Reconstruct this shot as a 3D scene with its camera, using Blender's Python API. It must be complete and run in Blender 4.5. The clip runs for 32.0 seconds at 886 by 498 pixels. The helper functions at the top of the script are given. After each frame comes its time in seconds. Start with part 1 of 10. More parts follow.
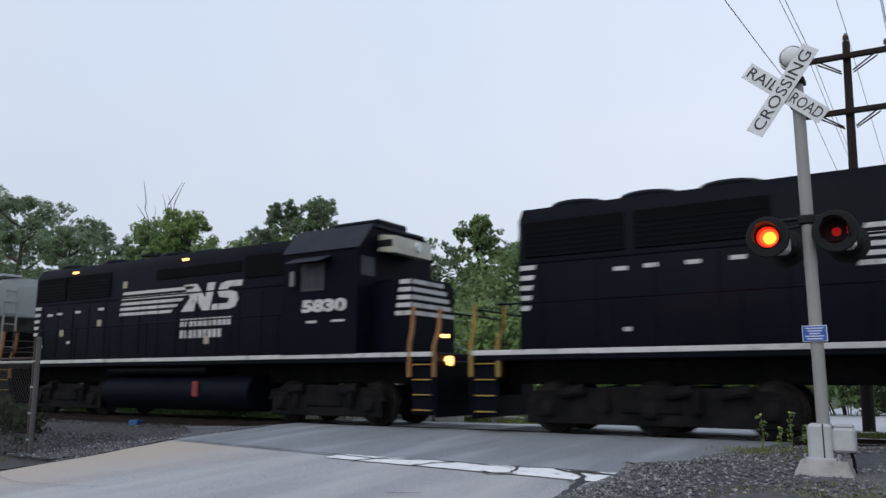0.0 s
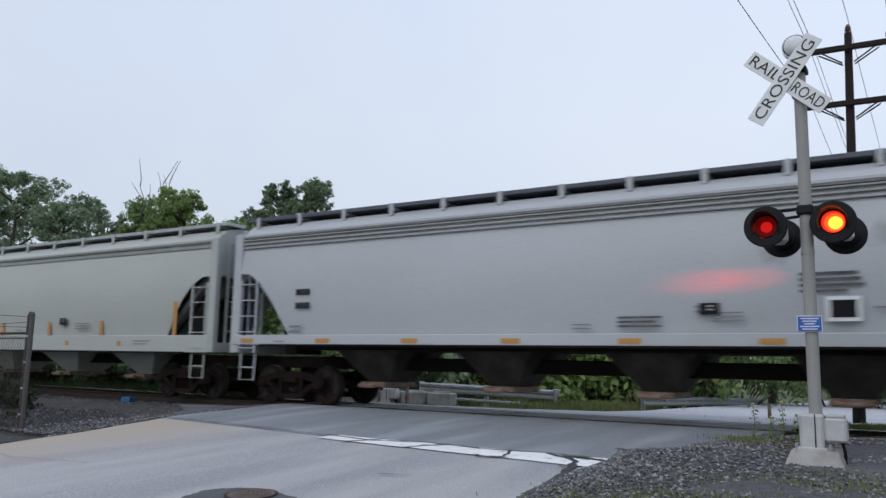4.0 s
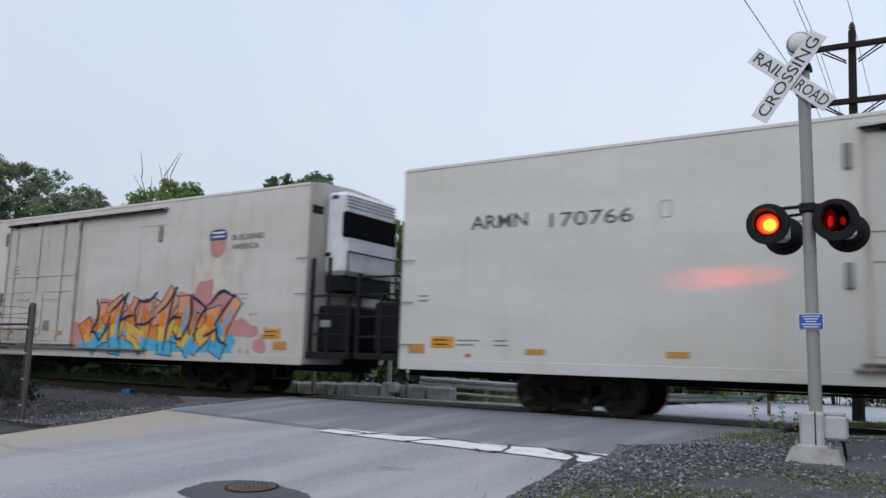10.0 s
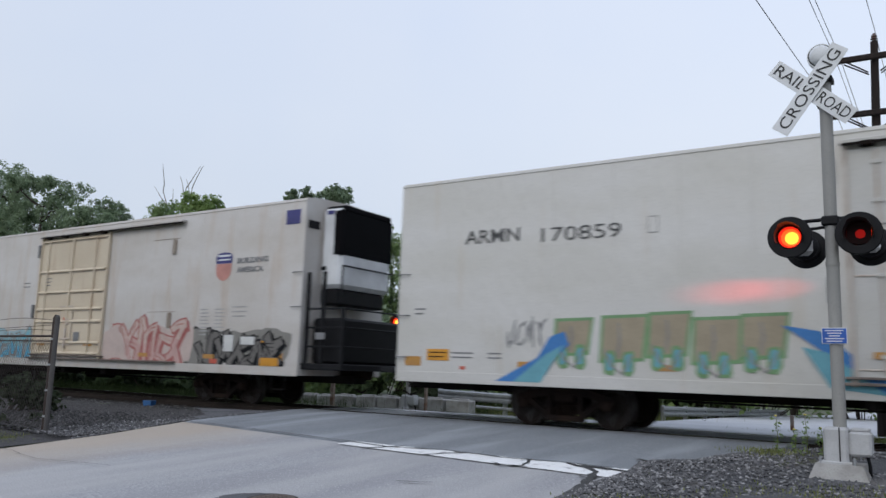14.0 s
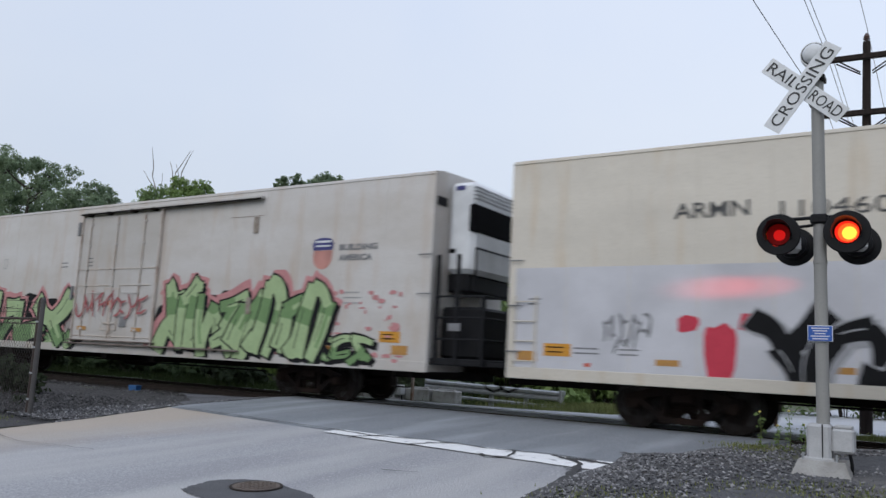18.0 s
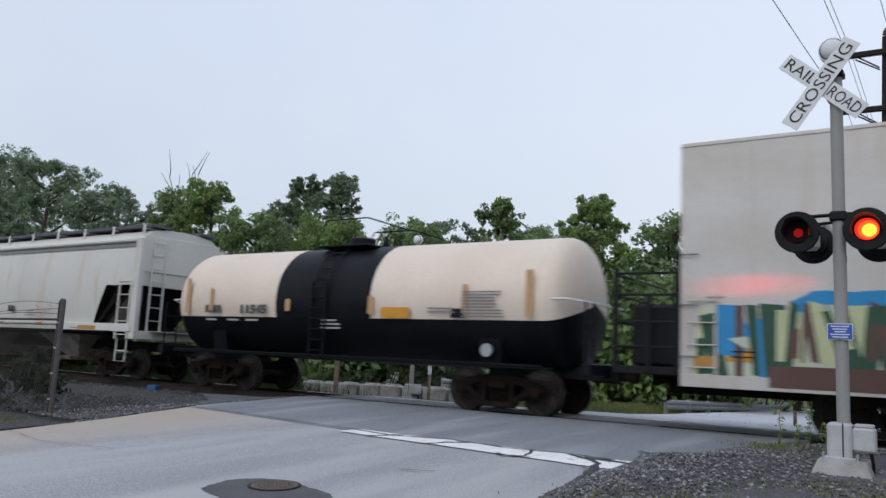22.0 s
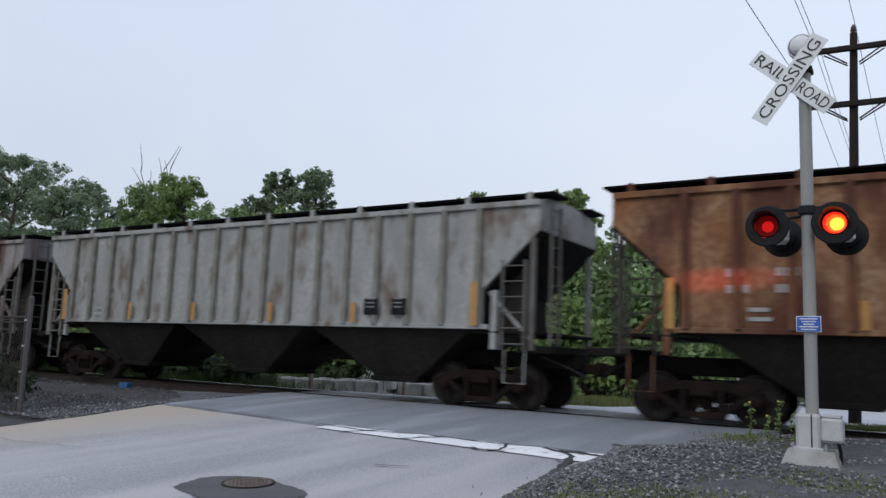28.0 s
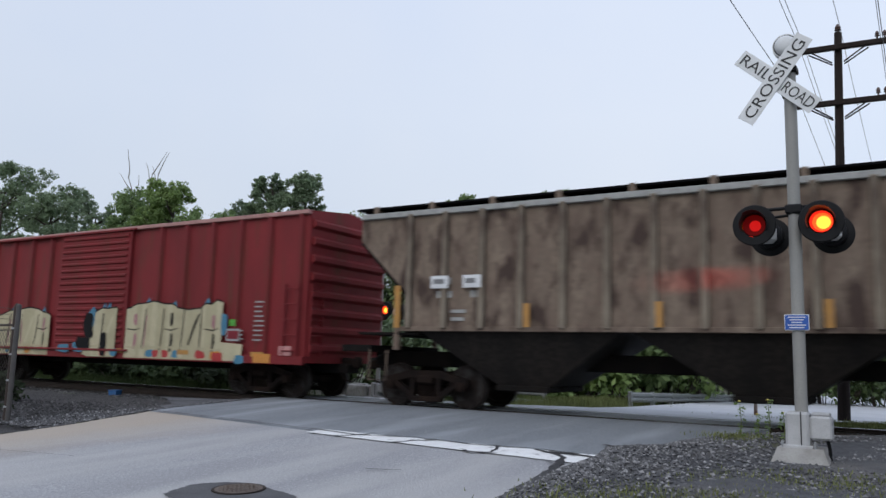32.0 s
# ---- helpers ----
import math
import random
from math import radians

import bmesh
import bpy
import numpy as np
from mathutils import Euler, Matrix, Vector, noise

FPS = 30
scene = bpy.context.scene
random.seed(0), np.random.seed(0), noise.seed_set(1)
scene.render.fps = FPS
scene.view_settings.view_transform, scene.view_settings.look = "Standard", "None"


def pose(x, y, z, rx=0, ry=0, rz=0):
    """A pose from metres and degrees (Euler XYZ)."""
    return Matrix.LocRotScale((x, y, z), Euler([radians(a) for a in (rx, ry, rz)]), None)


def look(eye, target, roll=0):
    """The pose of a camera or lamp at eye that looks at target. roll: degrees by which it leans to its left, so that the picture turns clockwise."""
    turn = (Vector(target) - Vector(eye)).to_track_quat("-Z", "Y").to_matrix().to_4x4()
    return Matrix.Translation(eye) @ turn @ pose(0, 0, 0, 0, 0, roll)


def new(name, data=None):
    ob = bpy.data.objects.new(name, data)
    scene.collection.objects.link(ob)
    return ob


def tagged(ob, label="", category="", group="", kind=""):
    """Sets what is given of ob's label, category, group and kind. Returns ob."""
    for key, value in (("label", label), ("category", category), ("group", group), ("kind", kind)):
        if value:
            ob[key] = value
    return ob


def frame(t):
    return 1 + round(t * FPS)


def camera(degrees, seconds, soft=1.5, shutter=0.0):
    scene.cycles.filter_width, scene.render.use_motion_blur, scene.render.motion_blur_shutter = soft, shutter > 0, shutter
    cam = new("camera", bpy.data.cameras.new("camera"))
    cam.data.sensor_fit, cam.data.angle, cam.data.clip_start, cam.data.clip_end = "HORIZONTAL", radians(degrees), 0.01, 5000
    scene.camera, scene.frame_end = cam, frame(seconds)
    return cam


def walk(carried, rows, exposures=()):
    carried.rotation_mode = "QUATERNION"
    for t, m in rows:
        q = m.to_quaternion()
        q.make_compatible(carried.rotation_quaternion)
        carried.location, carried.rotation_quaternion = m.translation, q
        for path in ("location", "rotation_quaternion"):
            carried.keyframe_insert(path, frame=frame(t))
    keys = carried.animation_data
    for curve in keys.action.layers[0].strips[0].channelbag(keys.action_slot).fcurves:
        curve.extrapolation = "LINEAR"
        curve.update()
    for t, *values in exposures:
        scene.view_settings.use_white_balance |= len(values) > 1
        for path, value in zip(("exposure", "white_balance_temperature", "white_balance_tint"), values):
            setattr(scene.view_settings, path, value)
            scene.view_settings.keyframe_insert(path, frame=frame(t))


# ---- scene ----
# the camera: hand-held at about eye height, standing beside the road
cam = camera(59.03, 32.0, shutter=0.28)
PATH = [
(0, 0.062, -0.005, 1.042, 32.57, 9.48, 0.00), (0.5, 0.054, -0.001, 1.046, 32.48, 9.35, 0.02), (1, 0.050, 0.005, 1.038, 32.28, 9.35, -0.30), (1.5, 0.050, 0.010, 1.031, 31.54, 9.46, -1.01), (2, 0.033, 0.026, 1.023, 30.98, 9.29, -1.46), (2.5, 0.036, 0.023, 1.018, 31.15, 9.02, -1.48), (3, 0.039, 0.013, 1.029, 31.47, 8.72, -1.35), (3.5, 0.027, 0.018, 1.025, 31.77, 8.52, -1.20), (5.5, 0.012, 0.005, 1.022, 32.88, 7.84, -1.12), (6, 0.010, 0.003, 1.027, 33.26, 7.62, -1.08), (6.5, 0.014, 0.007, 1.037, 33.36, 7.55, -1.09), (7, 0.006, 0.002, 1.027, 32.75, 8.15, -1.84), (7.5, 0.007, 0.018, 1.026, 32.00, 8.79, -2.26), (8, 0.006, 0.007, 1.021, 31.78, 8.84, -2.17), (8.5, 0.001, 0.024, 1.021, 32.00, 8.74, -2.24), (9, -0.000, 0.000, 1.030, 32.19, 8.45, -2.01), (9.5, -0.001, 0.019, 1.020, 32.08, 8.13, -1.81), (10, 0.002, 0.008, 1.022, 31.98, 7.98, -1.62), (10.5, -0.002, 0.013, 1.029, 32.07, 7.94, -1.59), (11, 0.004, 0.013, 1.028, 32.03, 7.92, -1.63), (11.5, 0.005, 0.012, 1.026, 32.05, 7.95, -1.61), (12, 0.002, 0.006, 1.029, 32.12, 8.06, -1.50), (12.5, 0.018, -0.002, 1.031, 32.30, 8.14, -1.61), (13, 0.007, 0.003, 1.021, 32.49, 8.29, -1.77), (13.5, 0.003, -0.001, 1.041, 32.92, 8.44, -1.76), (14, 0.007, -0.014, 1.037, 33.33, 8.81, -1.83), (14.5, 0.004, -0.015, 1.032, 33.47, 8.96, -1.94), (16.5, 0.005, -0.020, 1.032, 32.89, 9.14, -2.50), (17, -0.004, -0.014, 1.033, 32.59, 9.02, -2.57), (17.5, -0.011, 0.007, 1.033, 32.34, 8.68, -2.76), (18, -0.006, -0.003, 1.032, 32.39, 8.17, -2.90), (18.5, -0.021, 0.012, 1.026, 32.54, 7.87, -2.76), (19, -0.022, 0.023, 1.016, 32.68, 7.74, -2.74), (19.5, -0.020, 0.001, 1.023, 32.77, 7.74, -2.63), (20, -0.021, 0.003, 1.034, 32.85, 7.79, -2.51), (20.5, -0.011, 0.009, 1.031, 32.94, 7.83, -2.52), (21, -0.018, 0.009, 1.026, 33.07, 7.83, -2.47), (21.5, -0.010, -0.011, 1.029, 33.32, 7.90, -2.66), (22, -0.007, -0.010, 1.030, 33.56, 8.08, -2.76), (22.5, -0.006, -0.006, 1.023, 33.31, 8.37, -2.58), (23, -0.004, -0.017, 1.034, 33.09, 8.43, -2.70), (23.5, -0.005, -0.010, 1.040, 32.85, 8.33, -2.67), (24, -0.003, 0.003, 1.033, 32.50, 8.21, -2.27), (24.5, -0.002, 0.002, 1.030, 32.25, 8.12, -2.03), (25, 0.004, -0.014, 1.029, 32.31, 8.11, -2.00), (25.5, 0.004, -0.013, 1.043, 32.53, 8.06, -2.14), (27.5, 0.007, 0.007, 1.028, 31.83, 7.73, -2.21), (28, 0.001, 0.003, 1.036, 31.80, 7.77, -2.29), (28.5, 0.005, -0.009, 1.037, 31.94, 7.92, -2.48), (29, 0.008, 0.005, 1.042, 31.89, 8.08, -2.30), (29.5, 0.007, 0.014, 1.033, 31.51, 8.13, -2.16), (30, 0.006, 0.007, 1.027, 31.25, 8.05, -2.25), (30.5, 0.010, 0.008, 1.032, 31.32, 7.86, -2.42), (31, 0.008, 0.013, 1.030, 31.33, 7.77, -2.11), (31.5, 0.012, 0.005, 1.039, 31.24, 7.83, -1.70), (32, 0.011, 0.014, 1.039, 31.18, 7.98, -1.55),
]
walk(cam, [(t, pose(x, y, z, 90 + p, r, w)) for t, x, y, z, w, p, r in PATH])

# overcast daylight: a bright even sky and a wide veiled sun behind the camera
world = bpy.data.worlds.new("sky")
scene.world = world
world.use_nodes = True
wn, wl = world.node_tree.nodes, world.node_tree.links
wn.clear()
w_out = wn.new("ShaderNodeOutputWorld")
w_bg = wn.new("ShaderNodeBackground")
w_sky = wn.new("ShaderNodeTexSky")
w_sky.sky_type, w_sky.sun_disc = "NISHITA", False
w_sky.sun_elevation, w_sky.sun_rotation = radians(42), radians(205)
w_sky.air_density, w_sky.dust_density = 1.0, 3.0
w_scale = wn.new("ShaderNodeVectorMath")
w_scale.operation = "SCALE"
w_scale.inputs[3].default_value = 0.035
w_geo = wn.new("ShaderNodeTexCoord")
w_sep = wn.new("ShaderNodeSeparateXYZ")
w_ramp = wn.new("ShaderNodeValToRGB")
w_ramp.color_ramp.elements[0].position, w_ramp.color_ramp.elements[0].color = 0.0, (0.70, 0.78, 0.89, 1)
w_ramp.color_ramp.elements[1].position, w_ramp.color_ramp.elements[1].color = 0.75, (0.75, 0.85, 1.08, 1)
w_ramp.color_ramp.elements.new(0.30).color = (0.775, 0.86, 1.01, 1)
w_noise = wn.new("ShaderNodeTexNoise")
w_noise.inputs["Scale"].default_value, w_noise.inputs["Detail"].default_value = 2.6, 4.0
w_mix = wn.new("ShaderNodeMix")
w_mix.data_type, w_mix.blend_type = "RGBA", "OVERLAY"
w_mix.inputs["Factor"].default_value = 0.30
w_add = wn.new("ShaderNodeMix")
w_add.data_type, w_add.blend_type = "RGBA", "MIX"
w_add.inputs["Factor"].default_value = 0.12
wl.new(w_geo.outputs["Generated"], w_sep.inputs[0])
wl.new(w_geo.outputs["Generated"], w_noise.inputs["Vector"])
wl.new(w_sep.outputs["Z"], w_ramp.inputs["Fac"])
wl.new(w_ramp.outputs["Color"], w_mix.inputs["A"])
wl.new(w_noise.outputs["Fac"], w_mix.inputs["B"])
wl.new(w_sky.outputs["Color"], w_scale.inputs[0])
wl.new(w_mix.outputs["Result"], w_add.inputs["A"])
wl.new(w_scale.outputs["Vector"], w_add.inputs["B"])
w_side = wn.new("ShaderNodeMapRange")
w_side.inputs["From Min"].default_value, w_side.inputs["From Max"].default_value = -0.95, 0.05
w_side.inputs["To Min"].default_value, w_side.inputs["To Max"].default_value = 0.945, 1.085
w_tone = wn.new("ShaderNodeVectorMath")
w_tone.operation = "SCALE"
wl.new(w_sep.outputs["X"], w_side.inputs["Value"])
wl.new(w_add.outputs["Result"], w_tone.inputs[0])
wl.new(w_side.outputs["Result"], w_tone.inputs[3])
wl.new(w_tone.outputs["Vector"], w_bg.inputs["Color"])
wl.new(w_bg.outputs["Background"], w_out.inputs["Surface"])
w_bg.inputs["Strength"].default_value = 1.0
sun = new("sun", bpy.data.lights.new("sun", "SUN"))
sun.data.energy, sun.data.angle, sun.data.color = 0.88, radians(35), (1.0, 0.97, 0.92)
sun.matrix_world = look((-8, -30, 35), (-6, 10, 0))
scene.view_settings.exposure = 0.0


# ---- materials ----
MATS = {}


def mat(name, color, rough=0.6, metal=0.0, color2=None, scale=3.0, stretch=(1, 1, 1), amount=0.5, fine=40.0, bump=0.1,
        dirt=None, dirt_scale=0.8, dirt_stretch=(1, 1, 1), dirt_lo=0.5, dirt_hi=0.7, spec=0.5, rand=0.0, grainy=0.45, speck=None, wave=0.0):
    """A painted or natural surface: two tones at one scale, grain at a finer one, and an optional layer of dirt, rust or moss."""
    if name in MATS:
        return MATS[name]
    m = bpy.data.materials.new(name)
    m.use_nodes = True
    n, l = m.node_tree.nodes, m.node_tree.links
    p = n["Principled BSDF"]
    p.inputs["Roughness"].default_value, p.inputs["Metallic"].default_value = rough, metal
    p.inputs["Specular IOR Level"].default_value = spec
    co = n.new("ShaderNodeTexCoord")

    def noise_at(sc, st, detail=4.0):
        mp = n.new("ShaderNodeMapping")
        mp.inputs["Scale"].default_value = st
        l.new(co.outputs["Object"], mp.inputs["Vector"])
        t = n.new("ShaderNodeTexNoise")
        t.inputs["Scale"].default_value, t.inputs["Detail"].default_value = sc, detail
        l.new(mp.outputs["Vector"], t.inputs["Vector"])
        return t.outputs["Fac"]

    def blend(a, b, fac, kind="MIX"):
        x = n.new("ShaderNodeMix")
        x.data_type, x.blend_type = "RGBA", kind
        for sock, v in ((x.inputs["A"], a), (x.inputs["B"], b), (x.inputs["Factor"], fac)):
            if isinstance(v, (int, float)):
                sock.default_value = v
            elif isinstance(v, tuple):
                sock.default_value = (*v[:3], 1)
            else:
                l.new(v, sock)
        return x.outputs["Result"]

    def steps(fac, lo, hi, top=1.0):
        r = n.new("ShaderNodeMapRange")
        r.inputs["From Min"].default_value, r.inputs["From Max"].default_value = lo, hi
        r.inputs["To Max"].default_value = top
        l.new(fac, r.inputs["Value"])
        return r.outputs["Result"]

    c2 = color2 or tuple(v * 0.75 for v in color)
    out = blend(color, c2, steps(noise_at(scale, stretch), 0.35, 0.7, amount * 2 if amount < 0.5 else 1.0))
    grain = noise_at(fine, (1, 1, 1), 3.0)
    out = blend(out, tuple(v * 0.7 for v in color), steps(grain, 0.5 if grainy < 0.5 else 0.43, 0.75 if grainy < 0.5 else 0.58, grainy))
    if speck:
        out = blend(out, speck, steps(noise_at(fine * 0.8, (1, 1, 1), 2.0), 0.60, 0.70, 0.8))
    if dirt:
        out = blend(out, dirt, steps(noise_at(dirt_scale, dirt_stretch, 6.0), dirt_lo, dirt_hi, 0.9))
    if rand:
        info = n.new("ShaderNodeObjectInfo")
        out = blend(out, tuple(v * 0.55 for v in color), steps(info.outputs["Random"], 0.0, 1.0, rand))
    l.new(out, p.inputs["Base Color"])
    if bump:
        b = n.new("ShaderNodeBump")
        b.inputs["Strength"].default_value, b.inputs["Distance"].default_value = bump, 0.02
        l.new(grain, b.inputs["Height"])
        l.new(b.outputs["Normal"], p.inputs["Normal"])
        if wave:
            b2 = n.new("ShaderNodeBump")
            b2.inputs["Strength"].default_value, b2.inputs["Distance"].default_value = wave, 0.25
            l.new(noise_at(1.3, (1.6, 1, 1), 2.0), b2.inputs["Height"])
            l.new(b2.outputs["Normal"], b.inputs["Normal"])
    MATS[name] = m
    return m


def glow(name, color, strength, base=(0.1, 0.02, 0.02)):
    if name in MATS:
        return MATS[name]
    m = bpy.data.materials.new(name)
    m.use_nodes = True
    p = m.node_tree.nodes["Principled BSDF"]
    p.inputs["Base Color"].default_value = (*base, 1)
    p.inputs["Specular IOR Level"].default_value, p.inputs["Roughness"].default_value = 0.08, 0.7
    p.inputs["Emission Color"].default_value = (*color, 1)
    p.inputs["Emission Strength"].default_value = strength
    MATS[name] = m
    return m


# ---- mesh building ----
class Geo:
    """Collects corners and faces; surface numbers pick the material slot."""

    def __init__(self):
        self.v, self.f, self.m = [], [], []

    def add(self, verts, faces, s=0):
        k = len(self.v)
        self.v.extend([tuple(p) for p in verts])
        for face in faces:
            self.f.append([i + k for i in face])
            self.m.append(s)
        return self

    def box(self, x0, x1, y0, y1, z0, z1, s=0):
        v = [(x, y, z) for x in (x0, x1) for y in (y0, y1) for z in (z0, z1)]
        return self.add(v, [(0, 1, 3, 2), (4, 6, 7, 5), (0, 4, 5, 1), (2, 3, 7, 6), (0, 2, 6, 4), (1, 5, 7, 3)], s)

    def rbox(self, x0, x1, y0, y1, z0, z1, r=0.02, s=0):
        """A box with chamfered edges."""
        r = min(r, (x1 - x0) / 2.01, (y1 - y0) / 2.01, (z1 - z0) / 2.01)
        v, ids = [], {}
        for i, x in enumerate((x0, x1)):
            for j, y in enumerate((y0, y1)):
                for k, z in enumerate((z0, z1)):
                    dx, dy, dz = (r if i == 0 else -r), (r if j == 0 else -r), (r if k == 0 else -r)
                    for a, p in enumerate(((x, y + dy, z + dz), (x + dx, y, z + dz), (x + dx, y + dy, z))):
                        ids[i, j, k, a] = len(v)
                        v.append(p)
        q = [(0, 0), (1, 0), (1, 1), (0, 1)]
        f = []
        for e in (0, 1):
            f.append([ids[e, j, k, 0] for j, k in (q if e else q[::-1])])
            f.append([ids[i, e, k, 1] for i, k in (q[::-1] if e else q)])
            f.append([ids[i, j, e, 2] for i, j in (q if e else q[::-1])])
        for j, k in q:
            f.append([ids[0, j, k, 1], ids[1, j, k, 1], ids[1, j, k, 2], ids[0, j, k, 2]])
        for i, k in q:
            f.append([ids[i, 0, k, 0], ids[i, 1, k, 0], ids[i, 1, k, 2], ids[i, 0, k, 2]])
        for i, j in q:
            f.append([ids[i, j, 0, 0], ids[i, j, 1, 0], ids[i, j, 1, 1], ids[i, j, 0, 1]])
        f += [[ids[i, j, k, a] for a in (0, 1, 2)] for i in (0, 1) for j in (0, 1) for k in (0, 1)]
        return self.add(v, f, s)

    def prism(self, pts, a, b, axis="x", s=0):
        """A 2D outline pushed from a to b along an axis. Along x the outline is (y, z), along y (x, z), along z (x, y)."""
        put = {"x": lambda t, p: (t, p[0], p[1]), "y": lambda t, p: (p[0], t, p[1]), "z": lambda t, p: (p[0], p[1], t)}[axis]
        n = len(pts)
        v = [put(t, p) for t in (a, b) for p in pts]
        f = [list(range(n))[::-1], list(range(n, 2 * n))] + [[i, (i + 1) % n, n + (i + 1) % n, n + i] for i in range(n)]
        return self.add(v, f, s)

    def tube(self, path, r, n=8, s=0, caps=True):
        path = [Vector(p) for p in path]
        rings, last = [], None
        for i, p in enumerate(path):
            d = (path[min(i + 1, len(path) - 1)] - path[max(i - 1, 0)]).normalized()
            ref = last if last is not None else (Vector((0, 0, 1)) if abs(d.z) < 0.9 else Vector((1, 0, 0)))
            u = (ref - d * ref.dot(d)).normalized()
            w = d.cross(u)
            last = u
            rr = r[i] if isinstance(r, (list, tuple)) else r
            rings.append([p + (u * math.cos(2 * math.pi * k / n) + w * math.sin(2 * math.pi * k / n)) * rr for k in range(n)])
        v = [q for ring in rings for q in ring]
        f = []
        for i in range(len(path) - 1):
            for k in range(n):
                f.append([i * n + k, i * n + (k + 1) % n, (i + 1) * n + (k + 1) % n, (i + 1) * n + k])
        if caps:
            f += [list(range(n))[::-1], [(len(path) - 1) * n + k for k in range(n)]]
        return self.add(v, f, s)

    def lathe(self, prof, axis="y", n=20, at=(0, 0, 0), s=0, caps=True):
        """A profile of (radius, along) turned about an axis through at."""
        put = {"x": lambda r, c, q, t: (t, r * c, r * q), "y": lambda r, c, q, t: (r * c, t, r * q), "z": lambda r, c, q, t: (r * c, r * q, t)}[axis]
        v, f = [], []
        for r, t in prof:
            for k in range(n):
                a = 2 * math.pi * k / n
                p = put(r, math.cos(a), math.sin(a), t)
                v.append((p[0] + at[0], p[1] + at[1], p[2] + at[2]))
        for i in range(len(prof) - 1):
            for k in range(n):
                f.append([i * n + k, i * n + (k + 1) % n, (i + 1) * n + (k + 1) % n, (i + 1) * n + k])
        if caps:
            f += [list(range(n))[::-1], [(len(prof) - 1) * n + k for k in range(n)]]
        return self.add(v, f, s)

    def sheet(self, grid, s=0):
        """A surface from rows of points."""
        n = len(grid[0])
        v = [p for row in grid for p in row]
        f = [[i * n + j, i * n + j + 1, (i + 1) * n + j + 1, (i + 1) * n + j] for i in range(len(grid) - 1) for j in range(n - 1)]
        return self.add(v, f, s)

    def mesh(self, name, mats, angle=35):
        me = bpy.data.meshes.new(name)
        me.from_pydata(self.v, [], self.f)
        for m in (mats if isinstance(mats, (list, tuple)) else [mats]):
            me.materials.append(m)
        me.polygons.foreach_set("material_index", self.m)
        if angle:
            bm = bmesh.new()
            bm.from_mesh(me)
            bmesh.ops.recalc_face_normals(bm, faces=bm.faces)
            bm.to_mesh(me)
            bm.free()
            me.polygons.foreach_set("use_smooth", [True] * len(me.polygons))
            me.set_sharp_from_angle(angle=radians(angle))
        me.update()
        return me


def part(name, geo, mats, parent=None, label="", at=None, angle=35):
    """One mesh object under a thing or part; geo may be a finished mesh that several pieces share."""
    me = geo if isinstance(geo, bpy.types.Mesh) else geo.mesh(name, mats, angle)
    ob = new(name, me)
    if parent is not None:
        ob.parent = parent
    if at is not None:
        ob.matrix_basis = at if isinstance(at, Matrix) else Matrix.Translation(at)
    return tagged(ob, label)


def thing(name, label, category, group="", kind="", at=(0, 0, 0)):
    ob = new(name)
    ob.empty_display_size = 0.2
    ob.matrix_basis = at if isinstance(at, Matrix) else Matrix.Translation(at)
    return tagged(ob, label, category, group, kind)


def words(name, text, size, parent, at, material, label="", width=None, flat=0.004, bold=0.0, align="CENTER"):
    """Lettering in the built-in font, as a thin mesh."""
    cu = bpy.data.curves.new(name, "FONT")
    cu.body, cu.size, cu.extrude, cu.offset = text, size, flat, bold
    cu.align_x, cu.align_y = align, "CENTER"
    cu.resolution_u = 3
    tmp = bpy.data.objects.new(name, cu)
    me = bpy.data.meshes.new_from_object(tmp)
    bpy.data.objects.remove(tmp)
    if width:
        xs = [v.co.x for v in me.vertices]
        k = width / (max(xs) - min(xs))
        for v in me.vertices:
            v.co.x *= k
    me.materials.clear()
    me.materials.append(material)
    ob = new(name, me)
    ob.parent = parent
    ob.matrix_basis = at
    return tagged(ob, label)


# ---- surfaces ----
ASPHALT_OLD = mat("asphalt_old", (0.365, 0.366, 0.376), 0.9, color2=(0.285, 0.286, 0.296), scale=0.9, stretch=(1.6, 0.3, 1), fine=38, bump=0.8, grainy=0.9, speck=(0.48, 0.48, 0.49), dirt=(0.42, 0.412, 0.405), dirt_scale=0.6, dirt_stretch=(1.6, 0.22, 1), dirt_lo=0.46, dirt_hi=0.70)
ASPHALT_NEW = mat("asphalt_new", (0.225, 0.241, 0.258), 0.88, color2=(0.165, 0.178, 0.193), scale=0.9, stretch=(1.5, 0.3, 1), fine=34, bump=0.6, grainy=0.8, speck=(0.29, 0.295, 0.30), dirt=(0.30, 0.32, 0.34), dirt_scale=0.7, dirt_stretch=(1.6, 0.25, 1), dirt_lo=0.5, dirt_hi=0.72)
# paler than near asphalt: glancing light on the far road is in the colour
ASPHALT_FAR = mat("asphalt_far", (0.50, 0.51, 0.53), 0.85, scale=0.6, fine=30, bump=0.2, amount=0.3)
GRAVEL = mat("gravel", (0.088, 0.089, 0.095), 0.95, color2=(0.052, 0.053, 0.057), scale=6, fine=55, bump=1.0, dirt=(0.15, 0.14, 0.13), dirt_scale=0.7)
STONE = mat("stone", (0.17, 0.17, 0.175), 0.9, color2=(0.08, 0.08, 0.085), scale=9, fine=60, bump=0.4, rand=0.0)
BALLAST = mat("ballast", (0.06, 0.057, 0.058), 0.95, color2=(0.03, 0.029, 0.029), scale=7, fine=45, bump=1.0)
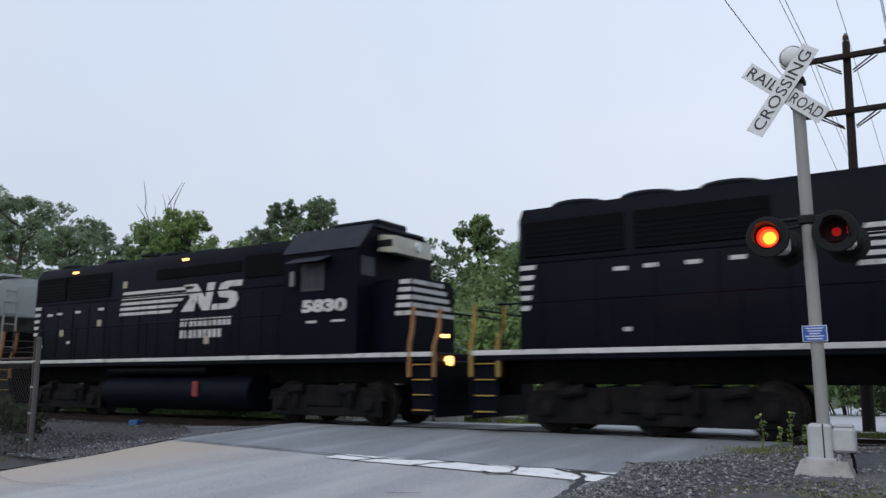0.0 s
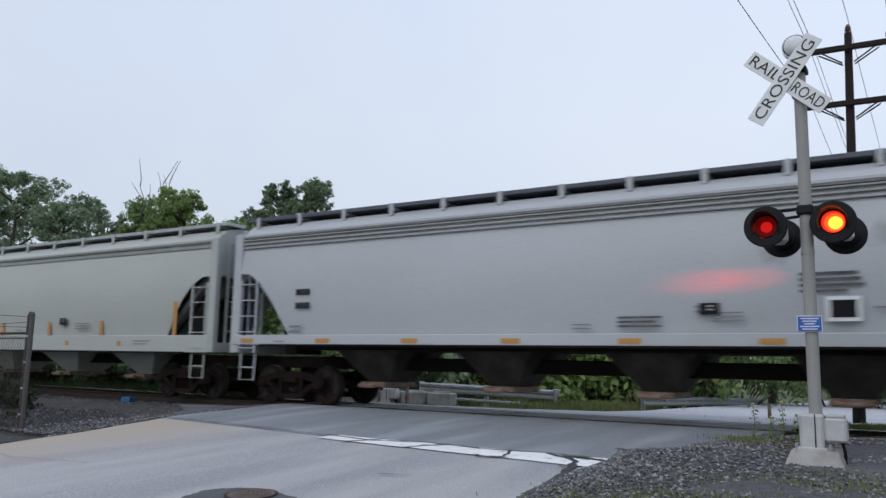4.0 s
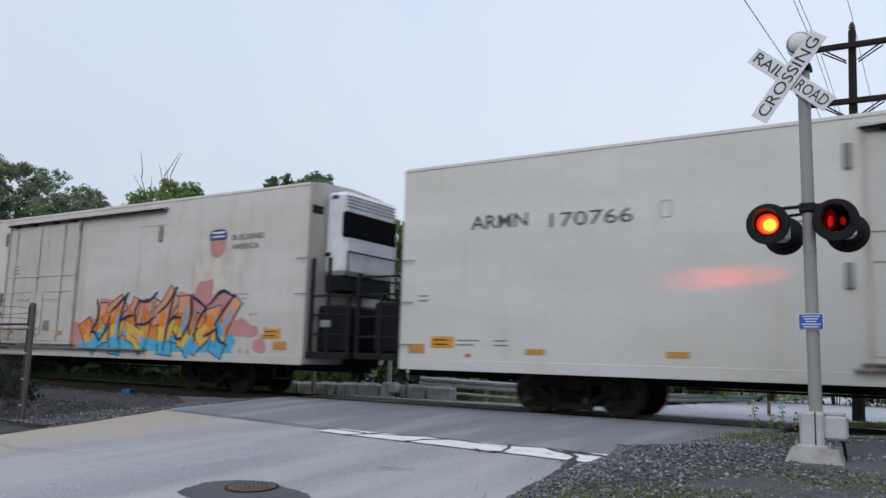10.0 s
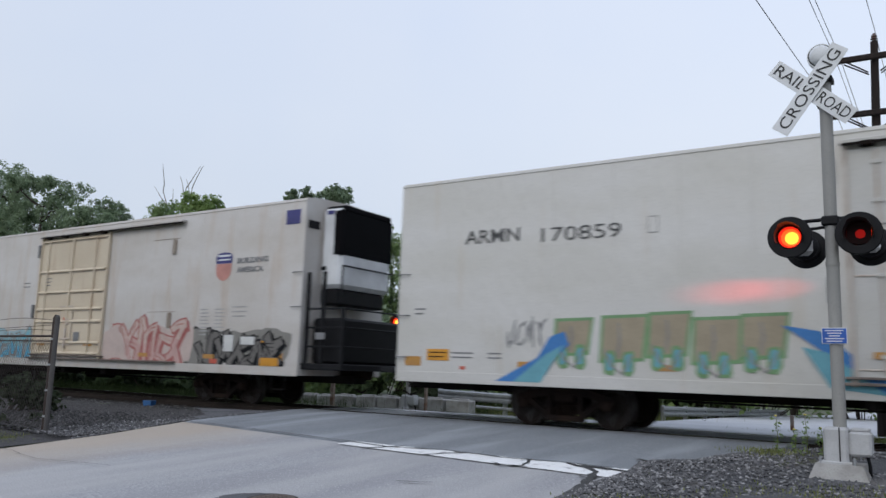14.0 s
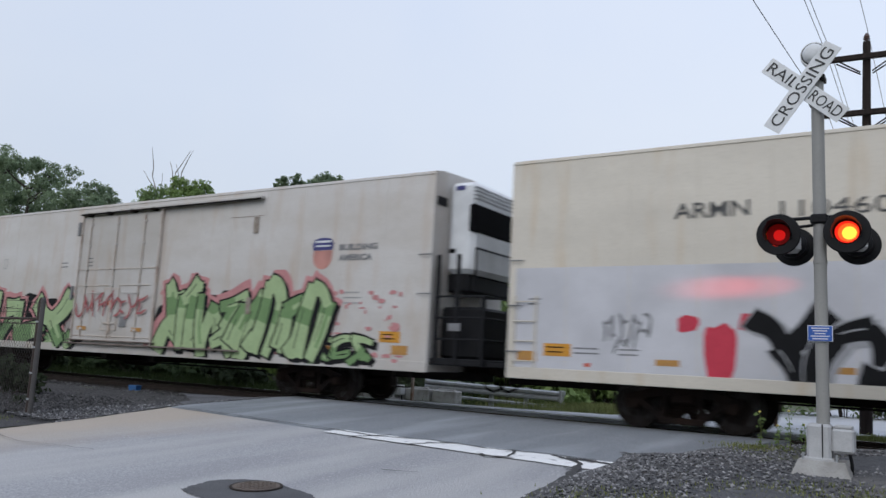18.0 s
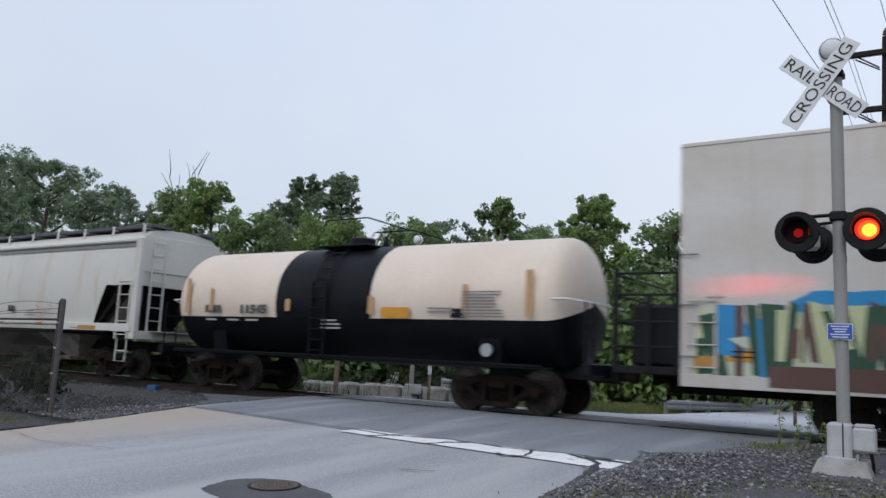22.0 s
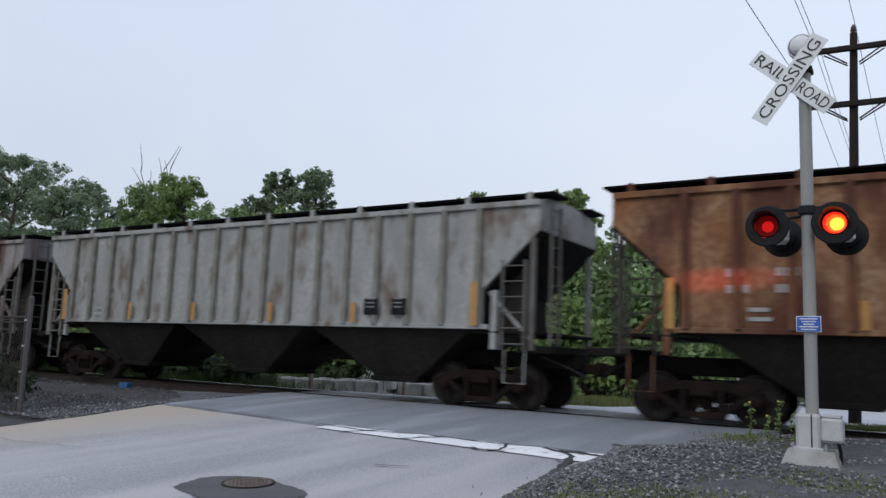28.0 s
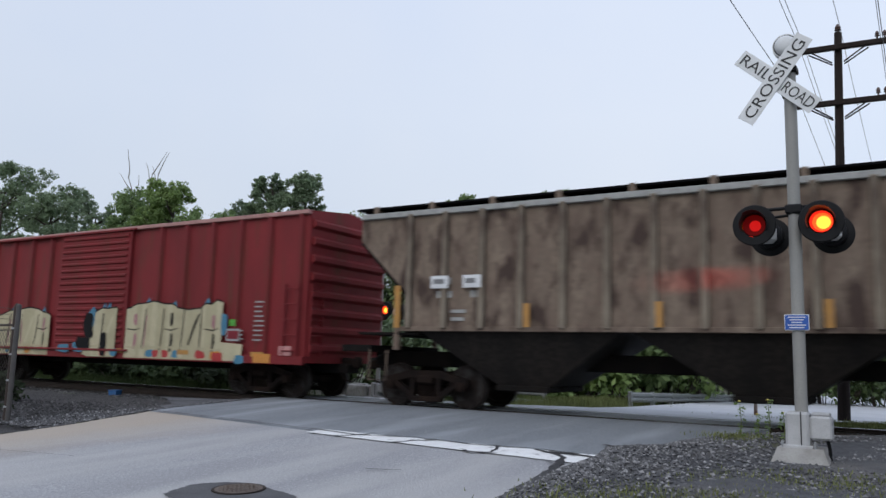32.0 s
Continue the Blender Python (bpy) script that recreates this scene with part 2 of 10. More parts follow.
SOIL = mat("soil", (0.11, 0.10, 0.075), 0.95, color2=(0.07, 0.085, 0.035), scale=0.5, fine=25, bump=0.8, dirt=(0.055, 0.09, 0.025), dirt_scale=0.25, dirt_lo=0.42, dirt_hi=0.6)
LINE_WHITE = mat("road_paint", (0.80, 0.80, 0.79), 0.75, color2=(0.7, 0.7, 0.69), scale=4, fine=60, bump=0.25, dirt=(0.30, 0.30, 0.30), dirt_scale=5.0, dirt_lo=0.58, dirt_hi=0.7)
TAR = mat("tar", (0.035, 0.035, 0.037), 0.6, scale=6, fine=40, bump=0.4)
APRON = mat("asphalt_apron", (0.13, 0.132, 0.142), 0.9, color2=(0.06, 0.06, 0.066), scale=1.8, stretch=(0.6, 1.4, 1), fine=30, bump=0.8, grainy=0.8, dirt=(0.05, 0.05, 0.055), dirt_scale=1.6, dirt_stretch=(0.5, 1.5, 1), dirt_lo=0.5, dirt_hi=0.6)
PATCH = mat("asphalt_patch", (0.085, 0.085, 0.09), 0.85, scale=3, fine=60, bump=0.5)
RAIL = mat("rail_steel", (0.035, 0.026, 0.021), 0.75, 0.1, spec=0.2, color2=(0.022, 0.016, 0.013), scale=5, fine=60, bump=0.3)
RAIL_TOP = mat("rail_head", (0.5, 0.5, 0.5), 0.25, 1.0, scale=3, fine=80, bump=0.05)
WOOD_DARK = mat("tie_wood", (0.03, 0.024, 0.02), 0.9, scale=2, stretch=(8, 1, 8), fine=30, bump=0.6)
GALV = mat("galvanised", (0.42, 0.43, 0.44), 0.45, 0.7, color2=(0.33, 0.34, 0.35), scale=6, fine=70, bump=0.08)
ALU_PAINT = mat("aluminium_paint", (0.30, 0.293, 0.272), 0.6, 0.1, color2=(0.225, 0.222, 0.215), scale=2, stretch=(1, 1, 0.4), fine=50, bump=0.1, dirt=(0.3, 0.28, 0.25), dirt_scale=3, dirt_lo=0.6, dirt_hi=0.8)
CAST_ALU = mat("cast_aluminium", (0.46, 0.46, 0.46), 0.55, 0.1, color2=(0.36, 0.36, 0.36), scale=4, fine=50, bump=0.15, dirt=(0.3, 0.28, 0.25), dirt_scale=3, dirt_lo=0.6)
CONCRETE = mat("concrete", (0.40, 0.39, 0.37), 0.9, color2=(0.30, 0.29, 0.275), scale=3, fine=40, bump=0.5, dirt=(0.22, 0.21, 0.19), dirt_scale=4)
BLACK_METAL = mat("black_metal", (0.009, 0.009, 0.0105), 0.6, 0.0, spec=0.2, scale=4, fine=50, bump=0.1)
SIGN_WHITE = mat("sign_white", (0.72, 0.73, 0.74), 0.5, color2=(0.64, 0.65, 0.66), scale=3, fine=60, bump=0.03)
SIGN_BLACK = mat("sign_black", (0.02, 0.02, 0.022), 0.55, bump=0)
SIGN_BLUE = mat("sign_blue", (0.02, 0.10, 0.42), 0.5, scale=4, bump=0.02)
CREOSOTE = mat("creosote_wood", (0.032, 0.024, 0.021), 0.9, spec=0.2, color2=(0.018, 0.014, 0.013), scale=3, stretch=(6, 6, 0.4), fine=40, bump=0.6)
WIRE = mat("wire", (0.12, 0.12, 0.13), 0.6, bump=0)
PORCELAIN = mat("porcelain", (0.10, 0.06, 0.05), 0.25, bump=0)
RUST_POST = mat("rusty_post", (0.17, 0.09, 0.055), 0.85, color2=(0.28, 0.25, 0.22), scale=5, fine=50, bump=0.4)


# each loose stone has its own grey, some of them pale
def stone_tones(m, low, mid, high):
    sn = m.node_tree
    s_geo, s_ramp, s_mix = sn.nodes.new("ShaderNodeNewGeometry"), sn.nodes.new("ShaderNodeValToRGB"), sn.nodes.new("ShaderNodeMix")
    s_ramp.color_ramp.elements[0].color, s_ramp.color_ramp.elements[1].color = (low, low, low * 1.05, 1), (high, high * 0.98, high * 0.97, 1)
    s_ramp.color_ramp.elements.new(0.72).color = (mid, mid * 0.98, mid, 1)
    s_mix.data_type = "RGBA"
    s_mix.inputs["Factor"].default_value = 0.8
    s_bsdf = sn.nodes["Principled BSDF"]
    sn.links.new(s_geo.outputs["Random Per Island"], s_ramp.inputs["Fac"])
    sn.links.new(s_bsdf.inputs["Base Color"].links[0].from_socket, s_mix.inputs["A"])
    sn.links.new(s_ramp.outputs["Color"], s_mix.inputs["B"])
    sn.links.new(s_mix.outputs["Result"], s_bsdf.inputs["Base Color"])


STONE_DARK = mat("stone_dark", (0.075, 0.07, 0.07), 0.9, color2=(0.04, 0.038, 0.038), scale=9, fine=60, bump=0.4)
stone_tones(STONE, 0.045, 0.12, 0.36)
stone_tones(STONE_DARK, 0.018, 0.045, 0.17)

# a dusty tan stain spreads from the road's left edge
nt = ASPHALT_OLD.node_tree
bsdf = nt.nodes["Principled BSDF"]
under = bsdf.inputs["Base Color"].links[0].from_socket
st_co, st_sep, st_no = nt.nodes.new("ShaderNodeTexCoord"), nt.nodes.new("ShaderNodeSeparateXYZ"), nt.nodes.new("ShaderNodeTexNoise")
st_no.inputs["Scale"].default_value, st_no.inputs["Detail"].default_value = 0.9, 5.0
st_sum, st_map, st_mix = nt.nodes.new("ShaderNodeMath"), nt.nodes.new("ShaderNodeMapRange"), nt.nodes.new("ShaderNodeMix")
st_sum.operation, st_sum.inputs[1].default_value = "MULTIPLY_ADD", 2.2
st_map.inputs["From Min"].default_value, st_map.inputs["From Max"].default_value = -8.3, -10.6
st_map.inputs["To Max"].default_value = 0.85
st_mix.data_type = "RGBA"
st_mix.inputs["B"].default_value = (0.41, 0.345, 0.275, 1)
nt.links.new(st_co.outputs["Object"], st_sep.inputs[0])
nt.links.new(st_co.outputs["Object"], st_no.inputs["Vector"])
nt.links.new(st_no.outputs["Fac"], st_sum.inputs[0])
nt.links.new(st_sep.outputs["X"], st_sum.inputs[2])
nt.links.new(st_sum.outputs[0], st_map.inputs["Value"])
nt.links.new(st_map.outputs["Result"], st_mix.inputs["Factor"])
nt.links.new(under, st_mix.inputs["A"])
nt.links.new(st_mix.outputs["Result"], bsdf.inputs["Base Color"])


# ---- the ground ----
def near_slope(y):
    return -0.6 + 0.043 * min(max(y, -12), 13.9)


def lay(x, y):
    """Height of the ground sheet: the near slope, the track bed, and the falling land behind it."""
    if y < 13.4:
        z = near_slope(y) - 0.05
        if x < -13.6:
            z -= 0.10
        if x > -3.3:
            z += 0.10 * min(1.0, (x + 3.3) / 1.5)
    elif y < 17.6:
        z = -0.20
    else:
        z = max(-1.3, -0.20 - 0.027 * (y - 17.6))
    if y > 24 and x < -16:
        z += 0.02 * min(y - 24, 30)
    return z + 0.03 * noise.noise((x * 0.5, y * 0.5, 0)) * (0.4 if -14 < x < -3 else 1)


def cuts(*spans):
    out = []
    for a, b, step in spans:
        k = max(1, round((b - a) / step))
        out += [a + (b - a) * i / k for i in range(k)]
    return out + [spans[-1][1]]


g = Geo()
gx = cuts((-1500, -200, 325), (-200, -60, 14), (-60, -30, 3), (-30, 12, 0.6), (12, 60, 6), (60, 200, 20), (200, 1500, 325))
gy = cuts((-1500, -150, 270), (-150, -20, 16), (-20, 2, 2), (2, 13.39, 0.6), (13.39, 13.41, 0.02), (13.41, 17.6, 0.7), (17.6, 40, 1.4), (40, 90, 10), (90, 300, 35), (300, 1500, 300))
g.sheet([[(x, y, lay(x, y)) for x in gx] for y in gy])
ground = tagged(part("ground", g, SOIL, angle=0), "rough grassy soil falling away behind the railway", "ground", kind="structure")

# road: an old light grey half, a darker newer strip at the crossing, and the far side curving away
LEFT_EDGE = ((-11.6, -12), (-11.7, 3), (-12.17, 6.86), (-12.4, 7.91), (-12.82, 9.27), (-13.31, 10.51), (-13.45, 12.0), (-13.5, 14.66))
RIGHT_EDGE = ((-3.1, -12), (-3.25, 3), (-3.55, 7.0), (-3.6, 7.7), (-3.7, 8.4), (-3.66, 9.3), (-3.62, 9.9), (-3.72, 10.5), (-3.78, 10.9), (-3.55, 11.2), (-3.2, 11.35), (-3.08, 12.0), (-2.75, 12.85), (-2.5, 13.6), (-2.3, 14.66))


def along(line, y):
    for (x0, y0), (x1, y1) in zip(line, line[1:]):
        if y <= y1:
            return x0 + (x1 - x0) * (y - y0) / (y1 - y0)
    return line[-1][0]


def seam_y(x):
    return 10.55 - 0.12 * (x + 13.3) if x < -7.5 else 9.85 + 0.06 * (x + 7.5)


def ragged(x, y):
    return 0.10 * noise.noise((x * 1.3, y * 1.3, 3.0)) + 0.05 * noise.noise((x * 5, y * 5, 7.0))


def slab(edge_l, edge_r, y0, y1, nx, ny, lift, follow=False):
    rows = []
    for j in range(ny + 1):
        row = []
        for i in range(nx + 1):
            y = y0 + (y1 - y0) * j / ny
            xl, xr = along(edge_l, y), along(edge_r, y) + ragged(2.0, y)
            x = xl + (xr - xl) * i / nx
            if follow:
                s = seam_y(x)
                y = s + (y1 - s) * j / ny if follow == "start" else y0 + (s - y0) * j / ny
            row.append((x, y, near_slope(y) + lift + 0.012 * noise.noise((x * 0.7, y * 0.7, 1.0))))
        rows.append(row)
    out = Geo().sheet(rows)
    rim = rows[0] + [r[-1] for r in rows[1:]] + rows[-1][::-1][1:] + [r[0] for r in rows[::-1][1:-1]]
    for a, b in zip(rim, rim[1:] + rim[:1]):
        out.add([a, b, (b[0], b[1], b[2] - 0.15), (a[0], a[1], a[2] - 0.15)], [(0, 1, 2, 3)])
    return out


road = thing("road", "two-lane asphalt road rising to a level crossing", "road", kind="structure")
part("old_asphalt", slab(LEFT_EDGE, RIGHT_EDGE, -12, 10, 26, 60, 0.0, "end"), ASPHALT_OLD, road, "worn light grey asphalt", angle=0)
part("new_asphalt", slab(LEFT_EDGE, RIGHT_EDGE, 10, 14.66, 26, 24, -0.004, "start"), ASPHALT_NEW, road, "darker bluish asphalt at the rails", angle=0)
g = Geo()
g.sheet([[(x, y, 0.0 + 0.004 * noise.noise((x, y, 2))) for x in cuts((-13.5, -2.2, 0.5))] for y in (14.93, 15.3, 15.7, 16.14)])
part("rail_gap_paving", g, ASPHALT_NEW, road, angle=0)
g = Geo()
FAR_L = ((-13.5, 16.36), (-12.9, 17.0), (-9.0, 17.5), (-6.9, 18.6), (-6.7, 22), (-7.3, 30), (-8.1, 45), (-7.5, 75))
FAR_R = ((-1.9, 16.36), (-1.7, 18.3), (-1.3, 18.8), (3, 20.5), (10, 23), (20, 29), (34, 45), (50, 75))
g.sheet([[(along(FAR_L, y) + (along(FAR_R, y) - along(FAR_L, y)) * i / 16, y, max(-1.25, (0.0 if y < 16.9 else -0.011 * (y - 16.9) if y < 18.4 else -0.0165 - 0.0275 * (y - 18.4)) - 0.02 if y > 16.9 else 0.0) + (0.02 if y > 22 else 0.0)) for i in range(17)]
         for y in cuts((16.36, 19.0, 0.2), (19.0, 75, 0.8))])
part("far_road", g, ASPHALT_FAR, road, "far asphalt bending away behind the tracks, paled for glancing light", angle=0)

def ribbon(line, width, lift, jitter=0.0, seed=0):
    """A thin strip that follows the near road surface."""
    rng = random.Random(seed)
    out, pts = Geo(), []
    for (x0, y0), (x1, y1) in zip(line, line[1:]):
        k = max(2, int(math.hypot(x1 - x0, y1 - y0) / 0.12))
        pts += [(x0 + (x1 - x0) * i / k, y0 + (y1 - y0) * i / k) for i in range(k)]
    pts.append(line[-1])
    rows = []
    for i, (x, y) in enumerate(pts):
        a, b = pts[max(i - 1, 0)], pts[min(i + 1, len(pts) - 1)]
        d = math.hypot(b[0] - a[0], b[1] - a[1]) or 1
        nx, ny = -(b[1] - a[1]) / d, (b[0] - a[0]) / d
        o = rng.uniform(-jitter, jitter)
        w = width * rng.uniform(0.55, 1.3) / 2
        rows.append([(x + nx * (o + q), y + ny * (o + q), near_slope(y + ny * (o + q)) + lift + 0.012 * noise.noise((x * 0.7, y * 0.7, 1.0))) for q in (-w, w)])
    return out.sheet(rows)


def smear(line, lift):
    """A flat shape on the near road surface."""
    rng = random.Random(4)
    n = len(line)
    cx, cy = sum(p[0] for p in line) / n, sum(p[1] for p in line) / n
    v = [(cx, cy, near_slope(cy) + lift)]
    for i in range(n):
        (x0, y0), (x1, y1) = line[i], line[(i + 1) % n]
        for k in range(6):
            x, y = x0 + (x1 - x0) * k / 6 + rng.uniform(-0.015, 0.015), y0 + (y1 - y0) * k / 6 + rng.uniform(-0.015, 0.015)
            v.append((x, y, near_slope(y) + lift))
    m = len(v) - 1
    return Geo().add(v, [(0, 1 + i, 1 + (i + 1) % m) for i in range(m)])


g = Geo()
rows = []
for i in range(50):
    x = -8.36 + 4.68 * i / 49
    far, near = 10.14 - 0.02 * (x + 8.36), 9.72 - 0.085 * (x + 8.36)
    far += 0.02 * noise.noise((x * 3, 0, 0))
    near += 0.02 * noise.noise((x * 3, 5, 0))
    rows.append([(x, near + (far - near) * k / 4, near_slope(near + (far - near) * k / 4) + 0.016 + 0.012 * noise.noise((x * 0.7, 9.8 * 0.7, 1.0))) for k in range(5)])
g.sheet(rows)
stop_line = tagged(part("stop_line", g, LINE_WHITE, angle=0), "worn white stop line crossed by tar-sealed cracks", "road marking", kind="structure")
CRACKS = (((-13.3, 10.55), (-11.1, 10.4), (-9.67, 10.24), (-8.64, 10.1), (-7.5, 9.9), (-6.6, 10.12), (-5.4, 9.98), (-4.6, 10.1), (-3.9, 10.0)),
          ((-7.75, 9.58), (-7.55, 9.8), (-7.35, 10.2)), ((-6.55, 9.55), (-6.42, 9.8), (-6.1, 10.1)), ((-5.35, 9.5), (-5.2, 9.35), (-4.95, 9.5), (-4.98, 9.75), (-5.1, 10.0)),
          ((-4.55, 10.05), (-4.2, 9.85), (-3.95, 9.6), (-3.85, 9.2), (-3.75, 8.7), (-3.65, 8.0), (-3.6, 7.4)), ((-4.3, 9.9), (-3.9, 9.92), (-3.6, 9.8)),
          ((-3.9, 10.92), (-3.5, 10.8), (-3.2, 11.0), (-3.0, 11.5)), ((-4.0, 9.2), (-3.75, 9.0), (-3.7, 8.5)),
          ((-12.0, 6.4), (-10.6, 6.1), (-9.2, 6.3)), ((-5.6, 7.6), (-5.2, 7.75)))
for k, line in enumerate(CRACKS):
    tagged(part("tar_crack", ribbon(line, 0.045 if k == 0 else 0.012 if k == 8 else 0.03 if k == 9 else (0.10 if k in (4, 5, 6) else 0.055), 0.023, 0.02, k), TAR, road), kind="")
part("dark_patch", smear([(-5.9 + (0.72 + 0.09 * math.sin(3 * a + 1)) * math.cos(a), 5.75 + (0.50 + 0.06 * math.sin(4 * a)) * math.sin(a)) for a in np.linspace(0, 5.98, 20)], 0.012), PATCH, road, "dark asphalt patch", angle=0)
manhole = thing("manhole_cover", "rusty cast-iron manhole cover set in a dark asphalt patch", "manhole cover", at=pose(-5.98, 5.98, near_slope(5.98) + 0.014, math.degrees(math.atan(0.043))))
g = Geo().lathe([(0.27, 0), (0.27, 0.010), (0.245, 0.010)], "z", 28)
part("rim", g, RAIL, manhole)
g = Geo().lathe([(0.24, 0), (0.24, 0.011), (0.23, 0.012)], "z", 28)
for i in range(-4, 5):
    for j in range(-4, 5):
        if math.hypot(i, j) < 3.5:
            g.box(i * 0.06 - 0.02, i * 0.06 + 0.02, j * 0.06 - 0.02, j * 0.06 + 0.02, 0.011, 0.016)
part("lid", g, mat("manhole_iron", (0.13, 0.10, 0.08), 0.7, 0.3, scale=8, bump=0.3), manhole)

# track: two rails on ties in ballast
track = thing("railway_track", "single railway track with rusty steel rails on dark wooden ties", "track", kind="structure")
RAIL_PROFILE = ((-0.07, -0.17), (0.07, -0.17), (0.07, -0.158), (0.012, -0.14), (0.012, -0.045), (0.036, -0.03), (0.036, -0.004), (-0.036, -0.004), (-0.036, -0.03), (-0.012, -0.045), (-0.012, -0.14), (-0.07, -0.158))
for y in (14.78, 16.22):
    r = part("rail", Geo().prism([(y + a, b) for a, b in RAIL_PROFILE], -260, 160, "x"), RAIL, track)
    part("rail_head", Geo().prism([(y - 0.034, -0.004), (y + 0.034, -0.004), (y + 0.026, 0.0), (y - 0.026, 0.0)], -260, 160, "x"), RAIL_TOP, r, "polished running surface")
tie = Geo().rbox(-0.11, 0.11, -1.3, 1.3, -0.36, -0.175, 0.015).mesh("tie", WOOD_DARK)
for k in range(130):
    x = -60 + k * 0.53
    if not -13.7 < x < -2.3:
        part("tie", tie, None, track, at=pose(x, 15.5, random.uniform(-0.01, 0.006), 0, 0, random.uniform(-1, 1)))
g = Geo()
g.sheet([[(x, y, z + 0.035 * noise.noise((x * 1.9, y * 1.9, 0))) for x in cuts((-200, -60, 10), (-60, -13.6, 0.4))] for y, z in ((13.0, -0.26), (13.4, -0.2), (13.9, -0.19), (14.5, -0.2), (15.0, -0.24), (15.5, -0.26), (16.0, -0.24), (16.5, -0.2), (17.2, -0.22), (17.9, -0.32))])
part("ballast_bed", g, BALLAST, track, angle=0)
g = Geo()
g.sheet([[(x, y, z + 0.035 * noise.noise((x * 1.9, y * 1.9, 0))) for x in cuts((-2.1, 14, 0.4), (14, 160, 8))] for y, z in ((13.4, -0.16), (13.9, -0.17), (14.5, -0.2), (15.0, -0.24), (15.5, -0.26), (16.0, -0.24), (16.5, -0.2), (17.2, -0.22), (17.9, -0.32))])
part("ballast_bed", g, BALLAST, track, angle=0)


def pebbles(n, spot, size, seed):
    """Many small stones as one mesh: squashed, turned octahedra."""
    rng = np.random.RandomState(seed)
    pts = [spot(rng) for _ in range(n)]
    base = np.array([(1, 0, 0), (-1, 0, 0), (0, 1, 0), (0, -1, 0), (0, 0, 1), (0, 0, -1)], float)
    tri = [(0, 2, 4), (2, 1, 4), (1, 3, 4), (3, 0, 4), (2, 0, 5), (1, 2, 5), (3, 1, 5), (0, 3, 5)]
    v, f = [], []
    for i, p in enumerate(pts):
        a = rng.uniform(0, 6.28)
        s = size * rng.uniform(0.5, 1.5) * np.array((rng.uniform(0.7, 1.3), rng.uniform(0.7, 1.3), rng.uniform(0.5, 0.8)))
        q = (base + rng.uniform(-0.25, 0.25, base.shape)) * s
        q = np.c_[q[:, 0] * np.cos(a) - q[:, 1] * np.sin(a), q[:, 0] * np.sin(a) + q[:, 1] * np.cos(a), q[:, 2]] + np.array(p)
        v += [tuple(r) for r in q]
        f += [[6 * i + k for k in t] for t in tri]
    return Geo().add(v, f)


g = Geo()
rows = []
for j in range(50):
    y = 3 + 10.6 * j / 49
    x0 = along(RIGHT_EDGE, y) - 0.06
    rows.append([(x0 + (9 + 4.0) * (k / 20) ** 1.3, y, near_slope(y) - 0.05 + 0.14 * min(1, k / 5) + 0.05 * noise.noise((k * 0.7, y * 0.9, 4))) for k in range(21)])
g.sheet(rows)
gravel = tagged(part("gravel_verge", g, GRAVEL, angle=0), "dark grey crushed-stone verge beside the road", "gravel", kind="structure")


g = Geo()
g.sheet([[(x, y, max(lay(x, y), -0.30) + 0.02 + 0.03 * noise.noise((x * 2, y * 2, 9))) for x in cuts((-26, -13.35, 0.35))] for y in cuts((8.3, 13.25, 0.35))])
tagged(part("gravel_shoulder", g, BALLAST, angle=0), "dark grimy crushed-stone ground beside the track", "gravel", kind="structure")


g = Geo()
g.sheet([[(x, y, lay(x, y) + 0.035 + 0.03 * noise.noise((x * 2, y * 2, 9))) for x in cuts((-26, -12.3, 0.35))] for y in cuts((3.5, 8.6, 0.35))])
tagged(part("gravel_shoulder", g, BALLAST, angle=0), "dark crushed-stone ground with weeds beside the road", "gravel", kind="structure")
# a worn apron of broken asphalt beside the rails
g = Geo()
rows = []
for j in range(13):
    y = 11.3 + 2.3 * j / 12
    reach = 0.5 + 2.6 * (j / 12) ** 1.4 + 0.35 * noise.noise((0, y * 1.7, 3))
    rows.append([(along(LEFT_EDGE, y) + 0.06 - reach * i / 8, y, near_slope(y) - 0.012 - 0.085 * (i / 8) ** 0.8 + 0.012 * noise.noise((i * 0.6, y * 2, 1))) for i in range(9)])
g.sheet(rows)
part("broken_apron", g, APRON, road, "worn grey broken asphalt edge", angle=0)


def on_verge(rng):
    y = rng.uniform(5.5, 13.3)
    x = along(RIGHT_EDGE, y) - 0.03 + 7 * rng.uniform(0, 1) ** 1.6
    return x, y, near_slope(y) + 0.01 + 0.08 * min(1, max(0, x - along(RIGHT_EDGE, y)) / 0.8)


def on_left(rng):
    y = rng.uniform(7.5, 14.3)
    x = along(LEFT_EDGE, y) - 0.02 - 6 * rng.uniform(0, 1) ** 1.5
    return x, y, max(lay(x, y), -0.24) + 0.015


def on_left_rim(rng):
    y = rng.uniform(7.6, 13.6)
    x = along(LEFT_EDGE, y) + 0.08 - 1.5 * rng.uniform(0, 1) ** 2
    return x, y, max(lay(x, y), -0.24) + 0.02 if x < along(LEFT_EDGE, y) else near_slope(y) + 0.01


def on_bed(rng):
    x = rng.uniform(-28, -13.7) if rng.uniform() < 0.75 else rng.uniform(-2.2, 8)
    y = rng.uniform(13.2, 17.6)
    return x, y, -0.2 - 0.05 * (abs(y - 15.5) < 0.6) + 0.01


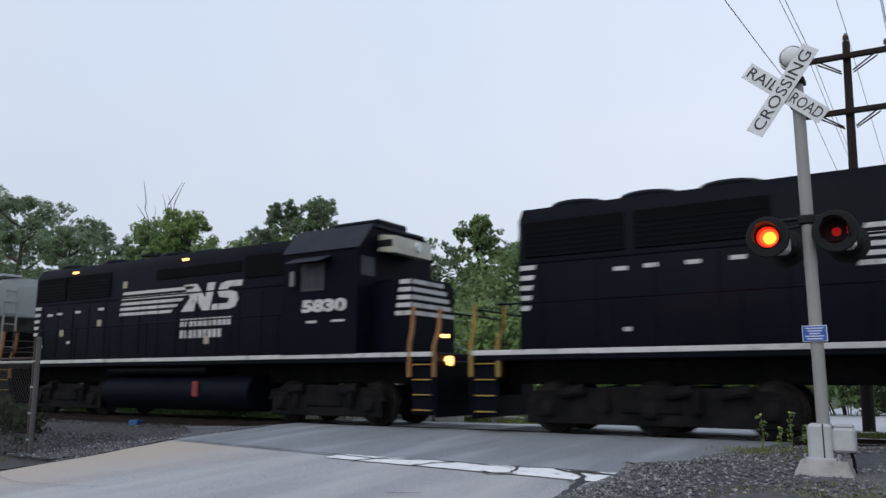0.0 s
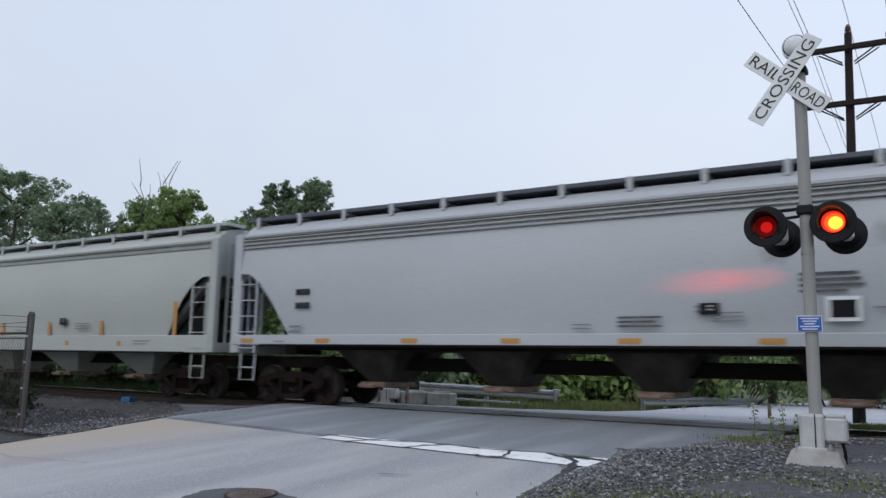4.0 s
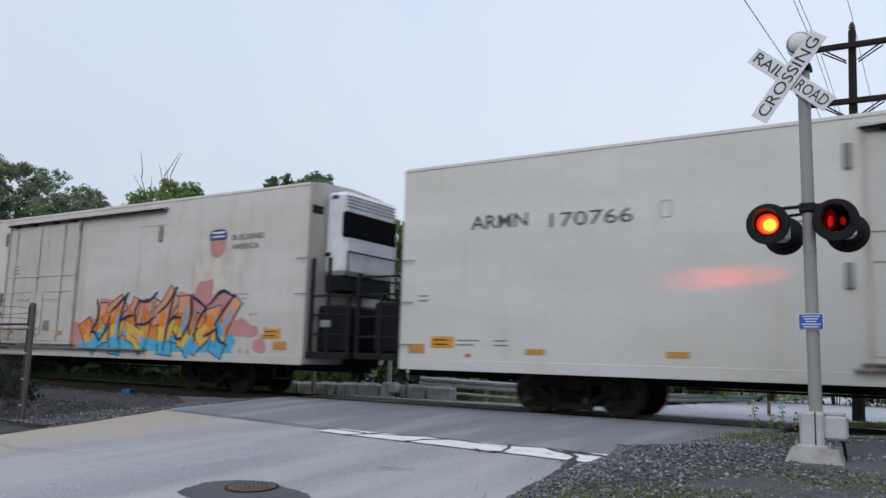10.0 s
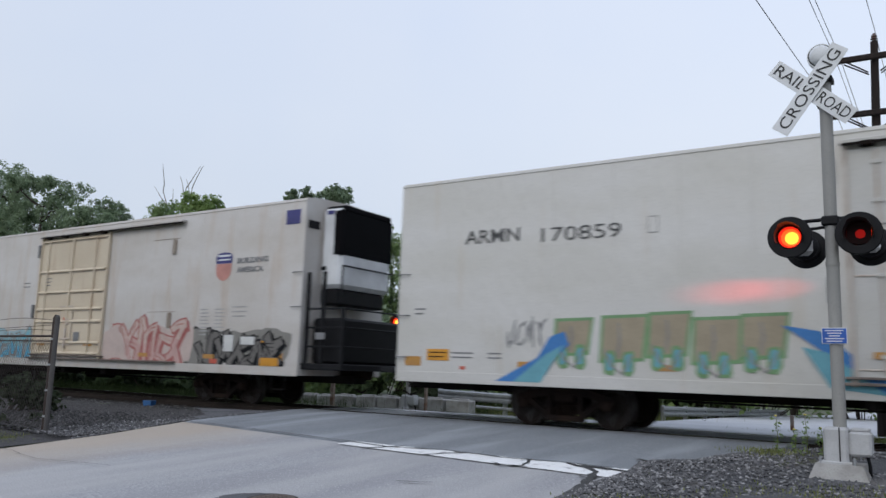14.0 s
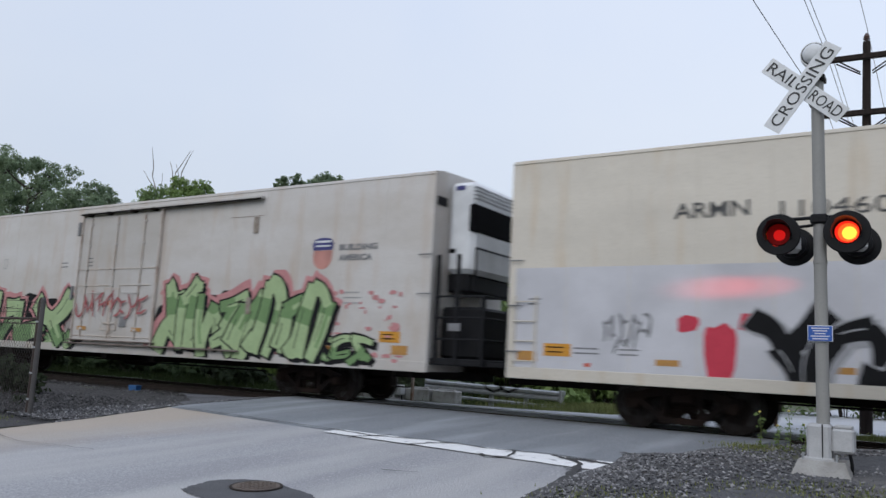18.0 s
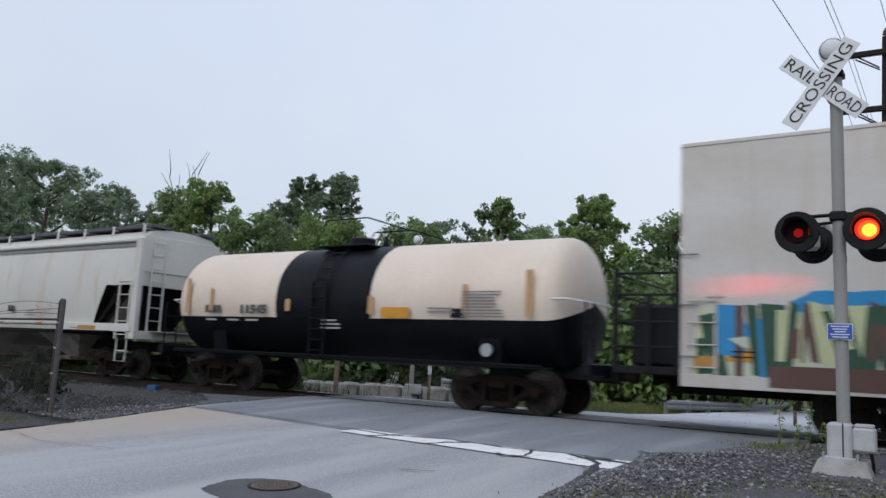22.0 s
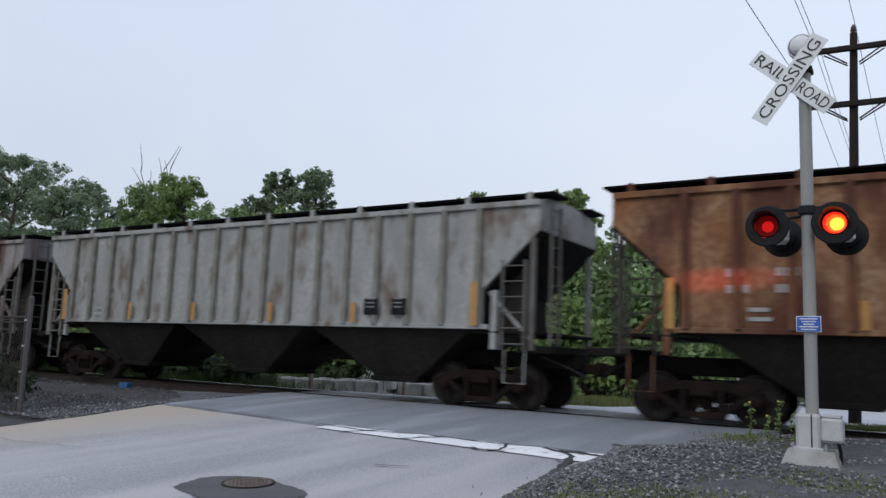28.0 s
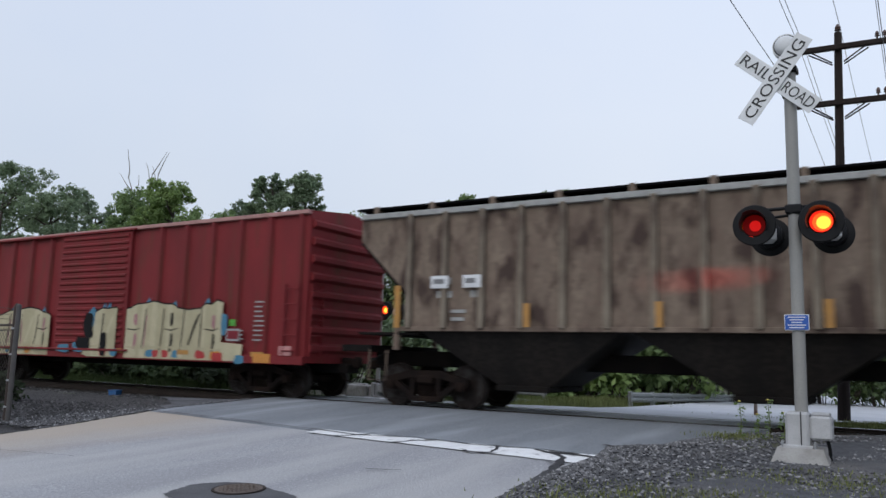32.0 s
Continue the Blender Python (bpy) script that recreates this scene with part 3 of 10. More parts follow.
tagged(part("gravel_stones", pebbles(15000, on_verge, 0.021, 1), STONE, angle=0), "loose grey crushed stones", "gravel", kind="stuff")
tagged(part("verge_stones", pebbles(5200, on_left, 0.024, 2), STONE_DARK, angle=0), "loose stones along the road edge", "gravel", kind="stuff")
tagged(part("edge_stones", pebbles(2600, on_left_rim, 0.022, 6), STONE, angle=0), "pale loose stones strewn along the road edge", "gravel", kind="stuff")
tagged(part("ballast_stones", pebbles(4600, on_bed, 0.038, 3), STONE_DARK, angle=0), "loose ballast stones", "ballast", kind="stuff")


# ---- the train: shared pieces ----
WHEEL = mat("wheel_steel", (0.016, 0.011, 0.010), 0.85, 0.0, spec=0.15, color2=(0.022, 0.014, 0.011), scale=4, fine=50, bump=0.3)
TREAD = mat("wheel_tread", (0.05, 0.045, 0.042), 0.5, 0.3, bump=0.05)
CAST = mat("truck_casting", (0.011, 0.0085, 0.008), 0.9, spec=0.08, color2=(0.021, 0.0135, 0.0105), scale=3, fine=40, bump=0.5)
# near-black grime; UNDER also stands for shade on end sheets and door tracks
UNDER = mat("underframe_grime_shade", (0.0085, 0.008, 0.008), 0.9, spec=0.1, color2=(0.016, 0.0125, 0.0105), scale=2, fine=30, bump=0.4)
WHITE_REEFER = mat("reefer_white", (0.52, 0.507, 0.482), 0.5, spec=0.3, color2=(0.47, 0.455, 0.415), scale=1.1, stretch=(0.35, 1, 1.1), fine=25, bump=0.03, wave=0.16, dirt=(0.43, 0.36, 0.28), dirt_scale=1.1, dirt_stretch=(2.5, 1, 0.3), dirt_lo=0.59, dirt_hi=0.95)
WHITE_DIRTY = mat("reefer_white_stained", (0.51, 0.487, 0.462), 0.5, spec=0.3, color2=(0.44, 0.405, 0.365), scale=1.1, stretch=(0.4, 1, 1.1), fine=25, bump=0.03, wave=0.16, dirt=(0.40, 0.30, 0.22), dirt_scale=1.2, dirt_stretch=(2.2, 1, 0.4), dirt_lo=0.52, dirt_hi=0.88)
TRIM_RUST = mat("stained_trim", (0.53, 0.48, 0.43), 0.6, color2=(0.45, 0.36, 0.29), scale=2.5, stretch=(2, 1, 1), fine=25, bump=0.05, dirt=(0.22, 0.13, 0.085), dirt_scale=3.0, dirt_stretch=(1, 1, 0.6), dirt_lo=0.53, dirt_hi=0.75)
TRACK_GRIME = mat("door_track_grime", (0.20, 0.165, 0.14), 0.75, color2=(0.075, 0.055, 0.045), scale=2.0, stretch=(1, 1, 1), fine=25, bump=0.1)
WHITE_CREAMY = mat("reefer_creamy_white", (0.56, 0.515, 0.44), 0.5, spec=0.3, color2=(0.49, 0.45, 0.385), scale=1.0, stretch=(0.4, 1, 1.1), fine=25, bump=0.03, wave=0.16, dirt=(0.45, 0.33, 0.20), dirt_scale=1.2, dirt_stretch=(2.5, 1, 0.3), dirt_lo=0.54, dirt_hi=0.85)
WHITE_CLEAN = mat("unit_white", (0.70, 0.71, 0.72), 0.4, bump=0.02, scale=1.5)
CREAM = mat("reefer_cream", (0.57, 0.475, 0.355), 0.5, spec=0.3, color2=(0.515, 0.42, 0.305), scale=0.4, stretch=(1.2, 1, 0.5), fine=25, bump=0.03, wave=0.16, dirt=(0.42, 0.30, 0.20), dirt_scale=1.2, dirt_stretch=(3.0, 1, 0.2), dirt_lo=0.60, dirt_hi=0.95)
CREAM_DOOR = mat("door_cream", (0.60, 0.515, 0.39), 0.5, color2=(0.52, 0.43, 0.315), scale=0.8, fine=25, bump=0.03, dirt=(0.36, 0.22, 0.12), dirt_scale=1.4, dirt_stretch=(3, 1, 0.25), dirt_lo=0.58, dirt_hi=0.85)
ORANGE_RED = mat("band_orange", (0.55, 0.09, 0.042), 0.5, color2=(0.46, 0.075, 0.038), scale=1.2, fine=30, bump=0.03, dirt=(0.3, 0.1, 0.06), dirt_scale=1.4, dirt_stretch=(3, 1, 0.3), dirt_lo=0.62)
HOPPER_PALE = mat("hopper_pale", (0.40, 0.418, 0.40), 0.5, spec=0.3, color2=(0.36, 0.378, 0.358), scale=0.4, stretch=(0.5, 1, 1), fine=25, bump=0.03, wave=0.06, dirt=(0.40, 0.39, 0.34), dirt_scale=0.9, dirt_stretch=(2.5, 1, 0.25), dirt_lo=0.58, dirt_hi=0.95)
HOPPER_NEUTRAL = mat("hopper_neutral", (0.41, 0.425, 0.445), 0.5, spec=0.3, color2=(0.365, 0.385, 0.405), scale=0.4, stretch=(0.5, 1, 1), fine=25, bump=0.03, wave=0.06, dirt=(0.36, 0.355, 0.33), dirt_scale=0.5, dirt_stretch=(1, 1, 0.8), dirt_lo=0.58, dirt_hi=0.75)
HOPPER_CREAM = mat("hopper_cream", (0.60, 0.59, 0.545), 0.55, spec=0.3, color2=(0.54, 0.53, 0.49), scale=0.5, fine=25, bump=0.03, wave=0.06, dirt=(0.47, 0.37, 0.22), dirt_scale=0.9, dirt_stretch=(2.2, 1, 0.3), dirt_lo=0.57, dirt_hi=0.85)
HOPPER_SILVER = mat("hopper_silver", (0.47, 0.49, 0.51), 0.5, spec=0.3, color2=(0.37, 0.395, 0.435), scale=0.5, stretch=(0.5, 1, 1), fine=25, bump=0.03, wave=0.06, dirt=(0.36, 0.37, 0.38), dirt_scale=1.0, dirt_stretch=(2.5, 1, 0.25), dirt_lo=0.58, dirt_hi=0.95)
RIB_RUST = mat("hopper_rust", (0.225, 0.098, 0.044), 0.85, spec=0.2, color2=(0.30, 0.19, 0.115), scale=1.2, stretch=(0.9, 1, 0.9), grainy=0.6, fine=9, bump=0.15, dirt=(0.075, 0.028, 0.020), dirt_scale=0.8, dirt_stretch=(1.0, 1, 0.6), dirt_lo=0.41, dirt_hi=0.58)
RIB_GREY = mat("hopper_grey", (0.345, 0.35, 0.335), 0.7, spec=0.2, color2=(0.245, 0.24, 0.225), scale=1.6, stretch=(1.5, 1, 0.5), grainy=0.55, fine=9, bump=0.08, dirt=(0.12, 0.08, 0.06), dirt_scale=1.6, dirt_stretch=(1.6, 1, 0.7), dirt_lo=0.53, dirt_hi=0.72)
RIB_MIXED = mat("hopper_grey_rust", (0.275, 0.272, 0.265), 0.75, spec=0.2, color2=(0.19, 0.15, 0.138), scale=1.6, stretch=(1.5, 1, 0.5), grainy=0.55, fine=9, bump=0.08, dirt=(0.105, 0.052, 0.042), dirt_scale=1.5, dirt_stretch=(2.0, 1, 0.35), dirt_lo=0.50, dirt_hi=0.66)
RIB_BROWN = mat("hopper_brown", (0.215, 0.165, 0.127), 0.8, spec=0.2, color2=(0.135, 0.095, 0.075), scale=2.2, stretch=(1.5, 1, 0.6), grainy=0.7, fine=9, bump=0.1, dirt=(0.05, 0.032, 0.027), dirt_scale=1.9, dirt_stretch=(1.3, 1, 0.7), dirt_lo=0.49, dirt_hi=0.64)
POST_RUST = mat("post_rust_red", (0.105, 0.055, 0.046), 0.85, spec=0.2, color2=(0.17, 0.12, 0.105), scale=3, fine=30, bump=0.1)
POST_BROWN = mat("post_brown", (0.255, 0.215, 0.165), 0.8, spec=0.2, color2=(0.10, 0.075, 0.06), scale=1.6, stretch=(1, 1, 0.7), fine=30, bump=0.1)
POST_TAN = mat("post_tan", (0.23, 0.22, 0.195), 0.8, spec=0.2, color2=(0.14, 0.125, 0.10), scale=3, fine=30, bump=0.1)
STENCIL_PALE = mat("stencil_pale", (0.34, 0.34, 0.33), 0.7, color2=(0.25, 0.25, 0.24), scale=9, bump=0)
BOX_RED = mat("boxcar_red", (0.20, 0.020, 0.023), 0.6, spec=0.25, color2=(0.14, 0.016, 0.018), scale=0.8, stretch=(1.5, 1, 0.5), fine=25, bump=0.05, dirt=(0.12, 0.03, 0.02), dirt_scale=1.5, dirt_stretch=(2.5, 1, 0.3), dirt_lo=0.56)
TANK_CREAM = mat("tank_cream", (0.72, 0.61, 0.50), 0.45, color2=(0.64, 0.53, 0.43), scale=0.5, fine=25, bump=0.03, dirt=(0.48, 0.36, 0.27), dirt_scale=0.9, dirt_stretch=(2, 1, 0.4), dirt_lo=0.62, dirt_hi=0.95)
TANK_BLACK = mat("tank_black", (0.005, 0.006, 0.0085), 0.45, spec=0.12, color2=(0.009, 0.010, 0.0125), scale=1, fine=25, bump=0.03)
LOCO_BLACK = mat("loco_black", (0.0030, 0.0038, 0.0075), 0.45, spec=0.05, color2=(0.0046, 0.0056, 0.0100), scale=0.7, fine=25, bump=0.03, dirt=(0.0065, 0.0065, 0.0085), dirt_scale=1.3, dirt_stretch=(1.5, 1, 0.4), dirt_lo=0.55)
LOCO_GRILLE = mat("loco_grille", (0.004, 0.004, 0.005), 0.9, spec=0.1, bump=0.1)
LOCO_WHITE = mat("loco_white", (0.55, 0.54, 0.52), 0.6, dirt=(0.25, 0.23, 0.2), dirt_scale=3, dirt_lo=0.6, bump=0.02)
ROOF_GREY = mat("roof_grey", (0.065, 0.073, 0.092), 0.5, scale=2, bump=0.05)
CAB_GREY = mat("cab_roof_grey", (0.030, 0.034, 0.044), 0.75, spec=0.12, scale=2, bump=0.05)
YELLOW = mat("safety_yellow", (0.36, 0.22, 0.04), 0.6, color2=(0.26, 0.16, 0.03), scale=3, bump=0.02)
AMBER_STRIP = mat("reflective_amber", (0.45, 0.225, 0.045), 0.5, color2=(0.34, 0.17, 0.05), scale=5, bump=0)
TAN_STRIP = mat("faded_reflector", (0.50, 0.31, 0.15), 0.5, color2=(0.42, 0.24, 0.11), scale=6, bump=0)
PLACARD = mat("placard_orange", (0.60, 0.27, 0.02), 0.5, bump=0)
STENCIL = mat("stencil_black", (0.012, 0.012, 0.013), 0.8, spec=0.15, bump=0)
STENCIL_DULL = mat("stencil_dull_black", (0.055, 0.055, 0.056), 0.8, spec=0.15, color2=(0.14, 0.14, 0.138), scale=7, bump=0)
STENCIL_GREY = mat("stencil_grey", (0.20, 0.20, 0.205), 0.7, bump=0)
STENCIL_FAINT = mat("stencil_faint", (0.39, 0.385, 0.375), 0.7, bump=0)
STENCIL_TAN = mat("stained_plate", (0.30, 0.26, 0.22), 0.7, color2=(0.2, 0.15, 0.11), scale=8, bump=0)
STENCIL_RED = mat("stencil_red", (0.55, 0.10, 0.06), 0.6, bump=0)
LOGO_BLUE = mat("shield_blue", (0.05, 0.05, 0.19), 0.6, bump=0)
LOGO_RED = mat("shield_red", (0.52, 0.24, 0.20), 0.6, bump=0)
PATCH_WHITE = mat("painted_patch", (0.62, 0.64, 0.68), 0.5, bump=0.02, scale=1.2)
RUBBER = mat("hose_rubber", (0.02, 0.02, 0.02), 0.8, bump=0)
LAMP_AMBER = glow("amber_lamp", (1.0, 0.45, 0.12), 5.0, (0.5, 0.2, 0.05))
LAMP_WARM = glow("warm_lamp", (1.0, 0.45, 0.12), 3.2, (0.6, 0.5, 0.3))

NEAR = -1.60
WHEELSETS = []      # (wheelset, its carrier)
CARS = []           # (thing, centre offset along the train)
CACHE = {}


def cached(key, make):
    if key not in CACHE:
        CACHE[key] = make()
    return CACHE[key]


def wheelset_mesh(r):
    g = Geo()
    for sgn in (-1, 1):
        y = sgn * 0.72
        o = sgn * 0.075
        g.lathe([(0.10, y - o * 1.1), (0.13, y - o), (r * 0.80, y - o * 0.55), (r * 0.86, y - o), (r + 0.028, y - o), (r + 0.028, y - o * 0.6)], "y", 26)
        g.lathe([(r + 0.004, y - o * 0.6), (r, y + o)], "y", 26, s=1)
        g.lathe([(r, y + o), (r * 0.86, y + o), (r * 0.80, y + o * 0.45), (0.15, y + o * 0.1), (0.12, y + o * 1.2), (0.08, y + o * 1.3)], "y", 26)
    g.lathe([(0.085, -1.0), (0.085, 1.0)], "y", 12)
    for k in range(3):
        a = k * 2.094
        for sgn in (-1, 1):
            g.box(0.22 * math.cos(a) - 0.04, 0.22 * math.cos(a) + 0.04, sgn * 0.79 - 0.01, sgn * 0.79 + 0.01, 0.22 * math.sin(a) - 0.04, 0.22 * math.sin(a) + 0.04)
    return g.mesh("wheelset", [WHEEL, TREAD], 30)


def frame_mesh(wb, zc):
    """Cast three-piece freight truck: two side frames with their windows, and the bolster."""
    g = Geo()
    h = wb / 2
    for sgn in (-1, 1):
        y0, y1 = sorted((sgn * 0.93, sgn * 1.08))
        g.prism([(-h - 0.16, zc - 0.02), (-h - 0.16, zc + 0.14), (-h + 0.12, zc + 0.2), (-0.42, zc + 0.30), (0.42, zc + 0.30), (h - 0.12, zc + 0.2), (h + 0.16, zc + 0.14), (h + 0.16, zc - 0.02), (h - 0.14, zc + 0.05), (0.40, zc + 0.14), (-0.40, zc + 0.14), (-h + 0.14, zc + 0.05)], y0, y1, "y")
        for e in (-1, 1):
            g.prism([(e * (h - 0.16), zc + 0.08), (e * (h - 0.02), zc + 0.06), (e * 0.36, zc - 0.34), (e * 0.30, zc - 0.22)], y0 + 0.01, y1 - 0.01, "y")
            g.prism([(e * 0.28, zc + 0.2), (e * 0.38, zc + 0.2), (e * 0.38, zc - 0.24), (e * 0.28, zc - 0.24)], y0 + 0.015, y1 - 0.015, "y")
        g.rbox(-0.40, 0.40, y0 - 0.02, y1 + 0.02, zc - 0.36, zc - 0.24, 0.02)
        g.rbox(-0.22, 0.22, min(y0, y1) - 0.04, max(y0, y1) + 0.04, zc + 0.02, zc + 0.20, 0.03)
    g.rbox(-0.2, 0.2, -0.95, 0.95, zc - 0.02, zc + 0.28, 0.04)
    g.rbox(-h - 0.1, h + 0.1, -0.15, 0.15, zc - 0.1, zc + 0.0, 0.03)
    return g.mesh("truck", CAST, 30)


def spring_mesh():
    g = Geo()
    for dx in (-0.15, 0.0, 0.15):
        path = [(dx + 0.055 * math.cos(a), 0.055 * math.sin(a), -0.24 + 0.26 * a / 31.4) for a in np.linspace(0, 31.4, 41)]
        g.tube(path, 0.016, 5)
    return g.mesh("spring", CAST, 40)


def box_mesh():
    g = Geo()
    g.rbox(-0.12, 0.12, -0.10, 0.08, -0.10, 0.10, 0.03)
    g.lathe([(0.10, -0.10), (0.10, -0.14), (0.07, -0.155)], "y", 14)
    g.lathe([(0.03, -0.155), (0.03, -0.17)], "y", 8)
    return g.mesh("axle_box", CAST, 30)


def truck(car, x, wb=1.78, r=0.457):
    t = part("truck", cached(("truck", wb, r), lambda: frame_mesh(wb, r + 0.02)), None, car, at=(x, 0, 0))
    for e in (-1, 1):
        w = part("wheelset", cached(("wheelset", r), lambda: wheelset_mesh(r)), None, t, at=(e * wb / 2, 0, r))
        WHEELSETS.append((w, car, e * wb / 2, r))
        for sgn in (-1, 1):
            part("axle_box", cached("axle_box", box_mesh), None, t, at=pose(e * wb / 2, sgn * 1.0, r, 0, 0, 0 if sgn < 0 else 180))
    for sgn in (-1, 1):
        part("spring_pack", cached("spring", spring_mesh), None, t, at=(0, sgn * 1.0, r + 0.02))
    return t


def coupler_mesh():
    g = Geo()
    g.rbox(-0.55, 0.05, -0.13, 0.13, 0.72, 1.0, 0.03)
    g.rbox(0.0, 0.32, -0.08, 0.10, 0.78, 0.98, 0.03)
    g.rbox(0.26, 0.46, -0.16, 0.05, 0.74, 1.02, 0.05)
    g.tube([(-0.05, -0.25, 0.75), (0.12, -0.26, 0.5), (0.3, -0.22, 0.42), (0.46, -0.1, 0.55)], 0.025, 7)
    return g.mesh("coupler", CAST, 40)


def couplers(car, xf, xr):
    part("coupler", cached("coupler", coupler_mesh), None, car, at=(xf, 0, 0))
    part("coupler", cached("coupler", coupler_mesh), None, car, at=pose(xr, 0, 0, 0, 0, 180))


def ladder(car, x, y, z0, z1, material, n=6, w=0.42, rails=True, yaw=0, name="ladder"):
    """Side rails as one part, each rung a piece under it."""
    g = Geo()
    for e in (-1, 1):
        g.rbox(e * (w / 2) - 0.025, e * (w / 2) + 0.025, -0.01, 0.05, z0, z1, 0.006)
    lad = part(name, cached(("ladder", w, z0, z1, material.name), lambda: g.mesh("ladder", material)), None, car, at=pose(x, y, 0, 0, 0, yaw))
    rm = cached(("rung", w, material.name), lambda: Geo().tube([(-w / 2, 0.03, 0), (-w / 2, -0.03, 0), (w / 2, -0.03, 0), (w / 2, 0.03, 0)], 0.014, 6).mesh("rung", material, 40))
    for k in range(n):
        part("rung", rm, None, lad, at=(0, 0, z0 + 0.12 + (z1 - z0 - 0.24) * k / max(1, n - 1)))
    return lad


def bars(car, x, z, w, n, material, h=0.05, gap=0.11, y=NEAR, name="stencil", slant=0.0):
    """Unreadable stencilled lines as plain bars."""
    g = Geo()
    rng = random.Random(int(abs(x) * 97 + z * 31))
    for k in range(n):
        ww = w * rng.uniform(0.7, 1.0)
        if h >= 0.12:
            n_ch = max(3, round(ww / (0.85 * h)))
            for j in range(n_ch):
                g.box(x - w / 2 + ww * j / n_ch, x - w / 2 + ww * (j + 0.72) / n_ch, y - 0.006, y - 0.002, z - k * gap - h, z - k * gap)
        else:
            g.box(x - w / 2, x - w / 2 + ww, y - 0.006, y - 0.002, z - k * gap - h, z - k * gap)
    return tagged(part(name, g, material, car), kind="stuff" if n > 1 or h >= 0.12 else "")


def plate(car, x, z, w, h, material, name="reflector", y=NEAR, label="", d=0.006):
    return part(name, cached((name, w, h, d, material.name), lambda: Geo().box(-w / 2, w / 2, -d, 0, -h / 2, h / 2).mesh(name, material)), None, car, label, at=(x, y - 0.002, z))


SIDE = pose(0, 0, 0, 90, 0, 0)      # lettering upright on the near side


def lettering(car, text, x, z, size, material, y=NEAR, width=None, label="", bold=0.0, name="lettering", shear=None):
    return words(name, text, size, car, Matrix.Translation((x, y - 0.006, z)) @ SIDE, material, label, width, 0.003, bold)


def blob(rng, x, z, w, h, spikes=0.25, n=22):
    """An uneven closed outline."""
    ph = [rng.uniform(0, 6.28) for _ in range(4)]
    out = []
    for k in range(n):
        a = 2 * math.pi * k / n
        q = 1 + spikes * (0.5 * math.sin(2 * a + ph[0]) + 0.4 * math.sin(3 * a + ph[1]) + 0.35 * math.sin(5 * a + ph[2]) + 0.25 * math.sin(7 * a + ph[3]))
        c, s = math.cos(a), math.sin(a)
        # squarish
        e = 0.65
        out.append((x + w / 2 * q * math.copysign(abs(c) ** e, c), z + h / 2 * q * math.copysign(abs(s) ** e, s)))
    return out


def paint_fan(g, line, y, s):
    n = len(line)
    cx, cz = sum(p[0] for p in line) / n, sum(p[1] for p in line) / n
    g.add([(cx, y, cz)] + [(px, y, pz) for px, pz in line], [(0, 1 + i, 1 + (i + 1) % n) for i in range(n)], s)


def paint_stroke(g, line, w, y, s, taper=True):
    rows, n = [], len(line)
    for i, (x, z) in enumerate(line):
        a, b = line[max(i - 1, 0)], line[min(i + 1, n - 1)]
        d = math.hypot(b[0] - a[0], b[1] - a[1]) or 1
        k = w * (0.35 + 0.65 * math.sin(math.pi * (i + 0.5) / n)) if taper else w
        rows.append([(x - (b[1] - a[1]) / d * k / 2, y, z + (b[0] - a[0]) / d * k / 2), (x + (b[1] - a[1]) / d * k / 2, y, z - (b[0] - a[0]) / d * k / 2)])
    g.sheet(rows, s)


def paint(name, c, rough=0.55):
    return mat("spray_" + name, c, rough, color2=tuple(v * 0.82 for v in c), scale=2.5, fine=20, bump=0.0, amount=0.4, spec=0.2)


GLYPHS = (
    ((0.0, 0.1, 0.5, 1.0), (0.5, 1.0, 0.7, 0.3), (0.7, 0.3, 1.1, 0.8)),
    ((0.2, 1.0, 0.15, 0.2), (0.15, 0.2, 0.6, 0.0), (0.6, 0.0, 0.95, 0.55)),
    ((0.1, 0.0, 0.5, 0.5), (0.5, 0.5, 0.1, 1.0), (0.5, 0.5, 1.05, 0.9)),
    ((0.9, 1.0, 0.2, 0.8), (0.2, 0.8, 0.2, 0.2), (0.2, 0.2, 0.95, 0.35)),
    ((0.0, 0.6, 0.6, 1.05), (0.6, 1.05, 0.5, -0.02), (0.5, 0.35, 1.0, 0.5)),
    ((0.05, 0.85, 0.9, 1.0), (0.9, 1.0, 0.4, 0.45), (0.4, 0.45, 0.9, 0.0), (0.0, 0.15, 0.4, 0.3)),
    ((0.3, 0.0, 0.05, 0.7), (0.05, 0.7, 0.7, 0.95), (0.7, 0.95, 0.85, 0.1), (0.85, 0.1, 1.2, 0.2)))


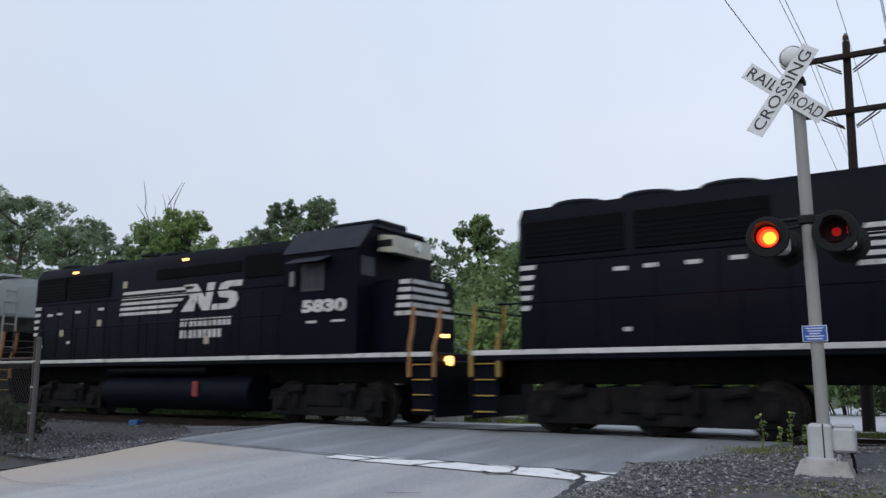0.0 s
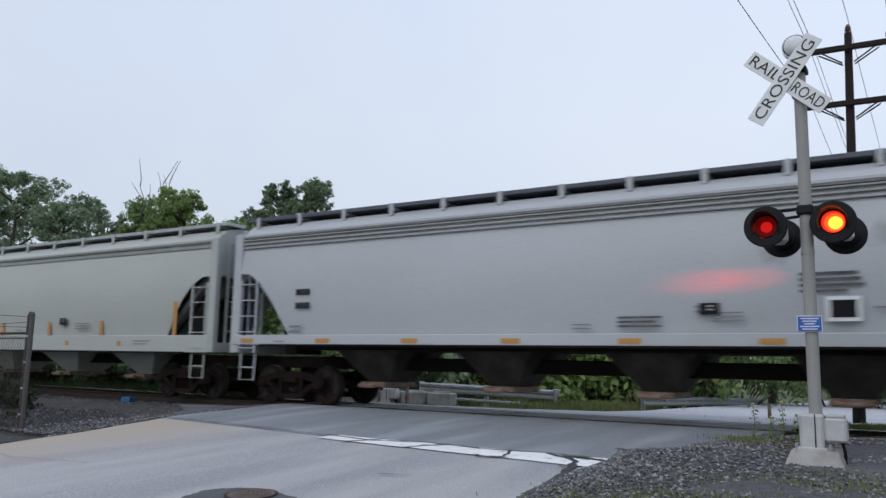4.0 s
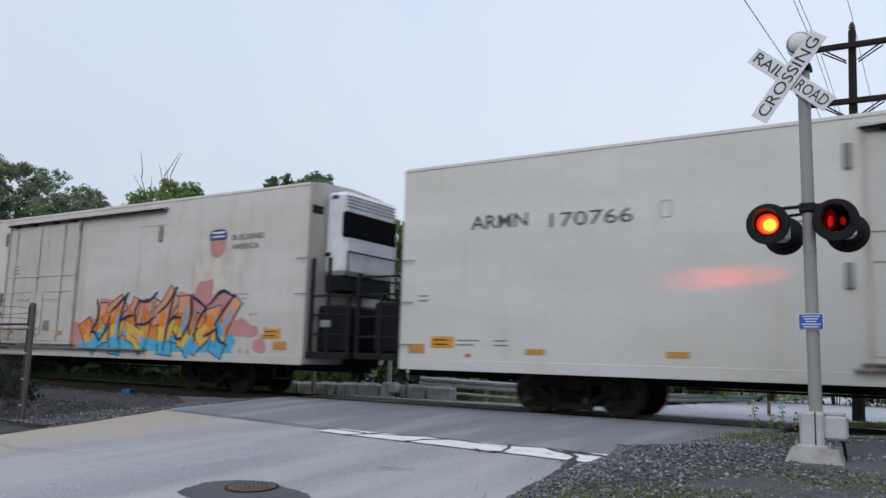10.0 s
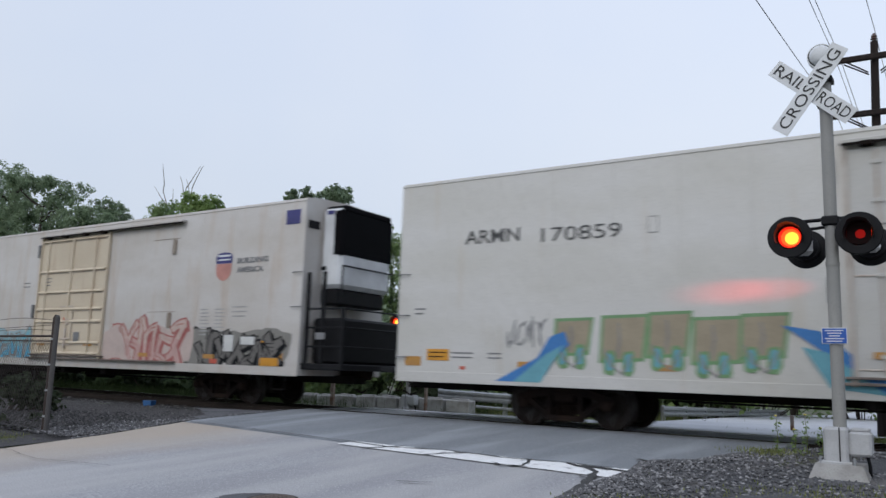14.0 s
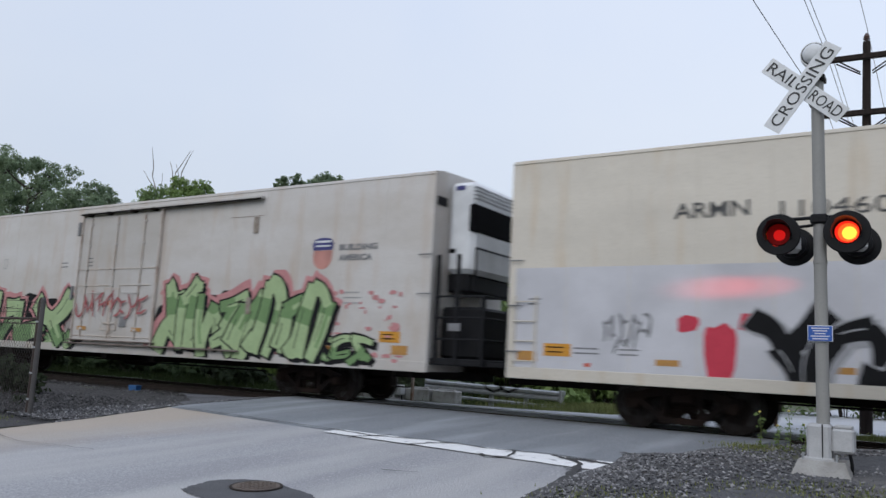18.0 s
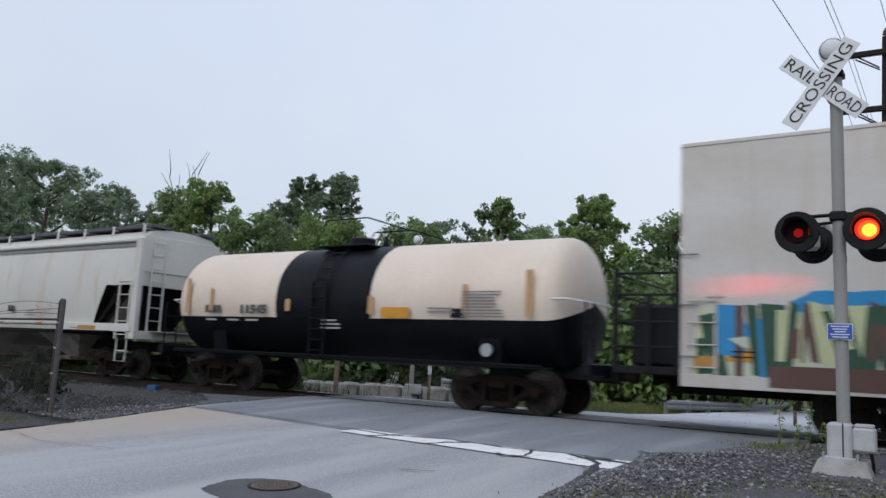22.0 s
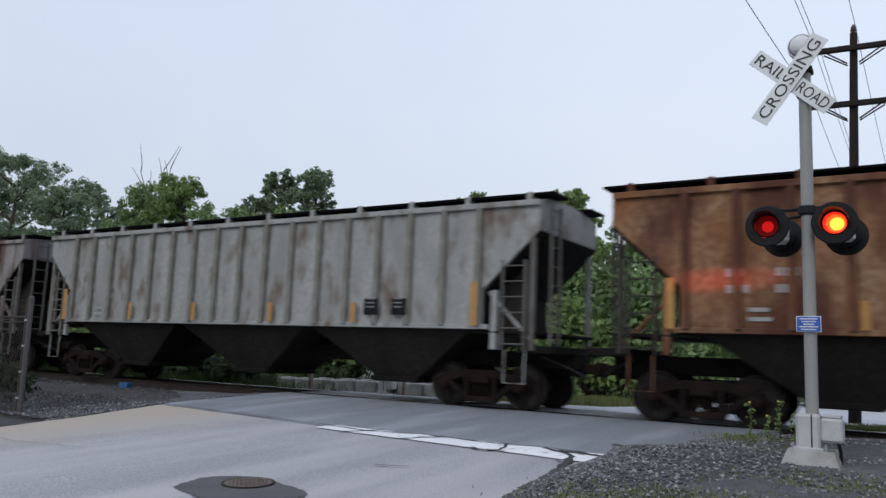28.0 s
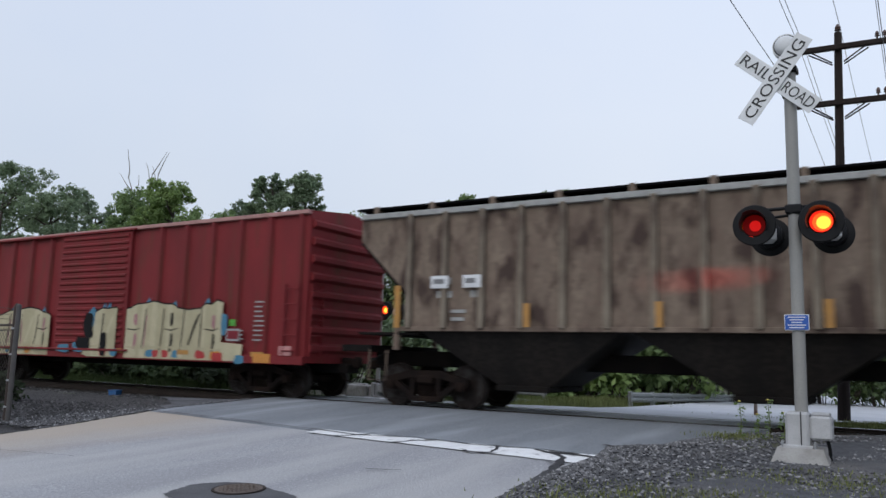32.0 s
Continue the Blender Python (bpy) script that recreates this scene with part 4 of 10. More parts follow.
def graffiti(car, x0, x1, z0, z1, fills, seed, letters, label="", y=NEAR, thick=0.30, outline=None, halo=None, lean=0.18, edge=0.10, shade=True):
    """Sprayed lettering-like piece, letter over letter: halo, drop shade, outline, and thick strokes whose colour changes with height."""
    rng = random.Random(seed)
    outline = outline or STENCIL
    mats = [outline] + list(fills) + ([halo] if halo else [])
    letters = round(letters * 1.5)
    g, w, H = Geo(), (x1 - x0) / letters, z1 - z0
    glyphs, last = [], -1
    for i in range(letters):
        flip, tip = rng.random() < 0.5, rng.random() < 0.4
        k = rng.choice([q for q in range(len(GLYPHS)) if q != last])
        last = k
        sx, sz = w * rng.uniform(1.0, 1.35), H * rng.uniform(0.72, 1.0)
        bx, bz = x0 + w * i + rng.uniform(-0.05, 0.05) * w, z0 + H * rng.uniform(0.0, 0.06)
        strokes = []
        for a, b, c, d in GLYPHS[k]:
            if flip:
                a, c = 1 - a, 1 - c
            if tip:
                b, d = 1 - b, 1 - d
            bend = rng.uniform(-0.16, 0.16)
            line = []
            for u in np.linspace(-0.04, 1.10, 10):
                px, pz = a + (c - a) * u, b + (d - b) * u
                q = math.sin(math.pi * min(1, max(0, u))) * bend
                px, pz = px - (d - b) * q, pz + (c - a) * q
                line.append((bx + px * sx + pz * H * lean, bz + pz * sz))
            strokes.append((line, thick * rng.uniform(0.65, 1.0) * H / 1.6))
        glyphs.append(strokes)

    def band(line, width, yy, pick, dx=0.0, dz=0.0, grow=0.0):
        n = len(line)
        for i in range(n - 1):
            quad = []
            for (px, pz), m in ((line[i], i), (line[i + 1], i + 1)):
                a, b = line[max(m - 1, 0)], line[min(m + 1, n - 1)]
                d = math.hypot(b[0] - a[0], b[1] - a[1]) or 1
                ex, ez = (b[0] - a[0]) / d, (b[1] - a[1]) / d
                ww = width * (0.82 + 0.36 * m / (n - 1)) / 2
                off = -grow if m == 0 else grow if m == n - 1 else 0
                for sg in (1, -1):
                    quad.append((px + ex * off - sg * ez * ww + dx, yy, min(max(pz + ez * off + sg * ex * ww + dz, 0.82), z1 + 0.3)))
            g.add(quad, [(0, 2, 3, 1)], pick((line[i][1] + line[i + 1][1]) / 2))
    nf = len(fills)
    for i, strokes in enumerate(glyphs):
        if halo:
            for line, t in strokes:
                band(line, t + edge * 2 + rng.uniform(0.15, 0.4), y - 0.0025, lambda z: len(mats) - 1, grow=0.14)
        y1 = y - 0.004 - 0.0011 * i
        for j, (line, t) in enumerate(strokes):
            if shade:
                band(line, t + edge, y1 - 0.00002 * j, lambda z: 0, 0.10, -0.07, edge * 0.5)
            band(line, t + edge * 1.6, y1 - 0.0002 - 0.00002 * j, lambda z: 0, grow=edge * 0.7)
        for j, (line, t) in enumerate(strokes):
            off = rng.uniform(-0.10, 0.10)
            pick = lambda z: 1 + min(nf - 1, max(0, int(((z - z0) / H + off) * nf)))
            band(line, t, y1 - 0.0005 - 0.00002 * j, pick)
            if rng.random() < 0.5 and nf > 1:
                m = rng.randrange(nf)
                band(line[2:8], t * 0.25, y1 - 0.0007 - 0.00002 * j, lambda z: 1 + m, t * 0.15, 0)
            if rng.random() < 0.4:
                band(line[3:9], 0.025, y1 - 0.0009, lambda z: 0, -t * 0.2, 0)
    return tagged(part("graffiti", g, mats, car, label, angle=0), kind="stuff")


def blocks(car, x0, x1, z0, z1, mats, seed, n, label="", y=NEAR):
    """Sprayed piece of upright, uneven blocks of colour."""
    rng, g = random.Random(seed), Geo()
    for i in range(n):
        x = x0 + (x1 - x0) * (i + rng.uniform(0, 0.9)) / n
        w, b, t = rng.uniform(0.12, 0.42), z0 + rng.uniform(0, 0.45) * (z1 - z0) * (i % 3 > 0), z1 - rng.uniform(0, 0.5) * (z1 - z0) * (i % 2)
        q = rng.uniform(-0.3, 0.2)
        yy = y - 0.003 - 0.0003 * i
        g.add([(x, yy, b), (x + w, yy, b + rng.uniform(-0.05, 0.05)), (x + w + q, yy, t), (x + q, yy, t + rng.uniform(-0.08, 0.08))], [(0, 1, 2, 3)], rng.randrange(len(mats)))
    return tagged(part("graffiti", g, mats, car, label, angle=0), kind="stuff")


def spots(car, items, material, y=NEAR, seed=3, label=""):
    """Sprayed round-edged patches (x, z, width, height)."""
    rng, g = random.Random(seed), Geo()
    for i, (x, z, w, hh) in enumerate(items):
        paint_fan(g, blob(rng, x, z, w, hh, 0.16), y - 0.003 - 0.0003 * i, 0)
    return tagged(part("spray_patch", g, material, car, label, angle=0), kind="stuff")


def tag_scrawl(car, x0, x1, z0, z1, material, loops, seed, w=0.07, label="", y=NEAR):
    """A quick one-colour signature of loops."""
    rng = random.Random(seed)
    g, last = Geo(), -1
    cw, H = (x1 - x0) / loops, z1 - z0
    for i in range(loops):
        k = rng.choice([q for q in range(len(GLYPHS)) if q != last])
        last, flip, hh = k, rng.random() < 0.5, H * rng.uniform(0.6, 1.0)
        bz = z0 + rng.uniform(0, 1) * (H - hh)
        for j, (p, q, r, t) in enumerate(GLYPHS[k]):
            if flip:
                p, r = 1 - p, 1 - r
            bend = rng.uniform(-0.25, 0.25)
            line = []
            for u in np.linspace(-0.05, 1.12, 10):
                e = bend * math.sin(math.pi * min(1, max(0, u)))
                line.append((x0 + cw * (i + 0.95 * (p + (r - p) * u - (t - q) * e)) + 0.15 * hh * (q + (t - q) * u), bz + hh * (q + (t - q) * u + (r - p) * e)))
            paint_stroke(g, line, w, y - 0.004 - 0.0004 * (4 * i + j) / 3, 0)
    return tagged(part("graffiti_tag", g, material, car, label, angle=0), kind="stuff")


def new_car(name, label, category, front, rear, group="rail cars in the train"):
    """A rail car with its origin on the rails, midway between its ends."""
    car = thing(name, label, category, group)
    CARS.append((car, (front + rear) / 2))
    return car, (front - rear) / 2


# ---- refrigerated cars ----
def reefer(front, rear, label, body_mat, text=None, unit=False, end_sign=None, logo=True, door_mat=None, bands=None, door=(10.1, 13.8), rack=True, short=False, text_at=(1.4, 3.75), logo_at=(4.2, 3.82), ribbed=False):
    """Insulated box car with a sliding plug door; with unit, a cooling set on a railed porch at its front."""
    car, h = new_car("refrigerator_car", label, "railway car", front, rear)
    dm = door_mat or body_mat
    g = Geo()
    prof = [(-1.52, 0.80), (-1.60, 0.84), (-1.60, 5.10), (-1.56, 5.16), (-1.2, 5.22), (0, 5.28), (1.2, 5.22), (1.56, 5.16), (1.60, 5.10), (1.60, 0.84), (1.52, 0.80)]
    g.prism(prof, -h, h, "x")
    part("body", g, body_mat, car)
    g = Geo().rbox(-h, h, -1.615, -1.59, 0.78, 1.0, 0.006)
    g.rbox(-h, h, 1.59, 1.615, 0.78, 1.0, 0.006)
    part("side_sill", g, bands or body_mat, car)
    g = Geo().rbox(-h - 0.01, h + 0.01, -1.612, -1.58, 5.075, 5.10, 0.006)
    part("roof_edge", g, body_mat, car)
    if bands:
        part("upper_band", Geo().box(-h + 0.004, h - 0.004, -1.606, -1.598, 4.60, 4.87), bands, car, "orange-red stripe")
        part("lower_band", Geo().box(-h + 0.004, h - 0.004, -1.624, -1.614, 0.80, 1.05), bands, car, "orange-red stripe")
        part("end_band", Geo().box(h - 0.002, h + 0.004, -1.58, -0.9, 4.45, 4.87), bands, car, "orange-red corner")
    # weld seams of the side sheets
    sm = cached(("seam", body_mat.name), lambda: Geo().box(-0.007, 0.007, -0.0035, 0, 1.05, 5.02).mesh("seam", body_mat))
    d0, d1 = h - door[0], h - door[1]
    k = int(2 * h / 1.24)
    for i in range(1, k):
        x = -h + 2 * h * i / k
        if not d1 - 0.1 < x < d0 + 0.1:
            part("seam", sm, None, car, at=(x, NEAR, 0))
    # door: panel, hinge tubes, lock rods, guides
    dw, dc = d0 - d1, (d0 + d1) / 2
    dr = part("door", Geo().rbox(d1 + 0.06, d0 - 0.04, -1.645, -1.58, 1.12, 4.80, 0.012), dm, car)
    for x, wd in ((d1 + 0.05, 0.045), (d0 - 0.03, 0.06)):
        part("door_post", Geo().rbox(x - wd / 2, x + wd / 2, -1.70, -1.6, 0.98, 4.9, 0.01), TRIM_RUST if not bands and not door_mat else dm, dr)
    if ribbed:
        # pressed panels between deep horizontal ribs, split by one upright
        part("door_upright", Geo().rbox(d1 + dw * 0.47, d1 + dw * 0.50, -1.69, -1.64, 1.15, 4.72, 0.008), dm, dr)
        for z in (1.2, 1.52, 2.17, 2.55, 3.09, 3.75, 4.74):
            part("door_rib", Geo().prism([(-1.64, z - 0.05), (-1.70, z - 0.03), (-1.70, z - 0.005), (-1.64, z + 0.05)], d1 + 0.1, d0 - 0.12, "x"), dm, dr)
            # the shadow under each rib is put in as a rust-brown strip
            part("rib_shadow_line", Geo().rbox(d1 + 0.12, d0 - 0.14, -1.66, -1.64, z - 0.075, z - 0.05, 0.004), TRIM_RUST, dr, "rust-stained strip that stands for the shadow under the rib")
        for q in (0.14, 0.83):
            part("lock_rod", Geo().tube([(d1 + dw * q, -1.70, 1.2), (d1 + dw * q, -1.70, 4.75)], 0.02, 8), dm, dr)
    else:
        for q in (0.13, 0.47, 0.80):
            part("lock_rod", Geo().tube([(d1 + dw * q, -1.67, 1.2), (d1 + dw * q, -1.67, 4.75)], 0.019, 8), TRIM_RUST if not bands and not door_mat else dm, dr)
            for z in (1.45, 2.72, 3.2, 3.92, 4.55):
                part("rod_guide", cached(("rod_guide", dm.name), lambda: Geo().rbox(-0.07, 0.07, -0.02, 0.02, -0.03, 0.03, 0.006).mesh("rod_guide", dm)), None, dr, at=(d1 + dw * q, -1.668, z))
        for z, a, b in ((1.25, 0.03, 0.97), (2.72, 0.03, 0.42), (2.72, 0.55, 0.92), (3.2, 0.0, 1.0)):
            part("door_rib", Geo().rbox(d1 + dw * a, d1 + dw * b, -1.664, -1.64, z - 0.014, z + 0.014, 0.006), dm if bands or door_mat else TRIM_RUST, dr)
        for x, z in ((0.2, 2.5), (0.62, 2.5)):
            part("hand_rail", Geo().tube([(d1 + dw * x, -1.65, z), (d1 + dw * x, -1.71, z), (d1 + dw * (x + 0.17), -1.71, z), (d1 + dw * (x + 0.17), -1.65, z)], 0.014, 6), dm, dr)
    lockx = d1 + dw * 0.5
    part("lock_plate", Geo().rbox(lockx - 0.42, lockx + 0.25, -1.665, -1.64, 1.45, 2.62, 0.01), dm, dr)
    for bx0, bx1, bz0, bz1 in ((-0.44, 0.27, 2.60, 2.64), (-0.44, 0.27, 1.43, 1.47), (-0.44, -0.41, 1.43, 2.64), (0.24, 0.27, 1.43, 2.64)):
        part("lock_edge", Geo().box(lockx + bx0, lockx + bx1, -1.672, -1.66, bz0, bz1), TRIM_RUST, dr)
    part("lock_wheel", Geo().lathe([(0.11, -1.69), (0.11, -1.66), (0.07, -1.66)], "y", 16, (lockx, 0, 2.15)), TRIM_RUST, dr)
    plate(car, lockx - 0.12, 2.2, 0.13, 0.16, STENCIL_RED, "seal_tag", -1.672)
    part("lock_handle", Geo().rbox(lockx - 0.03, lockx + 0.03, -1.72, -1.68, 1.35, 1.95, 0.01).rbox(lockx - 0.3, lockx + 0.2, -1.71, -1.68, 1.6, 1.65, 0.01), TRIM_RUST, dr)
    plate(car, lockx + 0.55, 1.68, 0.3, 0.3, STENCIL_GREY, "data_plate", -1.655)
    for q in (0.14, 0.82):
        plate(car, d1 + dw * q, 1.47, 0.42, 0.11, AMBER_STRIP, y=-1.66)
    top = part("door_track", Geo().rbox(d1, d0 + (3.85 if not short else 3.4), -1.74, -1.60, 4.88, 4.95, 0.01), body_mat, car)
    # the thin shadow line under the track is put in as a dark strip
    part("track_shadow_lip", Geo().rbox(d1, d0 + (3.85 if not short else 3.4), -1.75, -1.735, 4.84, 4.885, 0.004), UNDER if rack else dm, top)
    low = part("lower_track", Geo().rbox(d1 - 0.2, d0 + 3.4, -1.73, -1.60, 1.0, 1.05, 0.008).rbox(d1 - 0.1, d0 + 0.1, -1.72, -1.6, 1.10, 1.14, 0.006), TRACK_GRIME, car)
    for q in (0.1, 0.35, 0.65, 0.9):
        part("roller", Geo().rbox(d1 + dw * q - 0.1, d1 + dw * q + 0.1, -1.75, -1.6, 4.82, 4.90, 0.01), CAST, top)
    for x, z in ((d1 - 0.18, 4.25), (d1 - 0.22, 2.3)):
        part("door_stop", Geo().rbox(x - 0.06, x + 0.06, -1.66, -1.6, z, z + 0.42, 0.015), STENCIL_GREY, car)
    for x, z in ((d0 + (3.55 if not short else 2.9), 4.0), (d0 + (3.5 if not short else 2.9), 1.95)):
        part("sensor_box", Geo().rbox(x, x + 0.16, -1.64, -1.6, z, z + 0.42, 0.01).rbox(x - 0.9, x + 0.3, -1.608, -1.6, z + 0.44, z + 0.455, 0.003), STENCIL_TAN, car)
    # ladders at both near corners, end rails
    if not unit:
        ladder(car, h - 0.62, -1.62, 1.0, 2.75, body_mat, 4, 0.5)
    if short:
        ladder(car, -h + 0.38, -1.62, 1.0, 2.4, body_mat, 4, 0.46)
    for e, zs in ((-1, (1.3, 2.2, 3.1)), (1, (2.45, 3.3))):
        for z in zs:
            part("grab_iron", Geo().tube([(e * (h - 0.30), -1.60, z), (e * (h - 0.29), -1.66, z), (e * (h - 0.02), -1.66, z), (e * h, -1.60, z)], 0.014, 6), STENCIL_GREY, car)
    part("step", Geo().tube([(h - 0.85, -1.58, 0.8), (h - 0.85, -1.60, 0.45), (h - 0.4, -1.60, 0.45), (h - 0.4, -1.58, 0.8)], 0.02, 6), UNDER, car)
    # reflectors, placards, small print
    for x in np.arange(-h + 3.2, h - 2.4, 2.75):
        if not d1 - 0.4 < x < d0 + 0.3:
            plate(car, float(x), 1.2 if not bands else 1.32, 0.42 if not bands else 0.14, 0.11 if not bands else 0.44, AMBER_STRIP if not bands else TAN_STRIP)
    for x, bx in ((h - 1.0, h - 0.72), (-h + 1.08, -h + 0.44)):
        plate(car, bx, 1.22, 0.42, 0.20, AMBER_STRIP, "placard", label="dull amber notice plate")
        plate(car, x, 1.50 if x > 0 else 1.36, 0.56, 0.24, PLACARD, "placard", label="orange notice plate")
        bars(car, x, 1.56 if x > 0 else 1.42, 0.44, 2, STENCIL, 0.02, 0.09, -1.609, "placard_print")
    plate(car, h - 3.0, 1.08, 0.28, 0.12, STENCIL_RED, "red_mark")
    plate(car, -h + 1.7, 1.1, 0.12, 0.07, STENCIL_RED, "red_mark")
    bars(car, h - 3.45, 2.45, 0.36, 8, STENCIL_FAINT, 0.03, 0.095)
    bars(car, h - 2.85, 2.45, 0.42, 8, STENCIL_FAINT, 0.03, 0.095)
    bars(car, h - 2.1, 2.5, 0.6, 3, STENCIL_FAINT, 0.03, 0.12)
    bars(car, -h + 1.7, 1.42, 0.55, 2, STENCIL_GREY, 0.03, 0.09)
    bars(car, -h + 2.5, 1.42, 0.4, 2, STENCIL_GREY, 0.03, 0.09)
    bars(car, d1 - 0.75, 3.45, 0.4, 2, STENCIL_GREY, 0.03, 0.12)
    bars(car, d1 + 0.6, 3.55, 0.36, 3, STENCIL_GREY, 0.03, 0.11, -1.648)
    bars(car, d0 + 3.3, 1.45, 0.4, 2, STENCIL_GREY, 0.03, 0.1)
    bars(car, -h + 0.6, 2.35, 0.3, 2, STENCIL_GREY, 0.03, 0.1)
    if text:
        tx, tz = -h + text_at[0], text_at[1]
        lettering(car, text[0], tx + 0.66, tz + 0.03, 0.40, STENCIL_DULL, width=1.30, bold=0.004)
        lettering(car, text[1], tx + 2.56, tz - 0.03, 0.40, STENCIL_DULL, width=1.66, bold=0.0)
        g = Geo()
        for a in ((0, 0.2, 0, 0.02), (0, 0.2, 0.3, 0.32), (0, 0.02, 0, 0.32), (0.18, 0.2, 0, 0.32)):
            g.box(tx + 3.95 + a[0], tx + 3.95 + a[1], -1.606, -1.602, tz - 0.12 + a[2], tz - 0.12 + a[3])
        part("stencil_box", g, STENCIL_FAINT, car)
    if logo:
        lx, lz = h - logo_at[0], logo_at[1]
        g = Geo()
        paint_fan(g, [(lx - 0.295, lz + 0.03), (lx + 0.295, lz + 0.03)] + [(lx + 0.295 * math.cos(a), lz - 0.12 + 0.30 * math.sin(a)) for a in np.linspace(0, -math.pi, 11)], -1.606, 1)
        paint_fan(g, [(lx - 0.305, lz + 0.04), (lx + 0.305, lz + 0.04), (lx + 0.325, lz + 0.2), (lx + 0.24, lz + 0.31), (lx, lz + 0.34), (lx - 0.24, lz + 0.31), (lx - 0.325, lz + 0.2)], -1.606, 0)
        g.box(lx - 0.23, lx + 0.23, -1.609, -1.607, lz + 0.12, lz + 0.16, 2)
        g.box(lx - 0.23, lx + 0.23, -1.609, -1.607, lz + 0.22, lz + 0.27, 2)
        part("shield", g, [LOGO_BLUE, LOGO_RED, WHITE_CLEAN], car, "faded blue and red shield shape")
        lettering(car, "BUILDING", lx + 1.06, lz + 0.08, 0.19, STENCIL_GREY, width=1.12, bold=0.008, name="slogan")
        lettering(car, "AMERICA", lx + 0.99, lz - 0.16, 0.19, STENCIL_GREY, width=0.98, bold=0.008, name="slogan")
    if end_sign:
        part("end_panel", Geo().box(h, h + 0.012, -1.5, 1.5, 4.45, 5.0), end_sign, car, "coloured panel across the top of the end")
    # underframe, trucks, couplers
    ext = 0.95
    part("centre_sill", Geo().rbox(-h - ext + 0.3, h + ext - 0.3, -0.25, 0.25, 0.62, 0.82, 0.02), UNDER, car)
    for x in (-2.1, 0.0, 2.1):
        part("crossbearer", cached("xbear", lambda: Geo().rbox(-0.1, 0.1, -1.45, 1.45, 0.62, 0.80, 0.01).mesh("crossbearer", UNDER)), None, car, at=(x, 0, 0))
    part("air_tank", Geo().tube([(-1.6, 0.5, 0.6), (-0.3, 0.5, 0.6)], 0.17, 12), UNDER, car)
    part("brake_rod", Geo().tube([(-5.5, -0.4, 0.6), (5.5, -0.4, 0.55)], 0.02, 6), UNDER, car)
    tx = h - (3.75 if not short else 3.3)
    truck(car, tx)
    truck(car, -tx)
    couplers(car, h + ext - 0.35, -h - ext + 0.35)
    if unit:
        unit_end(car, h, unit)
    rear_porch(car, -h)
    return car, h


def unit_end(car, h, kind):
    """Diesel cooling unit hung high on the end wall, with a railed porch below."""
    u = part("cooling_unit", Geo().rbox(h, h + 0.68, -1.02, 1.02, 2.95, 5.0, 0.10), WHITE_CLEAN, car, "white cooling unit")
    if kind == "curved":
        part("unit_grille", Geo().rbox(h + 0.40, h + 0.70, -1.04, 1.04, 3.75, 4.92, 0.05), LOCO_GRILLE, u, "black curved air grille")
        part("unit_grille", Geo().rbox(h + 0.05, h + 0.72, -0.95, 0.95, 4.86, 5.04, 0.05), LOCO_GRILLE, u)
    else:
        part("unit_grille", Geo().rbox(h + 0.52, h + 0.71, -1.03, 1.03, 3.85, 4.5, 0.04), LOCO_GRILLE, u, "black air grille")
        for k in range(4):
            part("slat", Geo().box(h + 0.4, h + 0.70, -0.98, 0.98, 4.60 + 0.085 * k, 4.62 + 0.085 * k), STENCIL_GREY, u)
    plate(car, h + 0.15, 3.45, 0.16, 0.1, STENCIL, "latch", -1.025)
    plate(car, h + 0.30, 4.86, 0.22, 0.10, LOGO_BLUE, "maker_plate", -1.025)
    part("end_vent", Geo().rbox(h, h + 0.03, -1.5, -1.12, 4.42, 4.62, 0.008), BLACK_METAL, car)
    part("unit_rail", Geo().tube([(h + 0.75, -1.0, 2.6), (h + 0.75, -1.0, 3.5), (h + 0.75, 1.0, 3.5), (h + 0.75, 1.0, 2.6)], 0.025, 6), BLACK_METAL, car)
    part("unit_base", Geo().rbox(h, h + 0.55, -0.95, 0.95, 2.55, 2.95, 0.04), BLACK_METAL, car)
    part("porch", Geo().rbox(h - 0.02, h + 1.3, -1.5, 1.5, 0.95, 1.10, 0.02), BLACK_METAL, car)
    part("generator", Geo().rbox(h + 0.05, h + 1.05, -1.2, 1.2, 1.1, 2.2, 0.06), BLACK_METAL, car)
    for x in (h + 0.12, h + 0.62, h + 1.25):
        part("porch_post", Geo().rbox(x - 0.04, x + 0.04, -1.52, -1.44, 1.0, 3.3 if x < h + 0.7 else 2.4, 0.01), BLACK_METAL, car)
    for z in (1.5, 1.95, 2.4):
        part("porch_rail", Geo().tube([(h + 0.1, -1.5, z), (h + 1.28, -1.5, z), (h + 1.28, 1.5, z)], 0.022, 6), BLACK_METAL, car)
    plate(car, h + 0.6, 1.75, 0.3, 0.16, STENCIL_GREY, "notice", -1.53)


def big_porch(car, x):
    """Dark railed machinery platform behind the last wall."""
    part("porch", Geo().rbox(x - 1.3, x + 0.02, -1.5, 1.5, 0.95, 1.10, 0.02), BLACK_METAL, car)
    part("machine_case", Geo().rbox(x - 1.05, x - 0.05, -1.2, 1.2, 1.1, 2.25, 0.06), BLACK_METAL, car)
    for px, top in ((x - 0.1, 3.2), (x - 0.62, 2.4), (x - 1.25, 2.9)):
        part("porch_post", Geo().rbox(px - 0.045, px + 0.045, -1.52, -1.43, 1.0, top, 0.01), BLACK_METAL, car)
    for z in (1.45, 1.9, 2.4, 2.8):
        part("porch_rail", Geo().tube([(x - 0.1, -1.5, z), (x - 1.28, -1.5, z), (x - 1.28, 1.5, z)], 0.024, 6), BLACK_METAL, car)


